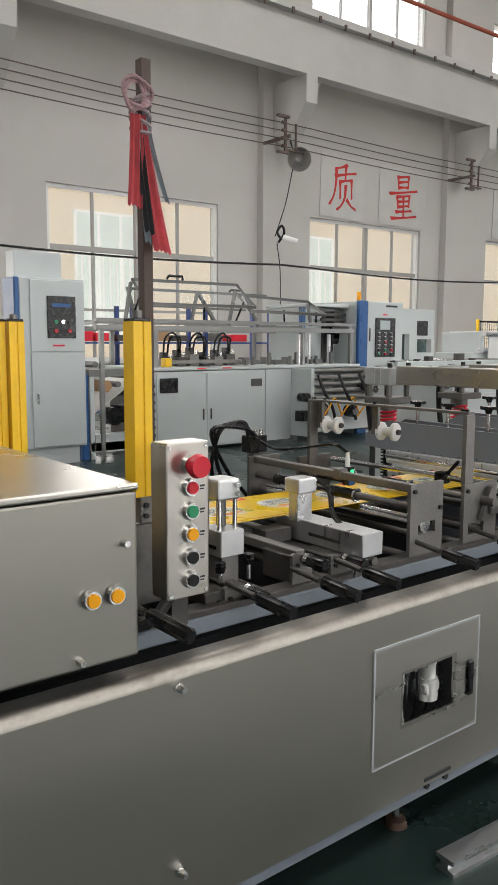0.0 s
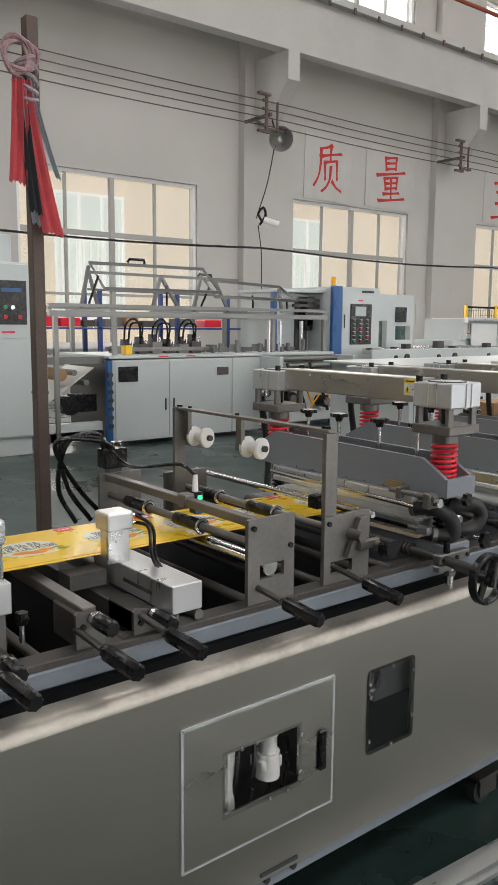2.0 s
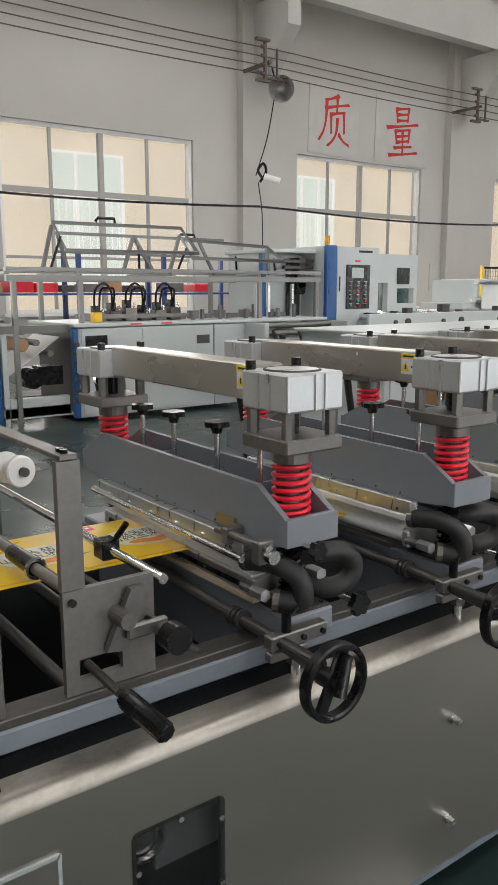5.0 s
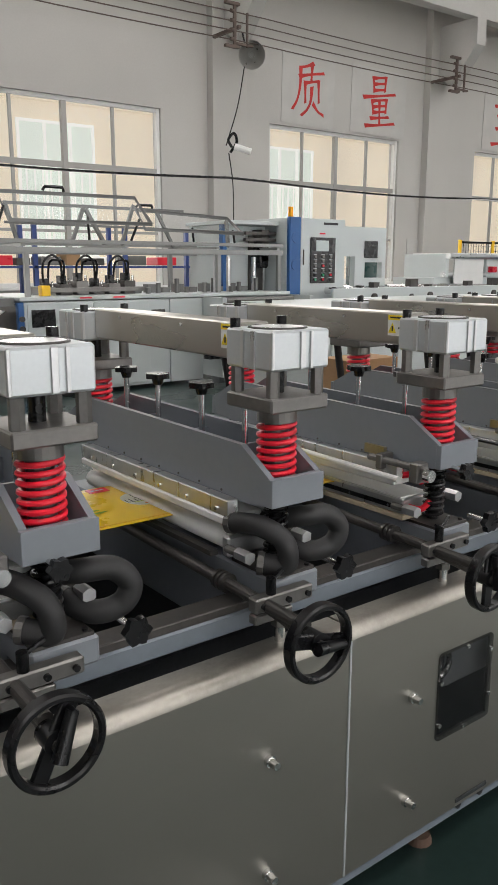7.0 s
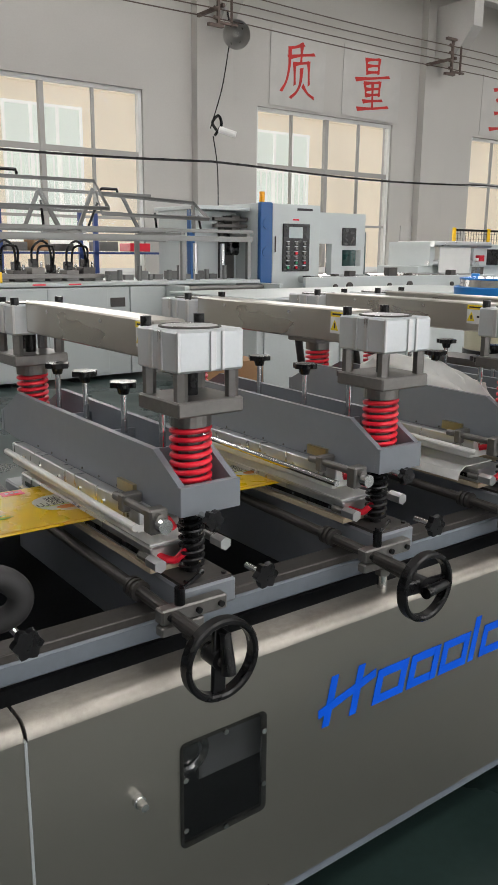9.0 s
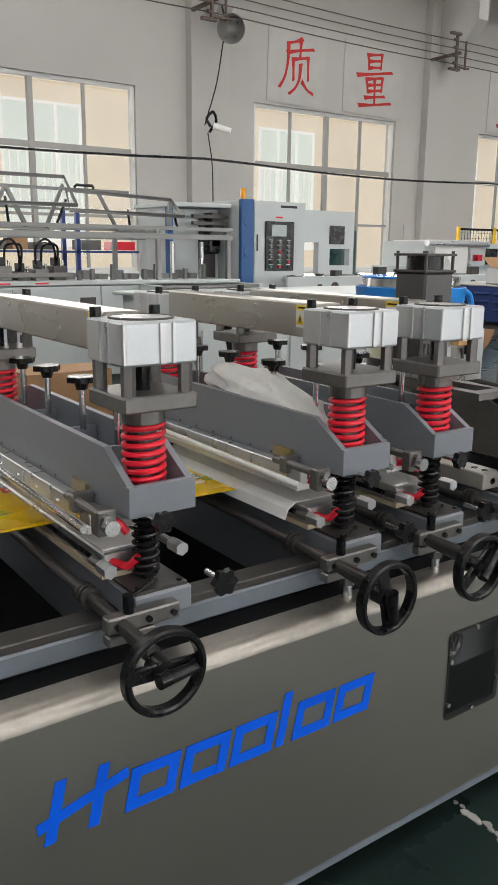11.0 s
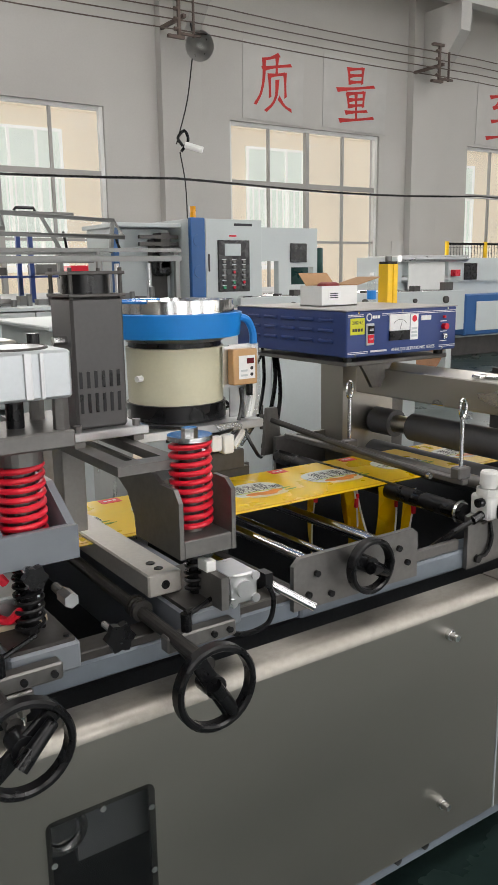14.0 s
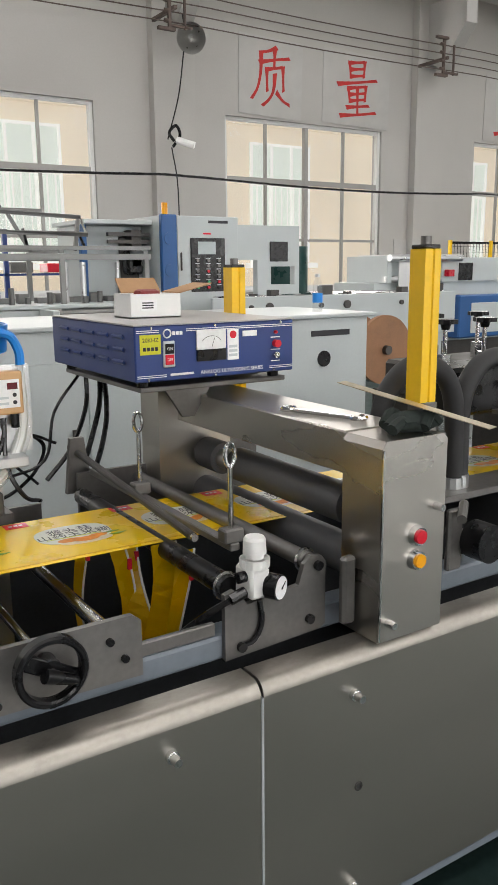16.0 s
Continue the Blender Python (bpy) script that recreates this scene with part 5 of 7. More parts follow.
for k in range(9):
    u, v = random.uniform(0.1, 0.72), random.uniform(1.45, 2.1)
    box(f, u, u + random.uniform(0.02, 0.08), v, v + 0.012, 1.127, 1.1275)
part("film_scraps", f, CLEAR, ic)

cb = thing("control_box", "narrow stainless steel control box with six push buttons", "control box", 0, 0, 0)
part("housing", box(B(), 0.916, 1.022, 1.432, 1.492, 0.86, 1.186, 0.004, 2), STEEL2, cb)
push_button(cb, 0.972, 1.432, 1.140, RBUT, 0.0145, True)
for z, m_ in ((1.093, RBUT), (1.044, GREENB), (0.996, YBUT), (0.947, BLACK), (0.899, BLACK)):
    push_button(cb, 0.972, 1.432, z, m_)
    part("caption", box(B(), 0.998, 1.010, 1.4312, 1.4318, z - 0.002, z + 0.002), INK, cb)
    part("caption", box(B(), 0.998, 1.008, 1.4312, 1.4318, z - 0.008, z - 0.005), INK, cb)
for u, v in ((0.925, 1.176), (1.012, 1.176), (0.925, 0.87), (1.012, 0.87)):
    f = B()
    bolt(f, (u, 1.432, v), "-y", 0.0045, 0.003)
    part("screw", f, CHROME, cb)
part("stem", box(B(), 0.945, 0.985, 1.46, 1.5, 0.79, 0.86), DARK, cb)
f = B()
tube(f, bend([(0.94, 1.45, 0.87), (0.90, 1.46, 0.82), (0.87, 1.50, 0.80), (0.84, 1.52, 0.83)]), 0.012, 8)
part("cable", f, RUBBER, cb, smooth=True)


def light_curtain(x, y, z0, z1, w=0.045):
    c = thing("light_curtain", "yellow safety light curtain post with black cap", "light curtain", x, y, z0, "light curtain posts")
    h = z1 - z0
    f = B()
    prism(f, [(-w / 2, -w / 2), (-w * 0.1, -w / 2), (-w * 0.05, -w * 0.42), (w * 0.05, -w * 0.42), (w * 0.1, -w / 2), (w / 2, -w / 2), (w / 2, w / 2), (-w / 2, w / 2)], "z", 0.06, h)
    part("profile", f, YELLOW, c, "yellow painted profile")
    part("lens_strip", box(B(), w * 0.502, w * 0.53, -w * 0.2, w * 0.2, 0.08, h - 0.02), BLACK, c)
    part("end_cap", box(B(), -w * 0.49, w * 0.49, -w * 0.49, w * 0.49, h, h + 0.008, 0.002), BLACK, c)
    part("plug", rod(B(), (0, 0, h + 0.008), (0, 0, h + 0.024), w * 0.26, 16), DARK2, c)
    br = part("mount", box(B(), -w * 0.3, w * 0.55, -w * 0.6, w * 0.6, 0.0, 0.06, 0.002), DARK2, c)
    f = B()
    for k in range(2):
        bolt(f, (0.0, -w * 0.6, 0.018 + 0.024 * k), "-y", 0.006, 0.006)
    part("screws", f, BLACK, br)
    return c


light_curtain(0.972, 1.632, 0.985, 1.432)
lc = thing("curtain_bracket", "oiled steel angle bracket holding the light curtain", "bracket", 0, 0, 0)
part("plate", box(B(), 0.94, 1.01, 1.605, 1.617, 0.80, 0.984), DARK2, lc)
light_curtain(1.085, 2.6, 0.72, 1.45, 0.05)
light_curtain(1.03, 2.62, 0.72, 1.45, 0.05)
part("pole_foot", box(B(), 0.98, 1.14, 2.28, 2.66, 0.66, 0.718), DARK2, lc)

# bare steel pole with rags, standing on the floor behind the machine
pl = thing("steel_pole", "rusty brown square steel pole standing upright", "pole", 2.165, 3.565, 0)
part("tube", box(B(), -0.028, 0.028, -0.028, 0.028, 0.012, 2.73, 0.004), RUST, pl)
part("weld_seam", box(B(), -0.030, 0.030, -0.030, 0.030, 1.12, 1.13), RUST, pl)
part("base_plate", box(B(), -0.1, 0.1, -0.1, 0.1, 0, 0.012), RUST, pl)
rag = thing("rag_bundle", "bundle of red, grey and pale blue rags tied to the pole", "rags", 2.08, 3.50, 2.43)


def rag_strip(name, mat, x0, x1, z0, z1, w0, w1, lean, seed):
    random.seed(seed)
    f, n, rows = B(), 12, []
    for j in range(15):
        t = j / 14
        w = w0 + (w1 - w0) * t
        cx = x0 + (x1 - x0) * t ** 1.3
        z = z0 + (z1 - z0) * t
        rows.append([f.verts.new((cx + w * (k / n - 0.5), lean * t + 0.009 * (1 - 0.3 * t) * math.sin(k * 1.1 + seed + 0.8 * t) - 0.01, z - 0.03 * t * abs(k / n - 0.3) + (0.008 * math.sin(k * 2.2 + seed) if j == 14 else 0))) for k in range(n + 1)])
    for a, b in zip(rows, rows[1:]):
        for k in range(n):
            f.faces.new((a[k], a[k + 1], b[k + 1], b[k]))
    bmesh.ops.solidify(f, geom=f.faces[:], thickness=0.003)
    part(name, f, mat, rag, smooth=True)


rag_strip("red_rag", RAG_R, 0.03, 0.13, 0.02, -0.60, 0.06, 0.10, -0.02, 1)
rag_strip("red_rag", RAG_R, 0.0, -0.03, 0.02, -0.40, 0.06, 0.08, -0.03, 2)
rag_strip("grey_rag", RAG_G, 0.01, 0.04, -0.08, -0.52, 0.05, 0.06, -0.045, 5)
rag_strip("pale_rag", RAG_B, 0.05, 0.165, 0.04, -0.36, 0.03, 0.025, -0.01, 7)
rag_strip("pale_rag", RAG_B, 0.02, 0.06, 0.0, -0.56, 0.03, 0.04, 0.0, 8)
f = B()
for k in range(4):
    tube(f, [(-0.02 + (0.055 + 0.006 * k) * math.cos(a / 3) + 0.01 * k, -0.02 + 0.01 * math.sin(a + k), 0.11 + (0.075 - 0.006 * k) * math.sin(a / 3)) for a in range(19)], 0.009, 6, True)
part("twine_coil", f, material("pink_grey_twine", (0.38, 0.25, 0.26), 0.9, 0, 0.3, 60, 0.4), rag, smooth=True)
f = B()
for k in range(5):
    tube(f, [(0.045 + 0.045 * math.cos(a / 3 + k), 0.03 + 0.05 * math.sin(a / 3 + k), -0.04 + 0.035 * k + 0.02 * math.sin(a / 3)) for a in range(19)], 0.010, 6, True)
part("twine_knot", f, material("faded_twine", (0.36, 0.30, 0.32), 0.9, 0, 0.3, 60, 0.4), rag, smooth=True)

# ---- guide section between cutter and presses ----
gd = thing("film_guide_frame", "dark steel guide frame with rollers across the machine bed", "guide frame", 0, 0, 0)
f = B()
prof = [(1.731, 0.775), (1.731, 1.0), (1.738, 1.007), (1.862, 1.007), (1.869, 1.0), (1.869, 0.775)]
part("side_plate", holed(B(), 1.731, 1.869, 0.775, 1.005, 1.485, 1.497, [(1.765, 1.838, 0.862, 0.896)]), DARK2, gd, "slotted side plate")
part("side_plate", holed(B(), 1.967, 2.125, 0.77, 0.978, 1.485, 1.497, [(1.99, 2.065, 0.83, 0.862)]), DARK2, gd, "slotted side plate")
part("side_plate", box(B(), 1.74, 1.88, 2.20, 2.212, 0.80, 1.0), DARK2, gd)
part("side_plate", box(B(), 1.967, 2.125, 2.20, 2.212, 0.80, 0.98), DARK2, gd)
for x, zs in ((1.731, (0.79, 0.985)), (1.869, (0.8, 0.93)), (1.967, (0.785, 0.96)), (2.125, (0.8, 0.9))):
    for z in zs:
        f = B()
        bolt(f, (x + (0.014 if x in (1.731, 1.967) else -0.014), 1.485, z), "-y", 0.0065, 0.006)
        part("screw", f, BLACK, gd)
# bridge over the film with two white rollers
part("post", box(B(), 1.966, 2.004, 1.484, 1.498, 0.98, 1.182), DARK2, gd, "upright flat bar")
part("post", box(B(), 1.968, 2.006, 2.145, 2.158, 0.80, 1.188), DARK2, gd, "upright flat bar")
br = part("bridge_bar", box(B(), 1.972, 2.0, 1.484, 2.158, 1.183, 1.191, 0.001), DARK2, gd, "slotted bridge bar")
for v in (1.50, 1.515, 1.86, 2.09, 2.14, 2.15):
    f = B()
    bolt(f, (1.986, v, 1.191), "z", 0.006, 0.006)
    part("screw", f, BLACK, br)
for v in (1.865, 2.125):
    part("hanger", box(B(), 1.995, 2.007, v - 0.012, v + 0.012, 1.09, 1.184), DARK2, br)
    f = B()
    spool = [(0.0, 0.027), (0.003, 0.030), (0.012, 0.030), (0.013, 0.026), (0.020, 0.015), (0.046, 0.015), (0.053, 0.026), (0.054, 0.030), (0.063, 0.030), (0.066, 0.027)]
    rings = [[f.verts.new((2.01 + d_, v - 0.004 + r_ * math.cos(q * math.pi / 14), 1.10 + r_ * math.sin(q * math.pi / 14))) for q in range(28)] for d_, r_ in spool]
    for a_, b_ in zip(rings, rings[1:]):
        for q in range(28):
            f.faces.new((a_[q], a_[(q + 1) % 28], b_[(q + 1) % 28], b_[q]))
    f.faces.new(rings[0])
    f.faces.new(rings[-1])
    bmesh.ops.transform(f, matrix=Matrix.Translation((2.026, v + 0.004, 1.10)) @ Matrix.Rotation(radians(-80), 4, "Z") @ Matrix.Translation((-2.01, -v, -1.10)), verts=f.verts)
    part("white_roller", f, WHITE, gd, "white plastic spool roller", smooth=True)
    part("roller_pin", rod(B(), (2.0265, v + 0.02, 1.10), (2.036, v - 0.072, 1.10), 0.009, 10), DARK, gd)
    part("roller_arm", box(B(), 2.0, 2.036, v + 0.008, v + 0.02, 1.09, 1.11), DARK2, gd)
# cross rods and rollers
for x, z, r, m_ in ((1.10, 0.80, 0.011, DARK), (1.25, 0.79, 0.011, DARK), (1.42, 0.80, 0.012, DARK), (1.60, 0.815, 0.012, DARK2), (1.78, 0.79, 0.012, DARK), (1.80, 0.885, 0.021, CHROME),
                    (1.86, 0.83, 0.012, DARK), (1.99, 0.80, 0.012, DARK), (2.06, 0.905, 0.010, DARK), (2.10, 0.82, 0.012, DARK), (2.22, 0.80, 0.012, DARK)):
    part("cross_rod", rod(B(), (x, 1.49, z), (x, 2.22, z), r, 14), m_, gd, smooth=True)
for x in (1.777, 2.022):
    r_ = part("pinch_roller", rod(B(), (x, 1.497, 0.935), (x, 2.20, 0.935), 0.0105, 16), DARK2, gd, "thin dark roller with grip sleeves", smooth=True)
    for v in (1.735, 1.99):
        part("sleeve", rod(B(), (x, v - 0.005, 0.935), (x, v + 0.11, 0.935), 0.0165, 18), BLACK, r_, smooth=True)
        f = B()
        tube(f, [(x + 0.0175 * math.cos(a * math.pi / 8), v - 0.004, 0.935 + 0.0175 * math.sin(a * math.pi / 8)) for a in range(16)], 0.0045, 6, True)
        part("ring", f, CHROME, r_, smooth=True)
part("upper_rod", rod(B(), (2.153, 1.50, 0.955), (2.153, 2.3, 0.955), 0.009, 14), CHROME, gd, smooth=True)
f = B()
box(f, 2.135, 2.172, 1.69, 1.73, 0.935, 0.972, 0.003)
tube(f, [(2.16, 1.69, 0.972), (2.17, 1.66, 1.01)], 0.006, 8)
part("rod_clamp", f, BLACK, gd)
sb = part("sensor_bar", box(B(), 1.76, 1.785, 1.497, 2.20, 0.978, 1.0, 0.002), DARK2, gd, "square sensor bar")
f = B()
rod(f, (2.122, 1.43, 0.89), (2.122, 1.485, 0.89), 0.012, 14)
box(f, 2.06, 2.135, 1.455, 1.468, 0.885, 0.91, 0.004)
rod(f, (2.055, 1.44, 0.925), (2.055, 1.485, 0.925), 0.014, 14)
prism(f, [(2.03, 0.87), (2.075, 0.965), (2.10, 0.965), (2.09, 0.86)], "y", 1.468, 1.482)
part("crank_link", f, DARK2, gd)
part("round_knob", rod(B(), (2.122, 1.40, 0.89), (2.122, 1.43, 0.89), 0.024, 20), BLACK, gd, smooth=True)


def fluted(bm, a, b, r, n=8):
    """A round bar with shallow flutes along it."""
    d = (b - a).normalized()
    s = d.orthogonal().normalized()
    ends = []
    for p, k in ((a, 0.9), (a.lerp(b, 0.06), 1.0), (b.lerp(a, 0.04), 1.0), (b, 0.86)):
        ends.append([bm.verts.new(p + Matrix.Rotation(math.pi * q / (2 * n), 3, d) @ s * r * k * (1 + 0.07 * math.cos(math.pi * q / 2))) for q in range(4 * n)])
    for lo, hi in zip(ends, ends[1:]):
        for q in range(4 * n):
            bm.faces.new((lo[q], lo[(q + 1) % (4 * n)], hi[(q + 1) % (4 * n)], hi[q]))
    bm.faces.new(ends[0])
    bm.faces.new(ends[-1])
    return bm


def grip(x0, x1, y0=1.47, y1=1.3, z0=0.842, z1=0.815, r=0.0135):
    g = part("shaft", rod(B(), (x0, y0 + 0.03, z0 + 0.004), (x0 + (x1 - x0) * 0.35, y0 + (y1 - y0) * 0.35, z0 + (z1 - z0) * 0.35), r * 0.55, 12), DARK, gd)
    a, b = Vector((x0, y0, z0)), Vector((x1, y1, z1))
    f = B()
    fluted(f, a.lerp(b, 0.42), b, r * 1.14)
    part("grip", f, BLACK, g, "ribbed black grip", smooth=True)


grip(0.85, 0.885, 1.50, 1.3, 0.86, 0.833)
grip(1.12, 1.144, z1=0.823)
grip(1.315, 1.339, z1=0.82)
grip(1.455, 1.477, z1=0.822)
grip(1.758, 1.783)
grip(2.01, 2.037, z1=0.808)
# low adjusting brackets
for x0, x1, z1 in ((1.108, 1.192, 0.84), (1.311, 1.375, 0.882), (1.44, 1.51, 0.86)):
    part("adjusting_plate", prism(B(), [(x0, 0.775), (x0, z1 - 0.006), (x0 + 0.006, z1), (x1 - 0.006, z1 - 0.012), (x1, z1 - 0.02), (x1, 0.775)], "y", 1.492, 1.502), DARK2, gd)
    for z in (0.79, z1 - 0.03):
        f = B()
        bolt(f, (x0 + 0.014, 1.492, z), "-y", 0.0055, 0.006)
        part("screw", f, BLACK, gd)
    f = B()
    fluted(f, Vector((x1 - 0.025, 1.492, z1 - 0.018)), Vector((x1 - 0.025, 1.415, z1 - 0.018)), 0.0155)
    part("knurled_knob", f, BLACK, gd, smooth=True)
    part("knob_ring", rod(B(), (x1 - 0.025, 1.472, z1 - 0.018), (x1 - 0.025, 1.486, z1 - 0.018), 0.0165, 16), CHROME, gd)
    part("slide_block", box(B(), x0 + 0.01, x1 - 0.01, 1.502, 1.62, 0.80, z1 - 0.01, 0.003), DARK, gd)
part("cross_beam", box(B(), 1.33, 1.36, 1.502, 2.2, 0.862, 0.885, 0.002), DARK2, gd)
part("cross_beam", box(B(), 1.06, 1.14, 1.502, 2.2, 0.80, 0.83, 0.002), DARK, gd)
part("cross_beam", box(B(), 1.45, 1.50, 1.502, 2.2, 0.80, 0.845, 0.002), DARK, gd)
for x, y in ((1.13, 1.54), (1.23, 1.56)):
    star_knob(gd, (x, y, 0.872), r=0.012, stem=0.05)

# punch units: aluminium blocks with small air cylinders
for x0, y0 in ((1.140, 1.55), (1.30, 2.03)):
    pu = thing("punch_unit", "small aluminium punch block with air cylinder on steel posts", "punch unit", x0, y0, 0, "punch units")
    part("block", box(B(), 0, 0.068, 0, 0.085, 0.888, 0.95, 0.002), ALU, pu)
    part("slot", box(B(), -0.001, 0.001, 0.02, 0.06, 0.905, 0.913), BLACK, pu)
    for u, v in ((0.01, 0.02), (0.055, 0.02), (0.01, 0.07), (0.055, 0.07)):
        part("guide_post", rod(B(), (u, v, 0.95), (u, v, 1.02), 0.0055, 10), CHROME, pu)
    part("plunger", rod(B(), (0.033, 0.045, 0.955), (0.033, 0.045, 1.02), 0.012, 12), DARK2, pu)
    ac = part("air_cylinder", box(B(), 0.0, 0.066, 0.012, 0.08, 1.02, 1.07, 0.006, 2), ALU, pu)
    f = B()
    for z in (1.035, 1.055):
        rod(f, (0.055, 0.004, z), (0.055, 0.014, z), 0.007, 12)
    part("fittings", f, CHROME, ac)
    part("stand", box(B(), 0.01, 0.058, 0.01, 0.075, 0.80, 0.888), DARK2, pu)
sp = thing("side_punch", "long aluminium punch arm with small cylinder and black air hoses", "punch unit", 0, 0, 0, "punch units")
part("arm", box(B(), 1.50, 1.575, 1.442, 1.78, 0.850, 0.910, 0.002), ALU, sp)
part("slot", box(B(), 1.4985, 1.5005, 1.52, 1.64, 0.872, 0.880), DARK, sp)
part("upright", box(B(), 1.470, 1.525, 1.655, 1.69, 0.909, 0.985, 0.002), ALU, sp)
ac = part("air_cylinder", box(B(), 1.462, 1.528, 1.64, 1.70, 0.985, 1.028, 0.006, 2), ALU, sp)
f = B()
for z in (0.998, 1.016):
    rod(f, (1.528, 1.655, z), (1.537, 1.655, z), 0.006, 12)
part("fittings", f, CHROME, ac)
f = B()
for k in range(2):
    tube(f, bend([(1.537, 1.655, 0.998 + 0.018 * k), (1.56 + 0.01 * k, 1.63, 0.985), (1.553 + 0.008 * k, 1.60, 0.92), (1.535 + 0.01 * k, 1.48, 0.87), (1.49, 1.46, 0.80)]), 0.0042, 6)
part("hoses", f, BLACK, sp, smooth=True)
part("stand", box(B(), 1.51, 1.555, 1.50, 1.56, 0.79, 0.85), DARK2, sp)
part("shelf_under_film", box(B(), 1.40, 1.49, 1.70, 1.76, 0.85, 0.885), DARK2, sp)

# register sensor with glowing lamp, and its cable
rs = thing("register_sensor", "small black optical sensor with green lamp and white plug", "sensor", 1.80, 1.79, 0.0)
part("body", box(B(), -0.012, 0.012, -0.015, 0.015, 0.955, 1.012, 0.002), BLACK, rs)
part("blue_knob", box(B(), -0.013, 0.013, -0.0165, -0.0155, 0.958, 0.978), BLUE, rs)
part("lamp", box(B(), -0.006, 0.008, -0.0165, -0.0155, 0.993, 1.004), GREENL, rs)
part("plug", rod(B(), (0, 0.004, 1.012), (0, 0.004, 1.055), 0.008, 12, 0.006), WHITE, rs)
part("clamp", box(B(), -0.045, -0.012, -0.012, 0.022, 0.975, 1.01, 0.003), DARK2, rs)
f = B()
tube(f, bend([(0, 0.004, 1.055), (-0.01, 0.06, 1.075), (-0.02, 0.2, 1.05), (0.0, 0.35, 1.03), (0.02, 0.5, 1.06)]), 0.005, 6)
part("cable", f, BLACK, rs, smooth=True)
vl = thing("air_valve", "black solenoid valve with looped air hoses", "valve", 1.83, 2.28, 0.0)
part("body", box(B(), -0.04, 0.04, -0.02, 0.03, 1.0, 1.06, 0.003), BLACK, vl)
for k in range(3):
    part("silencer", rod(B(), (-0.025 + 0.025 * k, 0.0, 1.06), (-0.025 + 0.025 * k, 0.0, 1.08), 0.007, 10), CHROME, vl)
for k in range(3):
    part("hose", tube(B(), bend([(-0.03 + 0.02 * k, 0, 1.05), (-0.06, -0.01, 1.11 - 0.01 * k), (-0.15 - 0.02 * k, 0.0, 1.09), (-0.17 + 0.03 * k, 0.03, 0.95), (-0.12 + 0.05 * k, 0.02, 0.84)]), 0.0075, 8), BLACK, vl, smooth=True)
part("post", box(B(), -0.02, 0.02, -0.015, 0.02, 0.79, 1.0), DARK2, vl)

# ---- feeding end: spout welding station with vibratory bowl ----
ws = thing("weld_station", "dark spout welding station with red spring and handwheel", "press", 4.765, 0, 0)
part("cross_beam", box(B(), -0.055, 0.055, 1.43, 2.27, 0.80, 0.845, 0.004), GREY, ws)
part("foot_plate", box(B(), -0.05, 0.05, 1.435, 1.62, 0.845, 0.852), DARK, ws)
part("beam_web", box(B(), -0.05, 0.05, 1.54, 2.205, 0.69, 0.799, 0.003), GREY, ws)
part("anvil", box(B(), -0.082, -0.018, 1.505, 1.98, 0.853, 0.893, 0.003), material("ground_steel", (0.62, 0.59, 0.54), 0.45, 0.7, 0.1, 8, 0.05), ws, "ground steel anvil bar")
f = B()
for v in (1.53, 1.56):
    rod(f, (-0.05, v, 0.8925), (-0.05, v, 0.8945), 0.008, 12)
rod(f, (-0.05, 1.5035, 0.872), (-0.05, 1.506, 0.872), 0.008, 12)
part("screw_holes", f, BLACK, ws)
part("return_spring", coil(B(), 0.0, 1.49, 0.852, 0.955, 0.017, 0.0032, 7), BLACK, ws, smooth=True)
part("guide_post", rod(B(), (0, 1.49, 0.85), (0, 1.49, 0.98), 0.011, 14), BLACK, ws)
cup = B()
prism(cup, [(1.44, 0.935), (1.44, 1.03), (1.455, 1.05), (1.50, 1.05), (1.55, 1.073), (2.1, 1.073), (2.1, 1.03), (1.67, 1.03), (1.63, 1.01), (1.605, 0.97), (1.60, 0.935)], "x", -0.055, -0.047)
part("arm_plate", cup, DARK2, ws, "dark arm plate")
cup = B()
prism(cup, [(1.44, 0.935), (1.44, 1.04), (1.46, 1.055), (1.50, 1.055), (1.535, 1.02), (1.55, 0.935)], "x", 0.045, 0.053)
part("cup_side", cup, DARK2, ws)
part("cup_base", box(B(), -0.047, 0.045, 1.44, 1.55, 0.935, 0.965, 0.002), DARK2, ws)
part("red_spring", coil(B(), 0, 1.495, 0.964, 1.123, 0.0325, 0.0049, 10, 8, 24), RED, ws, "red lacquered compression spring", smooth=True)
part("inner_rod", rod(B(), (0, 1.495, 0.95), (0, 1.495, 1.12), 0.02, 16), DARK2, ws)
part("washer", rod(B(), (0, 1.495, 1.121), (0, 1.495, 1.129), 0.038, 24), CHROME, ws)
part("nut", rod(B(), (0, 1.495, 1.129), (0, 1.495, 1.141), 0.014, 6), CHROME, ws)
f = B()
for u0, u1, v0, v1 in ((-0.13, -0.10, 1.5, 2.1), (-0.035, -0.012, 1.5, 2.1), (-0.10, -0.035, 1.5, 1.535), (-0.10, -0.035, 1.95, 2.1)):
    box(f, u0, u1, v0, v1, 1.074, 1.09)
part("slotted_top", f, DARK2, ws, "slotted dark steel top plate")
part("top_leg", box(B(), -0.13, -0.012, 2.04, 2.10, 0.845, 1.074), DARK2, ws)
part("cross_shaft", rod(B(), (-0.09, 1.30, 0.822), (-0.09, 2.25, 0.84), 0.0115, 14), DARK, ws)
f = B()
for k in range(3):
    rod(f, (-0.09, 1.515 + 0.012 * k, 0.83), (-0.09, 1.523 + 0.012 * k, 0.83), 0.019, 16)
part("knurled_collar", f, DARK, ws)
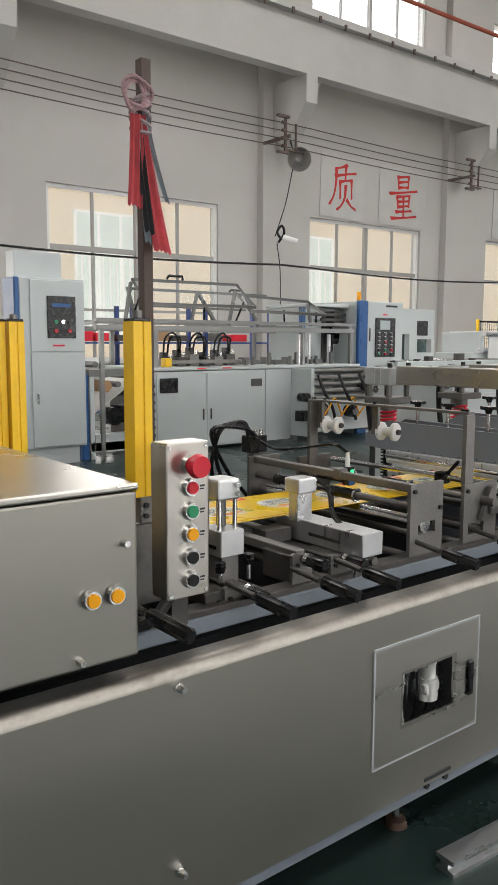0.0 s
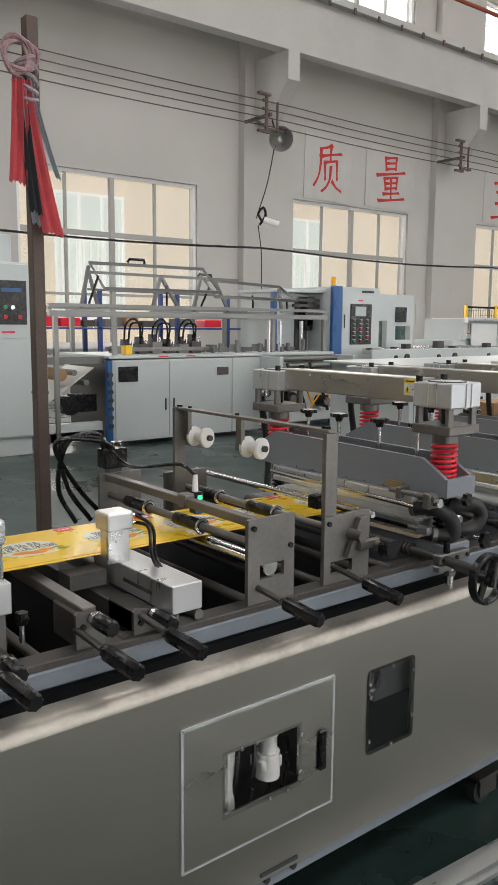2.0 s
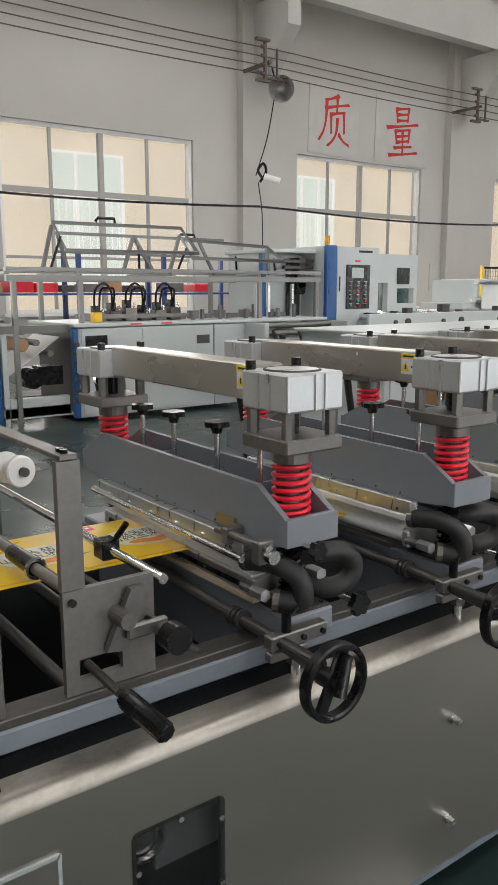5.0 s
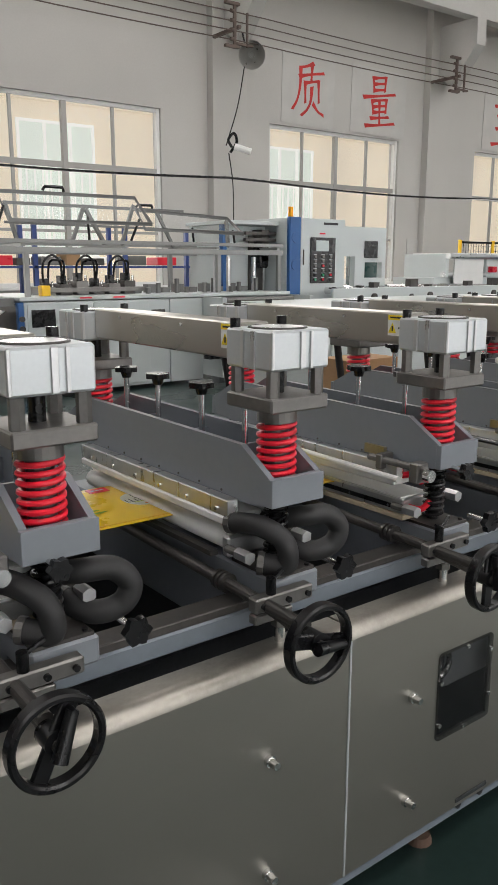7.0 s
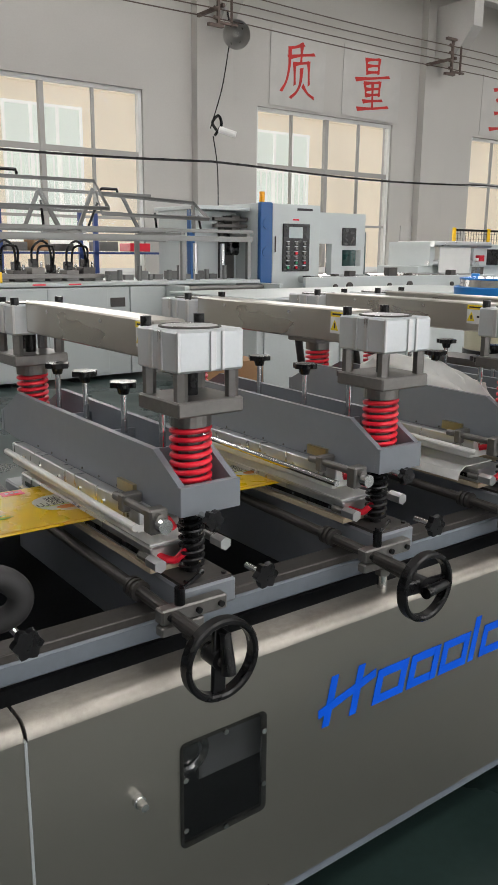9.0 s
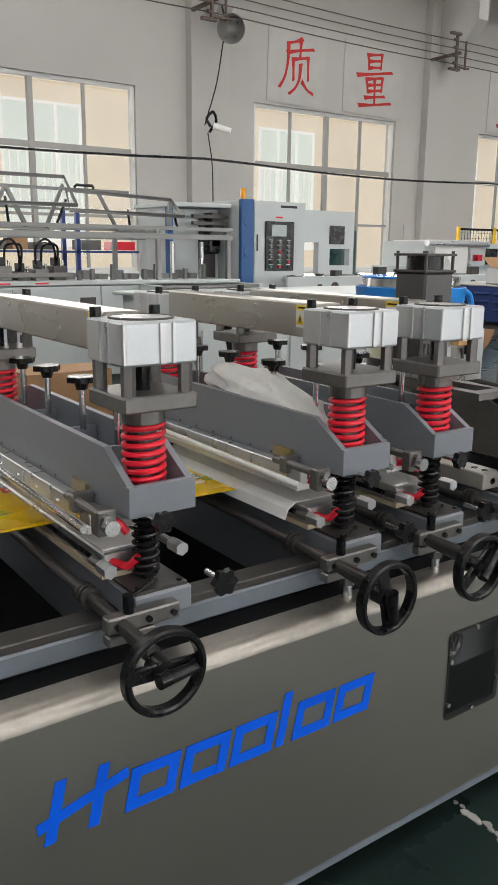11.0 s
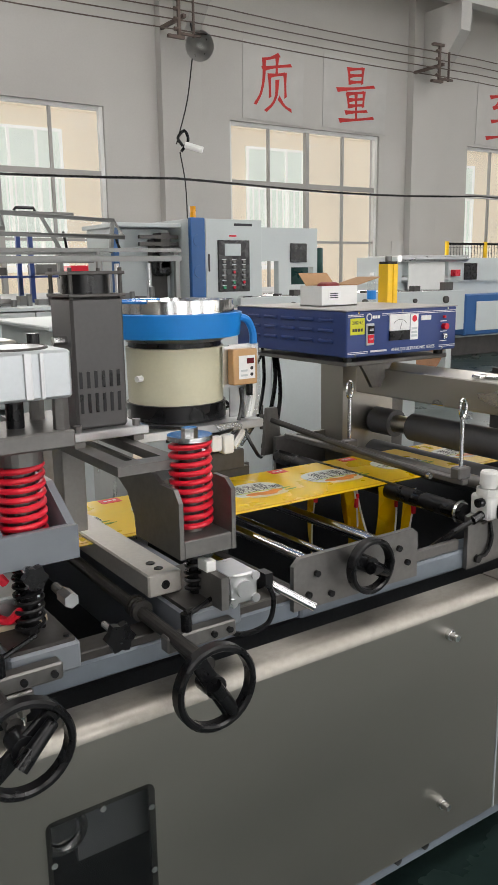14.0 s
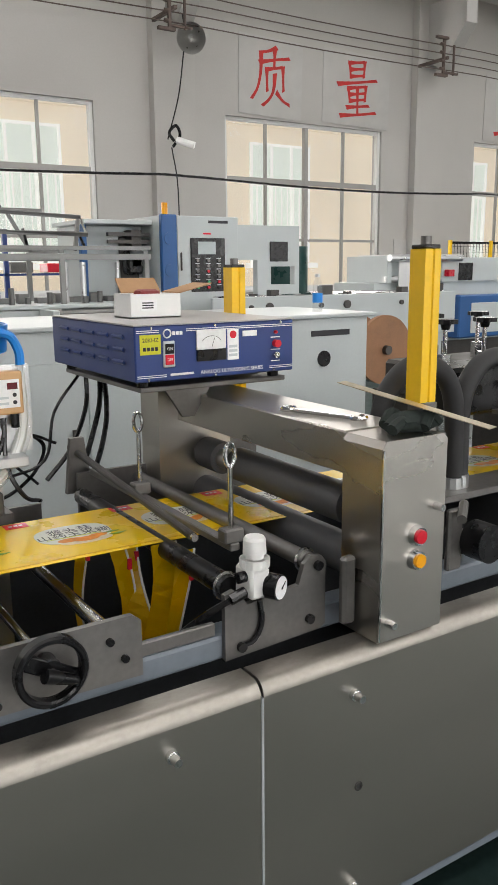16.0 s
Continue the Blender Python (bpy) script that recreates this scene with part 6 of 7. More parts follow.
br = part("clamp_bracket", box(B(), -0.105, 0.025, 1.40, 1.425, 0.80, 0.828, 0.003), DARK2, ws)
f = B()
for u in (-0.09, -0.02, 0.01):
    bolt(f, (u, 1.40, 0.814), "-y", 0.0055, 0.006)
part("bolts", f, BLACK, br)
f = B()
rod(f, (-0.065, 1.41, 0.828), (-0.065, 1.41, 0.858), 0.009, 12)
tube(f, [(-0.065, 1.41, 0.852), (0.0, 1.44, 0.856)], 0.004, 8)
part("lever", f, BLACK, br)
part("wheel_shaft", rod(B(), (-0.098, 1.26, 0.803), (-0.085, 1.41, 0.815), 0.0085, 12), DARK, ws)
handwheel(ws, -0.098, 0.803, turn=150)
# clamp cylinder beside it
ac = thing("clamp_cylinder", "compact aluminium air cylinder with polished rod", "air cylinder", 4.81, 1.44, 0.872)
part("body", box(B(), -0.026, 0.030, -0.03, 0.05, -0.026, 0.027, 0.003), ALU, ac)
f = B()
for u in (-0.02, 0.025):
    for v in (-0.02, 0.02):
        rod(f, (u, -0.034, v), (u, -0.029, v), 0.008, 12)
rod(f, (0.003, -0.036, 0), (0.003, -0.029, 0), 0.016, 20)
part("end_cap", f, ALU, ac)
part("plate", box(B(), -0.045, -0.0305, -0.035, 0.06, -0.026, 0.03), DARK2, ac)
part("white_block", box(B(), -0.052, -0.032, 0.0, 0.03, 0.0305, 0.05, 0.002), WHITE, ac)
part("stud", rod(B(), (-0.04, 0.015, 0.055), (-0.04, 0.015, 0.085), 0.009, 6), CHROME, ac)
part("rod", rod(B(), (0.05, 0.0, 0.0), (0.13, -0.06, -0.055), 0.008, 14), CHROME, ac, smooth=True)
f = B()
tube(f, bend([(0.045, -0.03, 0.01), (0.06, -0.035, -0.03), (0.05, -0.03, -0.075), (0.0, -0.02, -0.085), (-0.03, 0.0, -0.07)]), 0.005, 6)
box(f, 0.04, 0.055, -0.04, -0.015, -0.005, 0.02)
part("hose", f, BLACK, ac)

# drive motor with cooling fins
mt = thing("gear_motor", "dark square drive motor with black spool on top", "motor", 4.70, 1.745, 1.117)
part("plate", box(B(), -0.07, 0.08, -0.075, 0.075, -0.016, 0.0, 0.002), ALU, mt)
for u in (-0.055, 0.06):
    part("spacer", box(B(), u - 0.01, u + 0.01, -0.07, 0.07, -0.027, -0.016), DARK2, mt)
    part("plate_bolt", rod(B(), (u, -0.062, 0.0), (u, -0.062, 0.012), 0.008, 8), DARK2, mt)
part("housing", box(B(), -0.05, 0.05, -0.05, 0.05, 0.0, 0.235, 0.005), material("dark_grey_housing", (0.085, 0.082, 0.082), 0.45, 0.3, 0.1), mt)
f = B()
for k in range(6):
    for a, b in ((0.03, 0.065), (0.075, 0.105)):
        box(f, -0.042 + 0.0145 * k, -0.036 + 0.0145 * k, -0.0512, -0.0495, a, b)
part("vents", f, BLACK, mt)
part("spool", rod(B(), (0, 0, 0.241), (0, 0, 0.274), 0.045, 28), BLACK, mt, smooth=True)
for z in (0.235, 0.274):
    part("flange", box(B(), -0.054, 0.054, -0.054, 0.054, z, z + 0.006, 0.001), DARK, mt)
f = B()
for u in (-0.047, 0.047):
    for v in (-0.047, 0.047):
        rod(f, (u, v, 0.232), (u, v, 0.286), 0.004, 8)
part("tie_rods", f, DARK, mt)
for v in (0.13, 0.16):
    part("fitting", rod(B(), (-0.05, -0.02, v), (-0.075, -0.02, v), 0.008, 10), CHROME, mt)
part("horn", box(B(), -0.065, -0.02, 0.0, 0.05, -0.205, -0.028, 0.002), material("dull_steel_horn", (0.36, 0.35, 0.33), 0.45, 0.9), mt)

# vibratory bowl feeder
bw = thing("bowl_feeder", "vibratory bowl feeder with cream drum and bright blue bowl", "bowl feeder", 5.125, 2.19, 0)
part("table", box(B(), -0.2, 0.16, -0.17, 0.2, 1.000, 1.022, 0.002), ALU, bw)
part("table_leg", box(B(), -0.18, -0.15, -0.1, 0.15, 0.0, 1.005), ALU, bw)
part("table_leg", box(B(), 0.1, 0.14, -0.02, 0.15, 0.0, 1.005), ALU, bw)
for a in range(3):
    c_ = Vector((0.09 * math.cos(a * 2.1 + 4.2), 0.09 * math.sin(a * 2.1 + 4.2), 0))
    part("rubber_foot", rod(B(), c_ + Vector((0, 0, 1.018)), c_ + Vector((0, 0, 1.026)), 0.012, 12), RUBBER, bw)
part("base_ring", rod(B(), (0, 0, 1.025), (0, 0, 1.066), 0.13, 40), BLACK, bw, smooth=True)
part("drum", rod(B(), (0, 0, 1.067), (0, 0, 1.208), 0.124, 48, 0.127), CREAM, bw, "cream enamel drum", smooth=True)
part("spring_ring", rod(B(), (0, 0, 1.209), (0, 0, 1.222), 0.12, 40), BLACK, bw)
part("lower_dish", rod(B(), (0, 0, 1.222), (0, 0, 1.24), 0.125, 48, 0.15), ALU, bw, smooth=True)
f = B()
prof = [(0.155, 1.232), (0.170, 1.235), (0.176, 1.292), (0.172, 1.294), (0.165, 1.25), (0.152, 1.244)]
rings = [[f.verts.new((r * math.cos(a * math.pi / 24), r * math.sin(a * math.pi / 24), z)) for a in range(48)] for r, z in prof]
for i in range(len(rings)):
    a_, b_ = rings[i], rings[(i + 1) % len(rings)]
    for k in range(48):
        f.faces.new((a_[k], a_[(k + 1) % 48], b_[(k + 1) % 48], b_[k]))
part("blue_band", f, SKYBLUE, bw, "bright blue bowl wall", smooth=True)
f = B()
prof = [(0.01, 1.268), (0.148, 1.268), (0.150, 1.325), (0.155, 1.325), (0.156, 1.256)]
rings = [[f.verts.new((r * math.cos(a * math.pi / 24), r * math.sin(a * math.pi / 24), z)) for a in range(48)] for r, z in prof]
for a_, b_ in zip(rings, rings[1:]):
    for k in range(48):
        f.faces.new((a_[k], a_[(k + 1) % 48], b_[(k + 1) % 48], b_[k]))
part("steel_rim", f, CHROME, bw, smooth=True)
part("blue_edge", tube(B(), [(0.153 * math.cos(a * math.pi / 24), 0.153 * math.sin(a * math.pi / 24), 1.322) for a in range(10, 30)], 0.004, 6), SKYBLUE, bw)
part("outlet_chute", tube(B(), bend([(0.13, -0.11, 1.28), (0.155, -0.11, 1.27), (0.17, -0.11, 1.24), (0.172, -0.11, 1.21)]), 0.010, 8), SKYBLUE, bw, smooth=True)
f = B()
pts = bend([(0.172, -0.11, 1.21), (0.172, -0.115, 1.12), (0.165, -0.12, 1.06), (0.13, -0.14, 1.0), (0.07, -0.17, 0.955)], 8)
for dx in (-0.012, 0.012):
    tube(f, [p + Vector((dx, 0, 0)) for p in pts], 0.006, 6)
part("drop_tube", f, CLEAR, bw, "clear plastic drop rail", smooth=True)
part("rail_back", tube(B(), [p + Vector((0, 0.012, 0)) for p in pts], 0.012, 6), WHITE, bw)
part("side_screw", rod(B(), (-0.118, -0.04, 1.135), (-0.135, -0.045, 1.135), 0.008, 10), WHITE, bw)
part("mount_plate", box(B(), 0.10, 0.19, -0.105, -0.10, 1.02, 1.21), ALU, bw)
for k in range(3):
    part("valve_block", box(B(), -0.05 + 0.035 * k, -0.02 + 0.035 * k, -0.2, -0.17, 0.95 + 0.01 * (k % 2), 0.998, 0.003), WHITE, bw)
part("valve_base", box(B(), -0.08, 0.1, -0.17, -0.1, 0.90, 0.95, 0.003), DARK, bw)
part("valve_support", box(B(), -0.16, 0.12, -0.16, 0.0, 0.80, 0.90), DARK, bw)
f = B()
tube(f, bend([(-0.2, -0.1, 1.03), (-0.1, -0.16, 1.025), (0.0, -0.18, 1.0), (0.08, -0.16, 1.01), (0.12, -0.13, 1.06), (0.12, -0.125, 1.10)]), 0.005, 6)
tube(f, bend([(0.125, -0.125, 1.10), (0.12, -0.14, 1.0), (0.15, -0.15, 0.93), (0.2, -0.1, 0.90)]), 0.005, 6)
part("cable", f, BLACK, bw, smooth=True)
fc = thing("feeder_controller", "gold anodised feeder controller with red display", "controller", 5.262, 2.082, 1.108)
part("housing", box(B(), -0.045, 0.03, -0.028, 0.0, 0.0, 0.092, 0.004, 2), GOLD, fc)
part("back_plate", box(B(), -0.058, 0.038, 0.0, 0.004, -0.006, 0.098), ALU, fc)
pn = part("front_panel", box(B(), -0.028, 0.022, -0.0288, -0.0282, 0.015, 0.075), WHITEINK, fc)
part("display", box(B(), -0.004, 0.018, -0.0294, -0.0289, 0.054, 0.068), material("dark_red_display", (0.12, 0.005, 0.01), 0.2), pn)
for k in range(2):
    part("key", rod(B(), (0.011, -0.0289, 0.026 + 0.016 * k), (0.011, -0.0298, 0.026 + 0.016 * k), 0.0045, 10), INK, pn)
    part("caption", box(B(), -0.022, -0.002, -0.0293, -0.0289, 0.022 + 0.012 * k, 0.027 + 0.012 * k), ALU_W, pn)
part("plug", rod(B(), (0.012, -0.015, -0.03), (0.012, -0.015, 0.0), 0.009, 12), BLACK, fc)

# ultrasonic generator on its bracket
sg = thing("ultrasonic_generator", "navy blue ultrasonic generator with meter, switch and louvres", "generator", 5.508, 1.955, 1.165)
W_, D_, H_ = 0.418, 0.52, 0.122
part("case", box(B(), 0, W_, 0, D_, 0, H_, 0.003), NAVY, sg)
part("top_cover", box(B(), -0.002, W_ + 0.002, -0.002, D_, H_, H_ + 0.003), material("grey_top_cover", (0.42, 0.41, 0.40), 0.5), sg)
for r_ in range(3):
    for c_ in range(5):
        f = B()
        box(f, -0.006, 0.0, 0.05 + 0.085 * c_, 0.115 + 0.085 * c_, 0.035 + 0.028 * r_, 0.046 + 0.028 * r_, 0.0035)
        part("louvre", f, NAVY, sg)
part("yellow_label", box(B(), 0.012, 0.062, -0.0012, -0.0002, 0.060, 0.103), material("lime_label", (0.62, 0.62, 0.02), 0.5), sg)
lettering("label_words", "20KHZ", 0.013, INK, pose(0.037, -0.0016, 0.091, 90), sg, 0.0002)
for k in range(4):
    part("label_bar", box(B(), 0.019 + 0.0095 * k, 0.026 + 0.0095 * k, -0.0018, -0.0013, 0.068, 0.076), INK, sg)
f = B()
box(f, 0.004, 0.058, -0.0012, -0.0002, 0.107, 0.1085)
box(f, 0.004, 0.058, -0.0012, -0.0002, 0.111, 0.1125)
box(f, 0.125, W_ - 0.004, -0.0012, -0.0002, 0.107, 0.1085)
box(f, 0.125, W_ - 0.004, -0.0012, -0.0002, 0.111, 0.1125)
box(f, 0.004, 0.075, -0.0012, -0.0002, 0.013, 0.0145)
box(f, 0.004, 0.075, -0.0012, -0.0002, 0.009, 0.0105)
box(f, 0.348, W_ - 0.004, -0.0012, -0.0002, 0.013, 0.0145)
box(f, 0.348, W_ - 0.004, -0.0012, -0.0002, 0.009, 0.0105)
part("white_stripes", f, WHITEINK, sg)
part("logo_ring", tube(B(), [(0.078 + 0.009 * math.cos(a / 3), -0.0008, 0.104 + 0.009 * math.sin(a / 3)) for a in range(19)], 0.0018, 5, True), WHITEINK, sg)
for k in range(3):
    part("logo_bar", box(B(), 0.091 + 0.009 * k, 0.098 + 0.009 * k, -0.0012, -0.0002, 0.100, 0.108), WHITEINK, sg)
part("logo_bar", box(B(), 0.084, 0.143, -0.0012, -0.0002, 0.0105, 0.0155), WHITEINK, sg)
lettering("front_caption", "ANALOG ULTRASONIC SERIES", 0.0125, WHITEINK, pose(0.245, -0.001, 0.0125, 90), sg, 0.0002)
sw = part("rocker_switch", box(B(), 0.066, 0.095, -0.005, 0.0, 0.030, 0.088, 0.002), ALU_W, sg)
part("on_key", box(B(), 0.070, 0.091, -0.009, -0.005, 0.060, 0.082, 0.001), BLACK, sw)
part("off_key", box(B(), 0.070, 0.091, -0.008, -0.005, 0.036, 0.058, 0.001), RED, sw)
lettering("on_word", "ON", 0.009, WHITEINK, pose(0.0805, -0.0094, 0.071, 90), sw, 0.0002)
lettering("off_word", "OFF", 0.008, WHITEINK, pose(0.0805, -0.0084, 0.047, 90), sw, 0.0002)
me_ = part("meter", box(B(), 0.150, 0.226, -0.005, 0.0, 0.064, 0.108, 0.001), WHITEINK, sg, "white analogue meter")
f = B()
tube(f, [(0.188 + 0.028 * math.cos(a), -0.0055, 0.072 + 0.022 * math.sin(a)) for a in np.linspace(0.5, 2.6, 12)], 0.0006, 4)
tube(f, [(0.188, -0.0055, 0.068), (0.196, -0.0055, 0.090)], 0.0005, 4)
part("scale", f, INK, me_)
part("meter_base", box(B(), 0.150, 0.226, -0.007, 0.0, 0.038, 0.0635, 0.001), BLACK, me_)
part("side_label", box(B(), 0.232, 0.262, -0.0012, -0.0002, 0.036, 0.106), WHITEINK, sg)
part("label_seal", rod(B(), (0.247, -0.0013, 0.094), (0.247, -0.0018, 0.094), 0.009, 16), RED, sg)
for k in range(3):
    part("label_bar", box(B(), 0.236, 0.258, -0.0018, -0.0013, 0.044 + 0.010 * k, 0.050 + 0.010 * k), ALU_W, sg)
part("counter", box(B(), 0.272, 0.312, -0.003, 0.0, 0.088, 0.101, 0.001), WHITEINK, sg)
part("red_button", rod(B(), (0.365, -0.014, 0.067), (0.365, 0, 0.067), 0.009, 16), RBUT, sg)
part("red_lamp", rod(B(), (0.365, -0.006, 0.094), (0.365, 0, 0.094), 0.004, 12), RBUT, sg)
part("test_button", rod(B(), (0.365, -0.010, 0.040), (0.365, 0, 0.040), 0.008, 16), CHROME, sg)
for z in (0.082, 0.053, 0.026):
    part("caption", box(B(), 0.352, 0.378, -0.0012, -0.0002, z - 0.001, z + 0.001), WHITEINK, sg)
for u in (0.03, W_ - 0.04):
    for v in (0.03, D_ - 0.05):
        part("rubber_foot", rod(B(), (u, v, -0.014), (u, v, 0), 0.014, 14), BLACK, sg)
for u, v in ((0.04, 0.117), (0.2, 0.117), (0.38, 0.117), (0.03, 0.005), (0.2, 0.005), (0.36, 0.005)):
    f = B()
    bolt(f, (u, 0, v), "-y", 0.003, 0.0015)
    part("screw", f, CHROME, sg)
sb = thing("generator_bracket", "grey steel shelf bracket under the generator", "bracket", 0, 0, 0)
part("shelf", box(B(), 5.53, 5.92, 1.98, 2.45, 1.138, 1.150, 0.002), DARK2, sb)
f = B()
prism(f, [(5.60, 1.138), (5.72, 1.138), (5.70, 1.11), (5.675, 1.07), (5.645, 1.07), (5.62, 1.11)], "y", 2.0, 2.012)
part("gusset", f, DARK2, sb)
part("column", box(B(), 5.64, 5.70, 2.12, 2.22, 0.79, 1.138), STEEL2, sb)
gc = thing("generator_cables", "black cables hanging from the generator", "cable", 0, 0, 0)
f = B()
tube(f, bend([(5.58, 2.44, 1.16), (5.57, 2.42, 1.05), (5.50, 2.36, 0.95), (5.42, 2.33, 0.88)]), 0.006, 6)
tube(f, bend([(5.62, 2.44, 1.16), (5.60, 2.40, 1.05), (5.54, 2.36, 0.92), (5.50, 2.33, 0.86)]), 0.007, 6)
tube(f, bend([(5.63, 2.44, 1.16), (5.62, 2.40, 1.02), (5.57, 2.36, 0.9), (5.52, 2.33, 0.86)]), 0.007, 6)
tube(f, bend([(5.36, 2.32, 1.02), (5.42, 2.34, 0.97), (5.40, 2.36, 0.90), (5.33, 2.33, 0.86), (5.26, 2.30, 0.85)]), 0.005, 6)
tube(f, bend([(5.55, 2.40, 1.14), (5.46, 2.36, 1.05), (5.42, 2.34, 0.93), (5.30, 2.32, 0.90), (5.2, 2.28, 0.88)]), 0.004, 6)
tube(f, bend([(5.44, 2.30, 0.98), (5.38, 2.34, 1.0), (5.34, 2.36, 0.94), (5.40, 2.34, 0.87)]), 0.004, 6)
for piece in islands(f):
    part("cable", piece, BLACK, gc, smooth=True)

cbx = thing("carton", "opened white carton with brown flaps on the generator", "carton", 5.60, 2.17, 1.2905, rz=0)
f = B()
box(f, 0, 0.135, 0, 0.003, 0, 0.058)
box(f, 0, 0.135, 0.097, 0.10, 0, 0.058)
box(f, 0, 0.003, 0.003, 0.097, 0, 0.058)
box(f, 0.132, 0.135, 0.003, 0.097, 0, 0.058)
box(f, 0, 0.135, 0, 0.1, 0, 0.003)
part("box", f, WHITE, cbx)
part("flap", prism(B(), [(0.135, 0.058), (0.135, 0.061), (0.225, 0.082), (0.225, 0.079)], "y", 0.0, 0.1), CARD, cbx)
part("flap", prism(B(), [(0.1, 0.058), (0.1, 0.061), (0.135, 0.095), (0.135, 0.092)], "x", 0.02, 0.13), CARD, cbx)
part("label", box(B(), 0.025, 0.07, -0.0008, -0.0002, 0.018, 0.044), WHITEINK, cbx)
for k in range(3):
    part("label_bar", box(B(), 0.03, 0.06, -0.0014, -0.0009, 0.023 + 0.006 * k, 0.026 + 0.006 * k), INK, cbx)
part("contents", box(B(), 0.04, 0.10, 0.03, 0.08, 0.02, 0.068, 0.012, 2), material("dark_red_coils", (0.22, 0.02, 0.02), 0.5), cbx)

# nip roller arch
na = thing("nip_roller_arch", "stainless steel nip roller arch with push buttons", "machine arch", 0, 0, 0)
part("near_box", prism(B(), [(5.688, 0.75), (5.688, 1.104), (5.697, 1.117), (5.832, 1.117), (5.842, 1.107), (5.842, 0.75)], "y", 1.365, 1.47), STEEL2, na)
part("edge_strip", box(B(), 5.688, 5.6915, 1.362, 1.3655, 0.753, 1.103), CHROME, na)
part("top_beam", box(B(), 5.692, 5.84, 1.471, 2.22, 1.04, 1.119, 0.003), STEEL2, na)
part("far_box", box(B(), 5.69, 5.85, 2.13, 2.218, 0.79, 1.04), STEEL2, na)
push_button(na, 5.772, 1.365, 0.938, RBUT)
push_button(na, 5.772, 1.365, 0.893, YBUT)
for u, v in ((5.818, 0.985), (5.71, 0.785)):
    part("cover_screw", rod(B(), (u, 1.365, v), (u, 1.345, v), 0.0075, 12, 0.0065), CHROME, na)
DRUB = material("dark_grey_roller_rubber", (0.085, 0.086, 0.09), 0.5, 0, 0.12, 10)
ur = part("upper_roller", rod(B(), (5.775, 1.545, 0.948), (5.775, 1.965, 0.948), 0.040, 32), DRUB, na, "dark rubber nip roller", smooth=True)
part("upper_roller", rod(B(), (5.775, 2.035, 0.948), (5.775, 2.12, 0.948), 0.040, 32), DRUB, na, smooth=True)
part("journal", rod(B(), (5.775, 1.46, 0.948), (5.775, 2.14, 0.948), 0.026, 20), STEEL2, na, smooth=True)
part("lower_roller", rod(B(), (5.775, 1.46, 0.845), (5.775, 2.14, 0.845), 0.040, 32), DRUB, na, smooth=True)
part("bearing_block", box(B(), 5.73, 5.82, 1.471, 1.50, 0.80, 1.0, 0.004), DARK, na)
part("lever_plate", box(B(), 5.655, 5.685, 1.42, 1.44, 0.77, 0.90, 0.006), DARK2, na)
light_curtain(5.925, 1.52, 1.085, 1.44, 0.041)
light_curtain(5.955, 2.27, 0.985, 1.41, 0.043)
cr = thing("angle_bracket", "steel bracket carrying the light curtains", "bracket", 0, 0, 0)
part("bracket", box(B(), 5.873, 5.96, 1.48, 1.56, 1.06, 1.083), DARK2, cr)
part("bracket", box(B(), 5.90, 6.0, 2.235, 2.305, 0.79, 0.983), DARK2, cr)

# tools on the arch: glove, spanner, steel rule
gl = thing("work_glove", "crumpled dark green knitted work glove", "glove", 5.79, 1.41, 1.1185)
f = B()
random.seed(8)
for k, (u, v, r, l) in enumerate(((-0.06, -0.02, 0.011, 0.06), (-0.05, 0.0, 0.011, 0.065), (-0.04, 0.02, 0.012, 0.05), (0.0, -0.035, 0.012, 0.05))):
    tube(f, bend([(u, v, 0.011), (u + l * 0.5, v + 0.01, 0.02 + 0.004 * k), (u + l, v + 0.014, 0.016)]), r, 8)
part("fingers", f, GLOVE, gl, smooth=True)
f = B()
bmesh.ops.create_icosphere(f, subdivisions=3, radius=1.0)
for v in f.verts:
    w = 1 + 0.16 * noise.noise(v.co * 2.3)
    v.co = Vector((0.015 + v.co.x * 0.06 * w, v.co.y * 0.034 * w, 0.016 + max(-0.016, v.co.z * 0.021 * w)))
part("palm", f, GLOVE, gl, smooth=True)
spn = thing("ring_spanner", "chrome combination spanner lying on the arch", "spanner", 5.755, 1.62, 1.1195, rz=108)
f = B()
box(f, -0.07, 0.07, -0.008, 0.008, 0, 0.007, 0.002)
tube(f, [(0.083 + 0.014 * math.cos(a / 2), 0.014 * math.sin(a / 2), 0.005) for a in range(12)], 0.005, 6, True)
tube(f, [(-0.085 + 0.015 * math.cos(a / 2), 0.015 * math.sin(a / 2), 0.005) for a in range(2, 11)], 0.005, 6)
part("body", f, CHROME, spn)
rl_ = thing("steel_rule", "worn steel rule lying across the glove", "ruler", 5.80, 1.42, 1.165)
rl_.matrix_basis = pose(5.80, 1.415, 1.166, 0, 9, -76)
part("blade", box(B(), -0.16, 0.16, -0.013, 0.013, 0, 0.0014), material("worn_steel_rule", (0.5, 0.44, 0.32), 0.35, 0.9, 0.2, 20), rl_)

# crank plate and regulator plate
cp_ = thing("tension_plate", "dark steel side plate with small handwheel and guide rods", "side plate", 0, 0, 0)
part("plate", prism(B(), [(4.957, 0.772), (4.957, 0.860), (4.972, 0.874), (5.262, 0.876), (5.277, 0.864), (5.277, 0.770)], "y", 1.462, 1.473), DARK2, cp_)
part("far_plate", box(B(), 5.03, 5.36, 2.2, 2.21, 0.79, 0.86), DARK2, cp_)
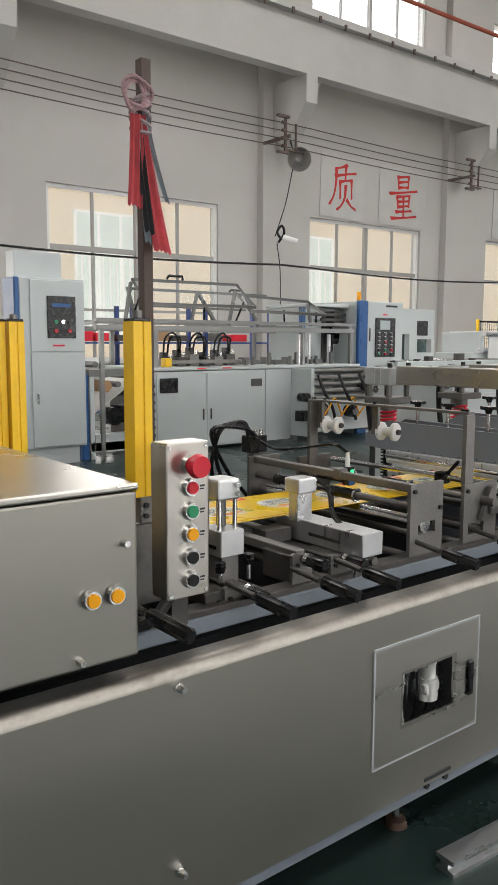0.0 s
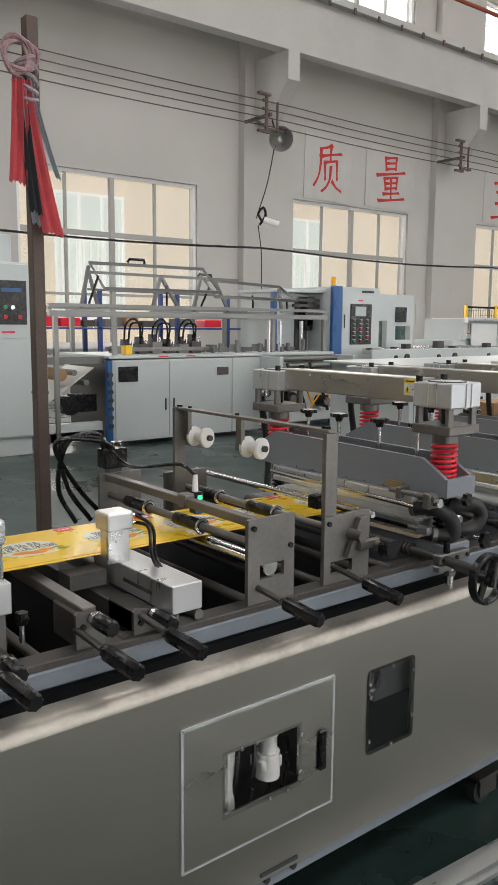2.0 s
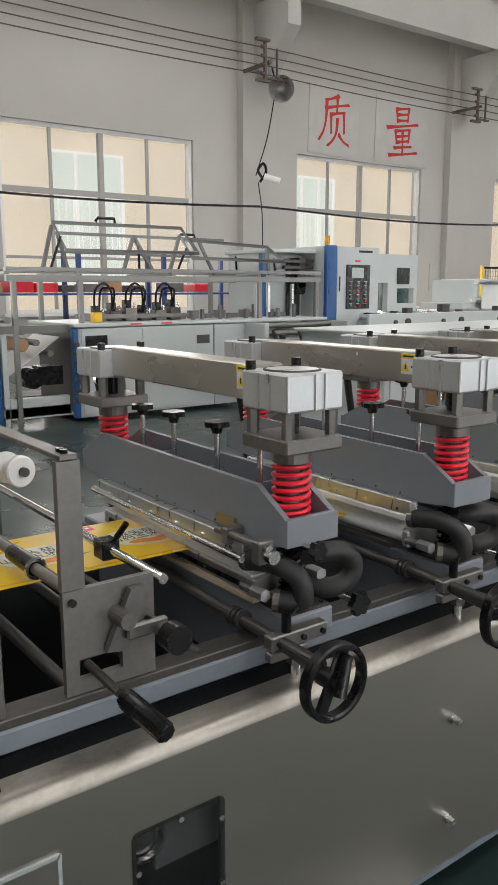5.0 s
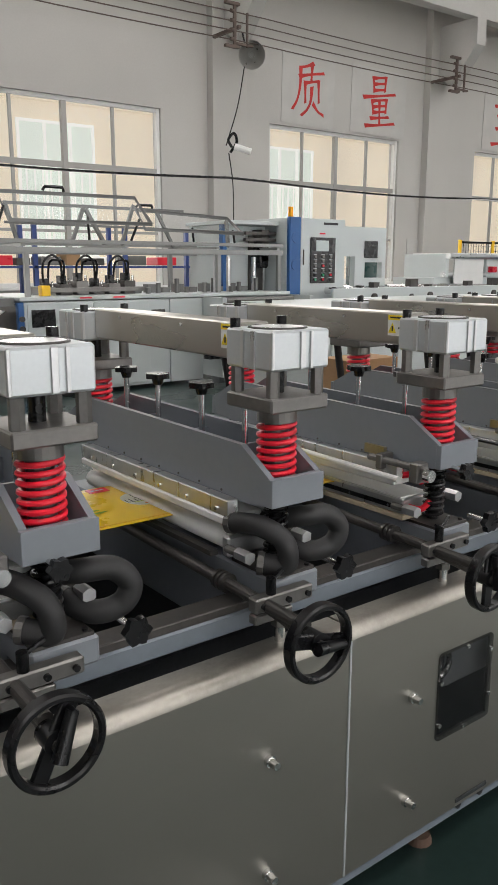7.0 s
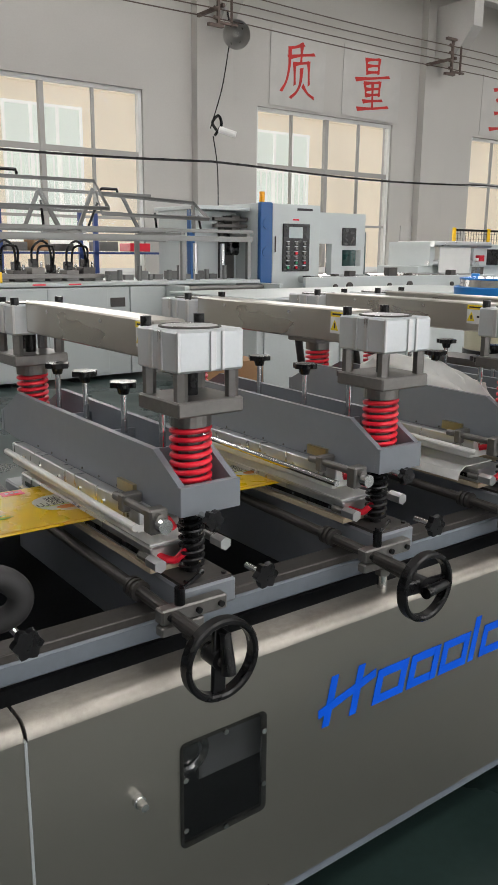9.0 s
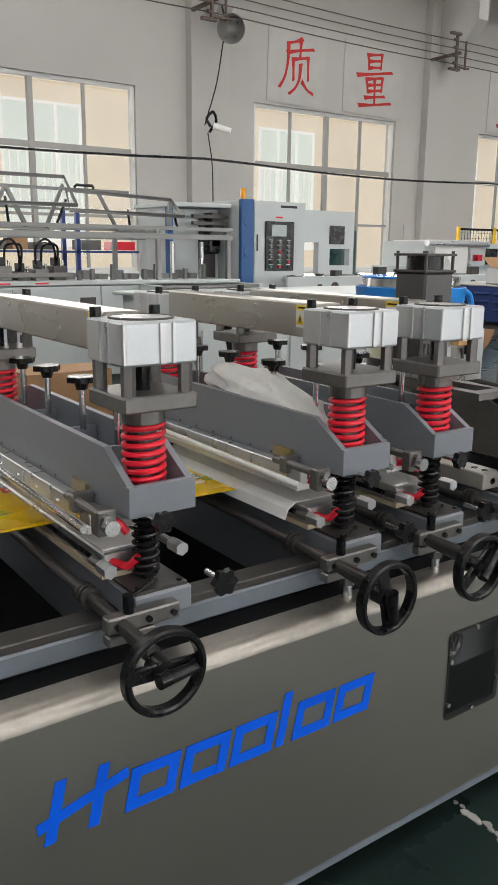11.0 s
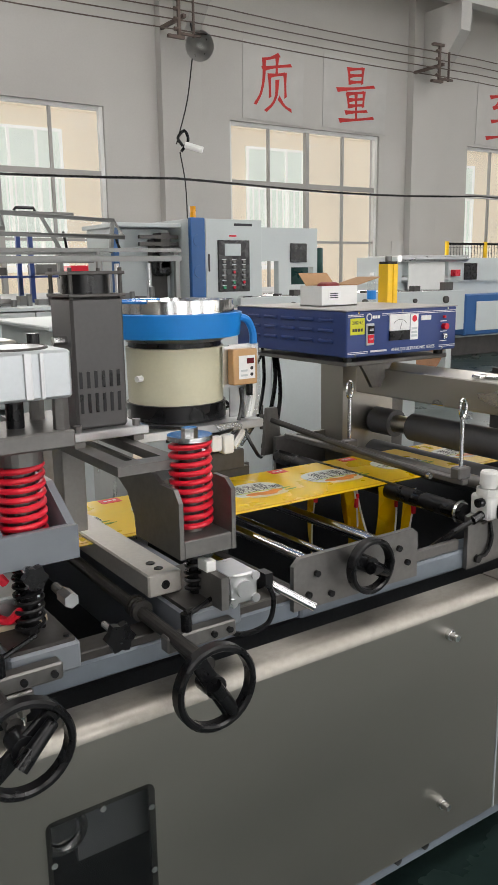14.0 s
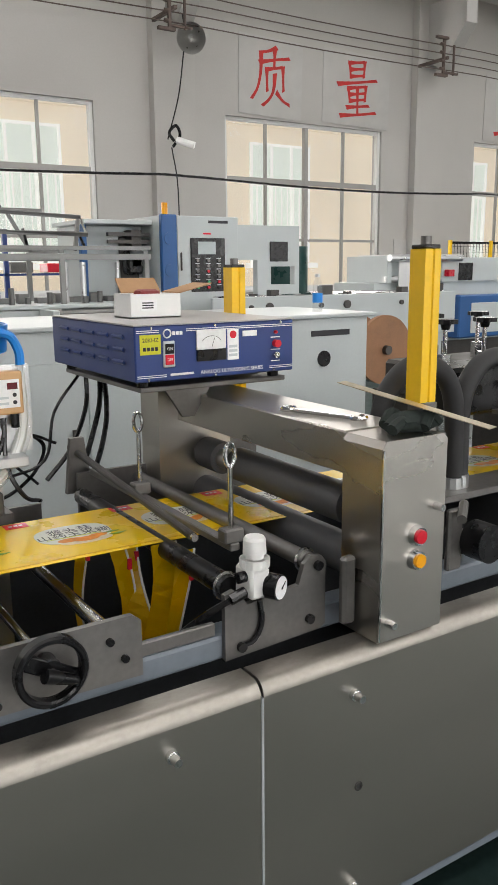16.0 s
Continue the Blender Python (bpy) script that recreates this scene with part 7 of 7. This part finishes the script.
for u, v in ((5.01, 0.838), (4.99, 0.80), (5.222, 0.842), (5.246, 0.808), (5.045, 0.79)):
    f = B()
    bolt(f, (u, 1.462, v), "-y", 0.0065, 0.007)
    part("screw", f, BLACK, cp_)
handwheel(cp_, 5.118, 0.838, y=1.43, turn=120, r=0.055)
part("shaft", rod(B(), (5.118, 1.43, 0.838), (5.118, 1.462, 0.838), 0.008, 12), DARK, cp_)
for x, z, r, m_ in ((4.93, 0.80, 0.008, CHROME), (5.03, 0.825, 0.011, CHROME), (5.13, 0.80, 0.008, CHROME), (5.245, 0.81, 0.013, CHROME), (4.98, 0.78, 0.010, DARK)):
    part("guide_rod", rod(B(), (x, 1.474, z + 0.018), (x, 2.21, z + 0.006), r, 14), m_, cp_, smooth=True)
part("tie_bar", box(B(), 5.279, 5.42, 1.476, 1.488, 0.792, 0.816, 0.002), DARK2, cp_)
part("small_spring", coil(B(), 5.13, 1.56, 0.79, 0.83, 0.01, 0.002, 4), CHROME, cp_)
rp = thing("regulator_plate", "notched steel side plate carrying rollers", "side plate", 0, 0, 0)
part("plate", prism(B(), [(5.431, 0.748), (5.431, 0.868), (5.45, 0.873), (5.466, 0.857), (5.476, 0.842), (5.585, 0.852), (5.597, 0.888), (5.612, 0.902), (5.636, 0.898), (5.645, 0.886), (5.645, 0.765), (5.632, 0.757)], "y", 1.462, 1.473), DARK2, rp)
part("far_plate", box(B(), 5.455, 5.682, 2.2, 2.212, 0.79, 0.92), DARK2, rp)
for u, v in ((5.462, 0.768), (5.608, 0.783), (5.626, 0.882)):
    f = B()
    bolt(f, (u, 1.462, v), "-y", 0.009, 0.008)
    part("screw", f, BLACK, rp)
for x, z, r, m_, a in ((5.463, 0.862, 0.02, BLACK, 1.50), (5.615, 0.888, 0.016, DARK2, 1.474), (5.50, 0.845, 0.012, DARK, 1.48)):
    r_ = part("roller", rod(B(), (x, a, z), (x, 2.2, z), r, 20), m_, rp, smooth=True)
    f = B()
    tube(f, [(x + (r + 0.002) * math.cos(q * math.pi / 8), a + 0.012, z + (r + 0.002) * math.sin(q * math.pi / 8)) for q in range(16)], 0.005, 6, True)
    part("bearing_ring", f, CHROME, r_, smooth=True)
part("silver_sleeve", rod(B(), (5.467, 2.03, 0.858), (5.467, 2.12, 0.858), 0.022, 20), CHROME, rp, smooth=True)
part("press_bar", box(B(), 5.485, 5.505, 1.53, 2.2, 0.914, 0.928, 0.002), DARK2, rp)
part("tool_bar", rod(B(), (5.447, 1.60, 0.931), (5.475, 2.30, 0.965), 0.0085, 12), DARK, rp)
part("bar_nut", rod(B(), (5.4466, 1.59, 0.9305), (5.447, 1.60, 0.931), 0.007, 10), CHROME, rp)
part("bar_arm", prism(B(), [(5.44, 0.86), (5.455, 1.0), (5.49, 1.0), (5.51, 0.86)], "y", 2.24, 2.255), DARK2, rp)
for v in (1.545, 1.925):
    ep = thing("eye_pin", "bright steel eye bolt set in a dark clamp block", "eye bolt", 5.495, v, 0.94, "eye bolts")
    part("block", box(B(), -0.02, 0.02, -0.014, 0.014, -0.012, 0.014, 0.003), DARK2, ep)
    part("pin", rod(B(), (0, 0, 0.014), (0, 0, 0.125), 0.005, 12), CHROME, ep)
    part("eye", tube(B(), [(0.010 * math.cos(a / 3), 0, 0.147 + 0.021 * math.sin(a / 3)) for a in range(19)], 0.004, 8, True), CHROME, ep, smooth=True)
rg = thing("pressure_regulator", "white pressure regulator with round gauge", "regulator", 5.49, 1.46, 0.855)
f = B()
box(f, -0.02, 0.02, -0.02, 0.035, 0.0, 0.055, 0.006)
rod(f, (0, 0, 0.055), (0, 0, 0.07), 0.026, 20)
for k in range(20):
    a = k * math.pi / 10
    rod(f, (0.0205 * math.cos(a), 0.0205 * math.sin(a), 0.056), (0.0205 * math.cos(a), 0.0205 * math.sin(a), 0.0705), 0.006, 6)
rod(f, (0, 0, 0.07), (0, 0, 0.085), 0.0165, 20)
rod(f, (0, 0, 0.078), (0, 0, 0.103), 0.0205, 24, 0.0195)
rod(f, (0, 0, 0.103), (0, 0, 0.108), 0.0195, 24, 0.0165)
part("body", f, WHITE, rg, smooth=True)
part("gauge_case", rod(B(), (0.02, -0.014, 0.02), (0.03, -0.034, 0.02), 0.0225, 24), BLACK, rg)
gg = part("gauge_face", rod(B(), (0.0305, -0.035, 0.02), (0.031, -0.036, 0.02), 0.0200, 24), WHITEINK, rg)
part("needle", prism(B(), [(0.029, 0.0185), (0.031, 0.0175), (0.038, 0.031), (0.0372, 0.0314)], "y", -0.0385, -0.0378), INK, gg)
part("port", rod(B(), (-0.02, 0, 0.012), (-0.05, 0.0, 0.004), 0.010, 12), BLACK, rg)
part("port", rod(B(), (-0.02, 0.0, 0.04), (-0.035, 0.0, 0.04), 0.010, 12), BLACK, rg)
f = B()
tube(f, bend([(-0.05, 0.0, 0.004), (-0.09, 0.03, -0.03), (-0.13, 0.08, -0.09), (-0.17, 0.1, -0.15)]), 0.006, 6)
tube(f, bend([(0.01, 0.0, -0.01), (0.012, -0.004, -0.05), (-0.005, -0.004, -0.08), (-0.03, 0.0, -0.085)]), 0.005, 6)
part("hose", f, BLACK, rg, smooth=True)

# loose film loops hanging below the bed rollers
for k, (x, y, w, tw) in enumerate(((5.375, 1.79, 0.034, 10), (5.43, 1.74, 0.055, -15), (5.445, 1.68, 0.04, 20), (5.35, 1.90, 0.03, 40), (5.44, 1.84, 0.05, -30))):
    s_ = thing("film_strip", "loose yellow film trimming hanging below the rollers", "film strip", x, y, 0, "film trimmings")
    f = B()
    rows = []
    for j in range(13):
        t_ = j / 12
        rows.append([f.verts.new((w * (q - 0.5) * math.cos(radians(tw * t_ * 2)) + 0.03 * math.sin(3 * t_ + k), w * (q - 0.5) * math.sin(radians(tw * t_ * 2)) - 0.03 * t_ * (k - 1), 0.875 - 0.30 * t_)) for q in (0, 1)])
    for a_, b_ in zip(rows, rows[1:]):
        f.faces.new((a_[0], a_[1], b_[1], b_[0]))
    bmesh.ops.solidify(f, geom=f.faces[:], thickness=0.0012)
    part("film", f, YFILM, s_)
    part("white_edge", tube(B(), [(w * 0.5 * math.cos(radians(tw * j / 6)) + 0.03 * math.sin(3 * j / 12 + k), w * 0.5 * math.sin(radians(tw * j / 6)) - 0.03 * j / 12 * (k - 1), 0.875 - 0.30 * j / 12) for j in range(13)], 0.003, 4), WHITE, s_)
    ex, ey = w * 0.5 + 0.03 * math.sin(0.5 + k), -0.005 * (k - 1)
    part("red_mark", box(B(), ex - 0.006, ex + 0.002, ey - 0.006, ey + 0.003, 0.815, 0.838), RED, s_)

random.seed(21)
for k in range(7):
    s_ = thing("film_scrap", "crumpled yellow film scrap in the machine pit", "film scrap", 5.28 + 0.055 * k, 1.60 + random.uniform(0, 0.3), 0.262, "film scraps")
    f = B()
    bmesh.ops.create_grid(f, x_segments=8, y_segments=5, size=1.0)
    for v in f.verts:
        w = noise.noise(Vector((v.co.x * 1.7 + k, v.co.y * 1.4, k * 2.1)))
        v.co = Vector((v.co.x * 0.07, v.co.y * 0.05 + 0.03 * w, 0.06 + 0.055 * noise.noise(Vector((v.co.x * 2 + k, v.co.y * 2, 0.5)))))
    bmesh.ops.solidify(f, geom=f.faces[:], thickness=0.0015)
    part("film", f, YFILM if k % 3 else WHITE, s_, smooth=True)

# next station beyond the arch: hoses and knobs
nx = thing("forming_station", "dark forming station with star knobs and thick black hoses", "machine station", 6.3, 0, 0)
part("beam", box(B(), -0.1, 1.6, 1.70, 1.84, 1.05, 1.17, 0.01), BLACK, nx, "long black forming beam")
part("beam", box(B(), 0.05, 1.6, 1.87, 2.1, 1.05, 1.15, 0.01), DARK, nx)
part("tie_plate", box(B(), 0.05, 0.12, 1.60, 1.70, 1.05, 1.06), DARK2, nx)
part("support", box(B(), 0.1, 0.2, 2.02, 2.2, 0.79, 1.05), DARK, nx)
part("support", box(B(), 0.55, 0.7, 1.75, 2.2, 0.79, 1.05), DARK, nx)
part("support", box(B(), 0.55, 0.62, 1.5, 1.6, 0.79, 1.06), DARK, nx)
for u, v in ((-0.04, 1.78), (0.1, 1.78), (0.24, 1.78), (0.12, 1.98), (0.3, 1.98), (0.42, 1.78)):
    star_knob(nx, (u, v, 1.27), r=0.027, stem=0.11)
    part("lock_nut", rod(B(), (u, v, 1.15), (u, v, 1.195), 0.018, 6), CHROME, nx)
    part("side_bolt", rod(B(), (u, 1.665, 1.12), (u, 1.70, 1.12), 0.013, 12), CHROME, nx)
for k in range(3):
    x = 0.235 * k
    part("hose", tube(B(), bend([(x - 0.405, 1.6, 0.95), (x - 0.405, 1.6, 1.11), (x - 0.36, 1.6, 1.185), (x - 0.29, 1.6, 1.205), (x - 0.22, 1.6, 1.17), (x - 0.19, 1.6, 1.09), (x - 0.185, 1.6, 0.945)]), 0.0225, 12), RUBBER, nx, smooth=True)
    part("fitting", rod(B(), (x - 0.405, 1.6, 0.92), (x - 0.405, 1.6, 0.95), 0.025, 12), ALU, nx)
    part("fitting", rod(B(), (x - 0.185, 1.6, 0.92), (x - 0.185, 1.6, 0.945), 0.025, 12), ALU, nx)
part("cross_plate", box(B(), -0.44, 0.62, 1.55, 1.65, 0.905, 0.92), DARK2, nx)
f = B()
rod(f, (-0.28, 1.40, 0.86), (-0.28, 1.45, 0.86), 0.04, 24)
part("round_knob", f, BLACK, nx, smooth=True)
f = B()
box(f, -0.35, -0.31, 1.45, 1.465, 0.80, 0.93, 0.004)
rod(f, (-0.35, 1.42, 0.92), (-0.29, 1.47, 0.93), 0.01, 10)
rod(f, (-0.28, 1.45, 0.86), (-0.28, 1.52, 0.86), 0.012, 10)
part("crank", f, DARK2, nx)

# cartons, cloth on the fifth press, stuff on the floor
bp = thing("tissue_bundle", "crumpled white release cloth stuffed into the press arm", "cloth", 4.22, 1.72, 1.03)
f = B()
bmesh.ops.create_icosphere(f, subdivisions=4, radius=1.0)
for v in f.verts:
    w = 1 + 0.35 * noise.noise(v.co * 1.8) + 0.15 * noise.noise(v.co * 5)
    v.co = Vector((v.co.x * 0.04 * w, v.co.y * 0.22 * w, v.co.z * 0.07 * w + 0.035 + 0.05 * v.co.y))
part("cloth", f, CLOTH, bp, smooth=True)
bar = thing("aluminium_profile", "length of aluminium profile lying on the floor", "metal profile", 2.1, 1.265, 0, rz=-4)
f = B()
prism(f, [(-0.03, 0.0), (0.03, 0.0), (0.03, 0.012), (0.012, 0.016), (0.012, 0.030), (0.03, 0.034), (0.03, 0.046), (-0.03, 0.046), (-0.03, 0.034), (-0.012, 0.030), (-0.012, 0.016), (-0.03, 0.012)], "x", -0.42, 0.75)
part("bar", f, ALU, bar)
bag = thing("litter_bag", "crumpled white plastic packet lying on the floor", "litter", 5.32, 1.28, 0.0)
f = B()
bmesh.ops.create_icosphere(f, subdivisions=3, radius=1.0)
for v in f.verts:
    w = 1 + 0.5 * noise.noise(v.co * 2.0)
    v.co = Vector((v.co.x * 0.06 * w, v.co.y * 0.03 * w, max(0.0, 0.014 + v.co.z * 0.016 * w)))
part("packet", f, WHITE, bag, smooth=True)
random.seed(17)
crack = thing("floor_crack", "pale crumbled crack in the painted floor", "floor crack", 4.66, 1.2, 0.0, kind="structure")
for k in range(34):
    t_ = k / 33
    u, v = -0.05 + 0.08 * t_ + random.uniform(-0.012, 0.012), -0.35 + 0.66 * t_
    r = random.uniform(0.006, 0.016)
    part("crumb", prism(B(), [(u + r * random.uniform(0.6, 1.3) * math.cos(q * 1.05), v + 1.5 * r * random.uniform(0.6, 1.3) * math.sin(q * 1.05)) for q in range(6)], "z", 0.0, random.uniform(0.002, 0.005)), PAPER, crack)
bxx = thing("brown_carton", "small brown cardboard carton on the bed", "carton", 4.0, 2.35, 0)
part("box", box(B(), -0.1, 0.14, 0.0, 0.15, 0.7, 1.08), CARD, bxx)
part("stand", box(B(), -0.1, 0.14, 0.0, 0.15, 0.0, 0.7), GREY, bxx)

# ---- the printed film ----
PITCH, STROKE, Y0, Y1 = 0.2365, 0.473, 1.737, 2.012
SLOPE = -0.0078
film = thing("printed_film", "glossy yellow printed bag film running through the machine", "film", 0, 0, 0)
FX0, FX1 = 0.42, 14.2
part("web", box(B(), FX0, FX1, Y0, Y1, 0.0, 0.0012), YFILM, film)
part("fold_edge", box(B(), FX0, FX1, Y0 + 0.012, Y0 + 0.0165, 0.0012, 0.0018), material("amber_fold", (0.7, 0.38, 0.0), 0.35), film)


def flat_mesh(name, build, mat):
    f = B()
    build(f)
    me = bpy.data.meshes.new(name)
    bmesh.ops.recalc_face_normals(f, faces=f.faces)
    f.to_mesh(me)
    f.free()
    me.materials.append(mat)
    return me


def oval(f):
    pts = []
    for k in range(32):
        a = 2 * math.pi * k / 32
        ca, sa = math.cos(a), math.sin(a)
        pts.append((0.078 * abs(ca) ** 0.75 * (1 if ca > 0 else -1), 0.055 * abs(sa) ** 0.8 * (1 if sa > 0 else -1)))
    prism(f, pts, "z", 0.0014, 0.0019)


def food(f):
    for u, v, r in ((-0.02, -0.038, 0.02), (0.012, -0.045, 0.022), (0.04, -0.035, 0.016)):
        prism(f, [(u + r * 1.3 * math.cos(a / 2), v + r * 0.6 * math.sin(a / 2)) for a in range(12)], "z", 0.0021 + 0.0001 * r / 0.02, 0.0024 + 0.003 * r)


def plate(f):
    prism(f, [(0.01 + 0.055 * math.cos(a / 3), -0.052 + 0.018 * math.sin(a / 3)) for a in range(19)], "z", 0.0019, 0.0021)


def leaf(f):
    for u, v, s in ((0.068, -0.03, 1), (0.078, -0.045, -1)):
        prism(f, [(u - 0.016, v), (u, v + 0.006 * s), (u + 0.02, v + 0.002), (u, v - 0.004 * s)], "z", 0.0021, 0.0026)


def tag(f):
    box(f, -0.024, 0.024, -0.016, 0.016, 0.0014, 0.002)


def tagline(f):
    for k in range(3):
        box(f, -0.015 + 0.011 * k, -0.007 + 0.011 * k, -0.003, 0.005, 0.002, 0.0023)


def band(f):
    box(f, -0.062, 0.052, -0.022, -0.018, 0.0021, 0.0023)


pale = material("pale_print", (0.72, 0.74, 0.66), 0.4, 0, 0.1, 20)
lime = material("lime_band", (0.55, 0.6, 0.05), 0.4)
cream = material("cream_dish", (0.75, 0.62, 0.42), 0.4, 0, 0.2, 40)
green = material("leaf_print", (0.16, 0.3, 0.02), 0.4)
meshes = [("print_oval", flat_mesh("print_oval", oval, pale)), ("print_dish", flat_mesh("print_dish", plate, cream)), ("print_food", flat_mesh("print_food", food, ORANGE)),
          ("print_leaf", flat_mesh("print_leaf", leaf, green)), ("print_band", flat_mesh("print_band", band, lime))]
w1 = lettering("print_word", "\u7334\u5934\u83c7", 0.032, INK, pose(0.0, 0.022, 0.0022), film, 0.0001)
w2 = lettering("print_word", "\u5c71\u836f\u7389\u7c73\u7cca", 0.031, INK, pose(0.0, -0.006, 0.0022), film, 0.0001)
meshes += [("print_word", w1.data), ("print_word", w2.data)]
bpy.data.objects.remove(w1)
bpy.data.objects.remove(w2)
tag_me, line_me = flat_mesh("red_tag", tag, RED), flat_mesh("tag_bar", tagline, WHITEINK)
FIRST = 5.307 - 20 * PITCH
k = 0
while FIRST + k * PITCH + 0.15 < FX1:
    x = FIRST + k * PITCH
    k += 1
    if x < FX0 + 0.03:
        continue
    for nm, me in meshes:
        o = new(nm, me)
        o.parent = film
        o.location = (x + 0.085, (Y0 + Y1) / 2 + 0.005, 0)
    for nm, me in (("red_tag", tag_me), ("tag_bar", line_me)):
        o = new(nm, me)
        o.parent = film
        o.location = (x, Y1 - 0.022, 0)


def motions():
    starts = [15.806 - 1.35 * k for k in range(12, -1, -1)]

    def film_pose(d):
        return pose(-d, 0, 0.908 + SLOPE * (-1.76) + SLOPE * (-d), 0, math.degrees(-math.atan(SLOPE)), 0)

    # the first stroke is already under way when the clip begins
    def shift(t):
        d = 0.0
        for s in starts:
            u = min(1.0, max(0.0, (t - s) / 0.8))
            d += STROKE * (3 * u * u - 2 * u ** 3)
        return d

    zero = round(shift(2.0) / STROKE) * STROKE - STROKE

    times = sorted({0.0, 16.0, *(round(t, 3) for s in starts for t in (s, s + 0.2, s + 0.4, s + 0.6, s + 0.8) if 0 < t < 16)})
    walk(film, [(t, film_pose(shift(t) - zero)) for t in times])

    def up(t):
        return max(max(0.0, min(1.0, (t - s + 0.05) / 0.15, (s + 0.9 - t) / 0.15)) for s in starts)

    times = sorted({0.0, 16.0, *(round(t, 3) for s in starts for t in (s - 0.05, s + 0.1, s + 0.75, s + 0.9) if 0 < t < 16)})
    for h in heads:
        m = h.matrix_basis.copy()
        walk(h, [(t, Matrix.Translation((0, 0, 0.004 * up(t))) @ m) for t in times])


motions()
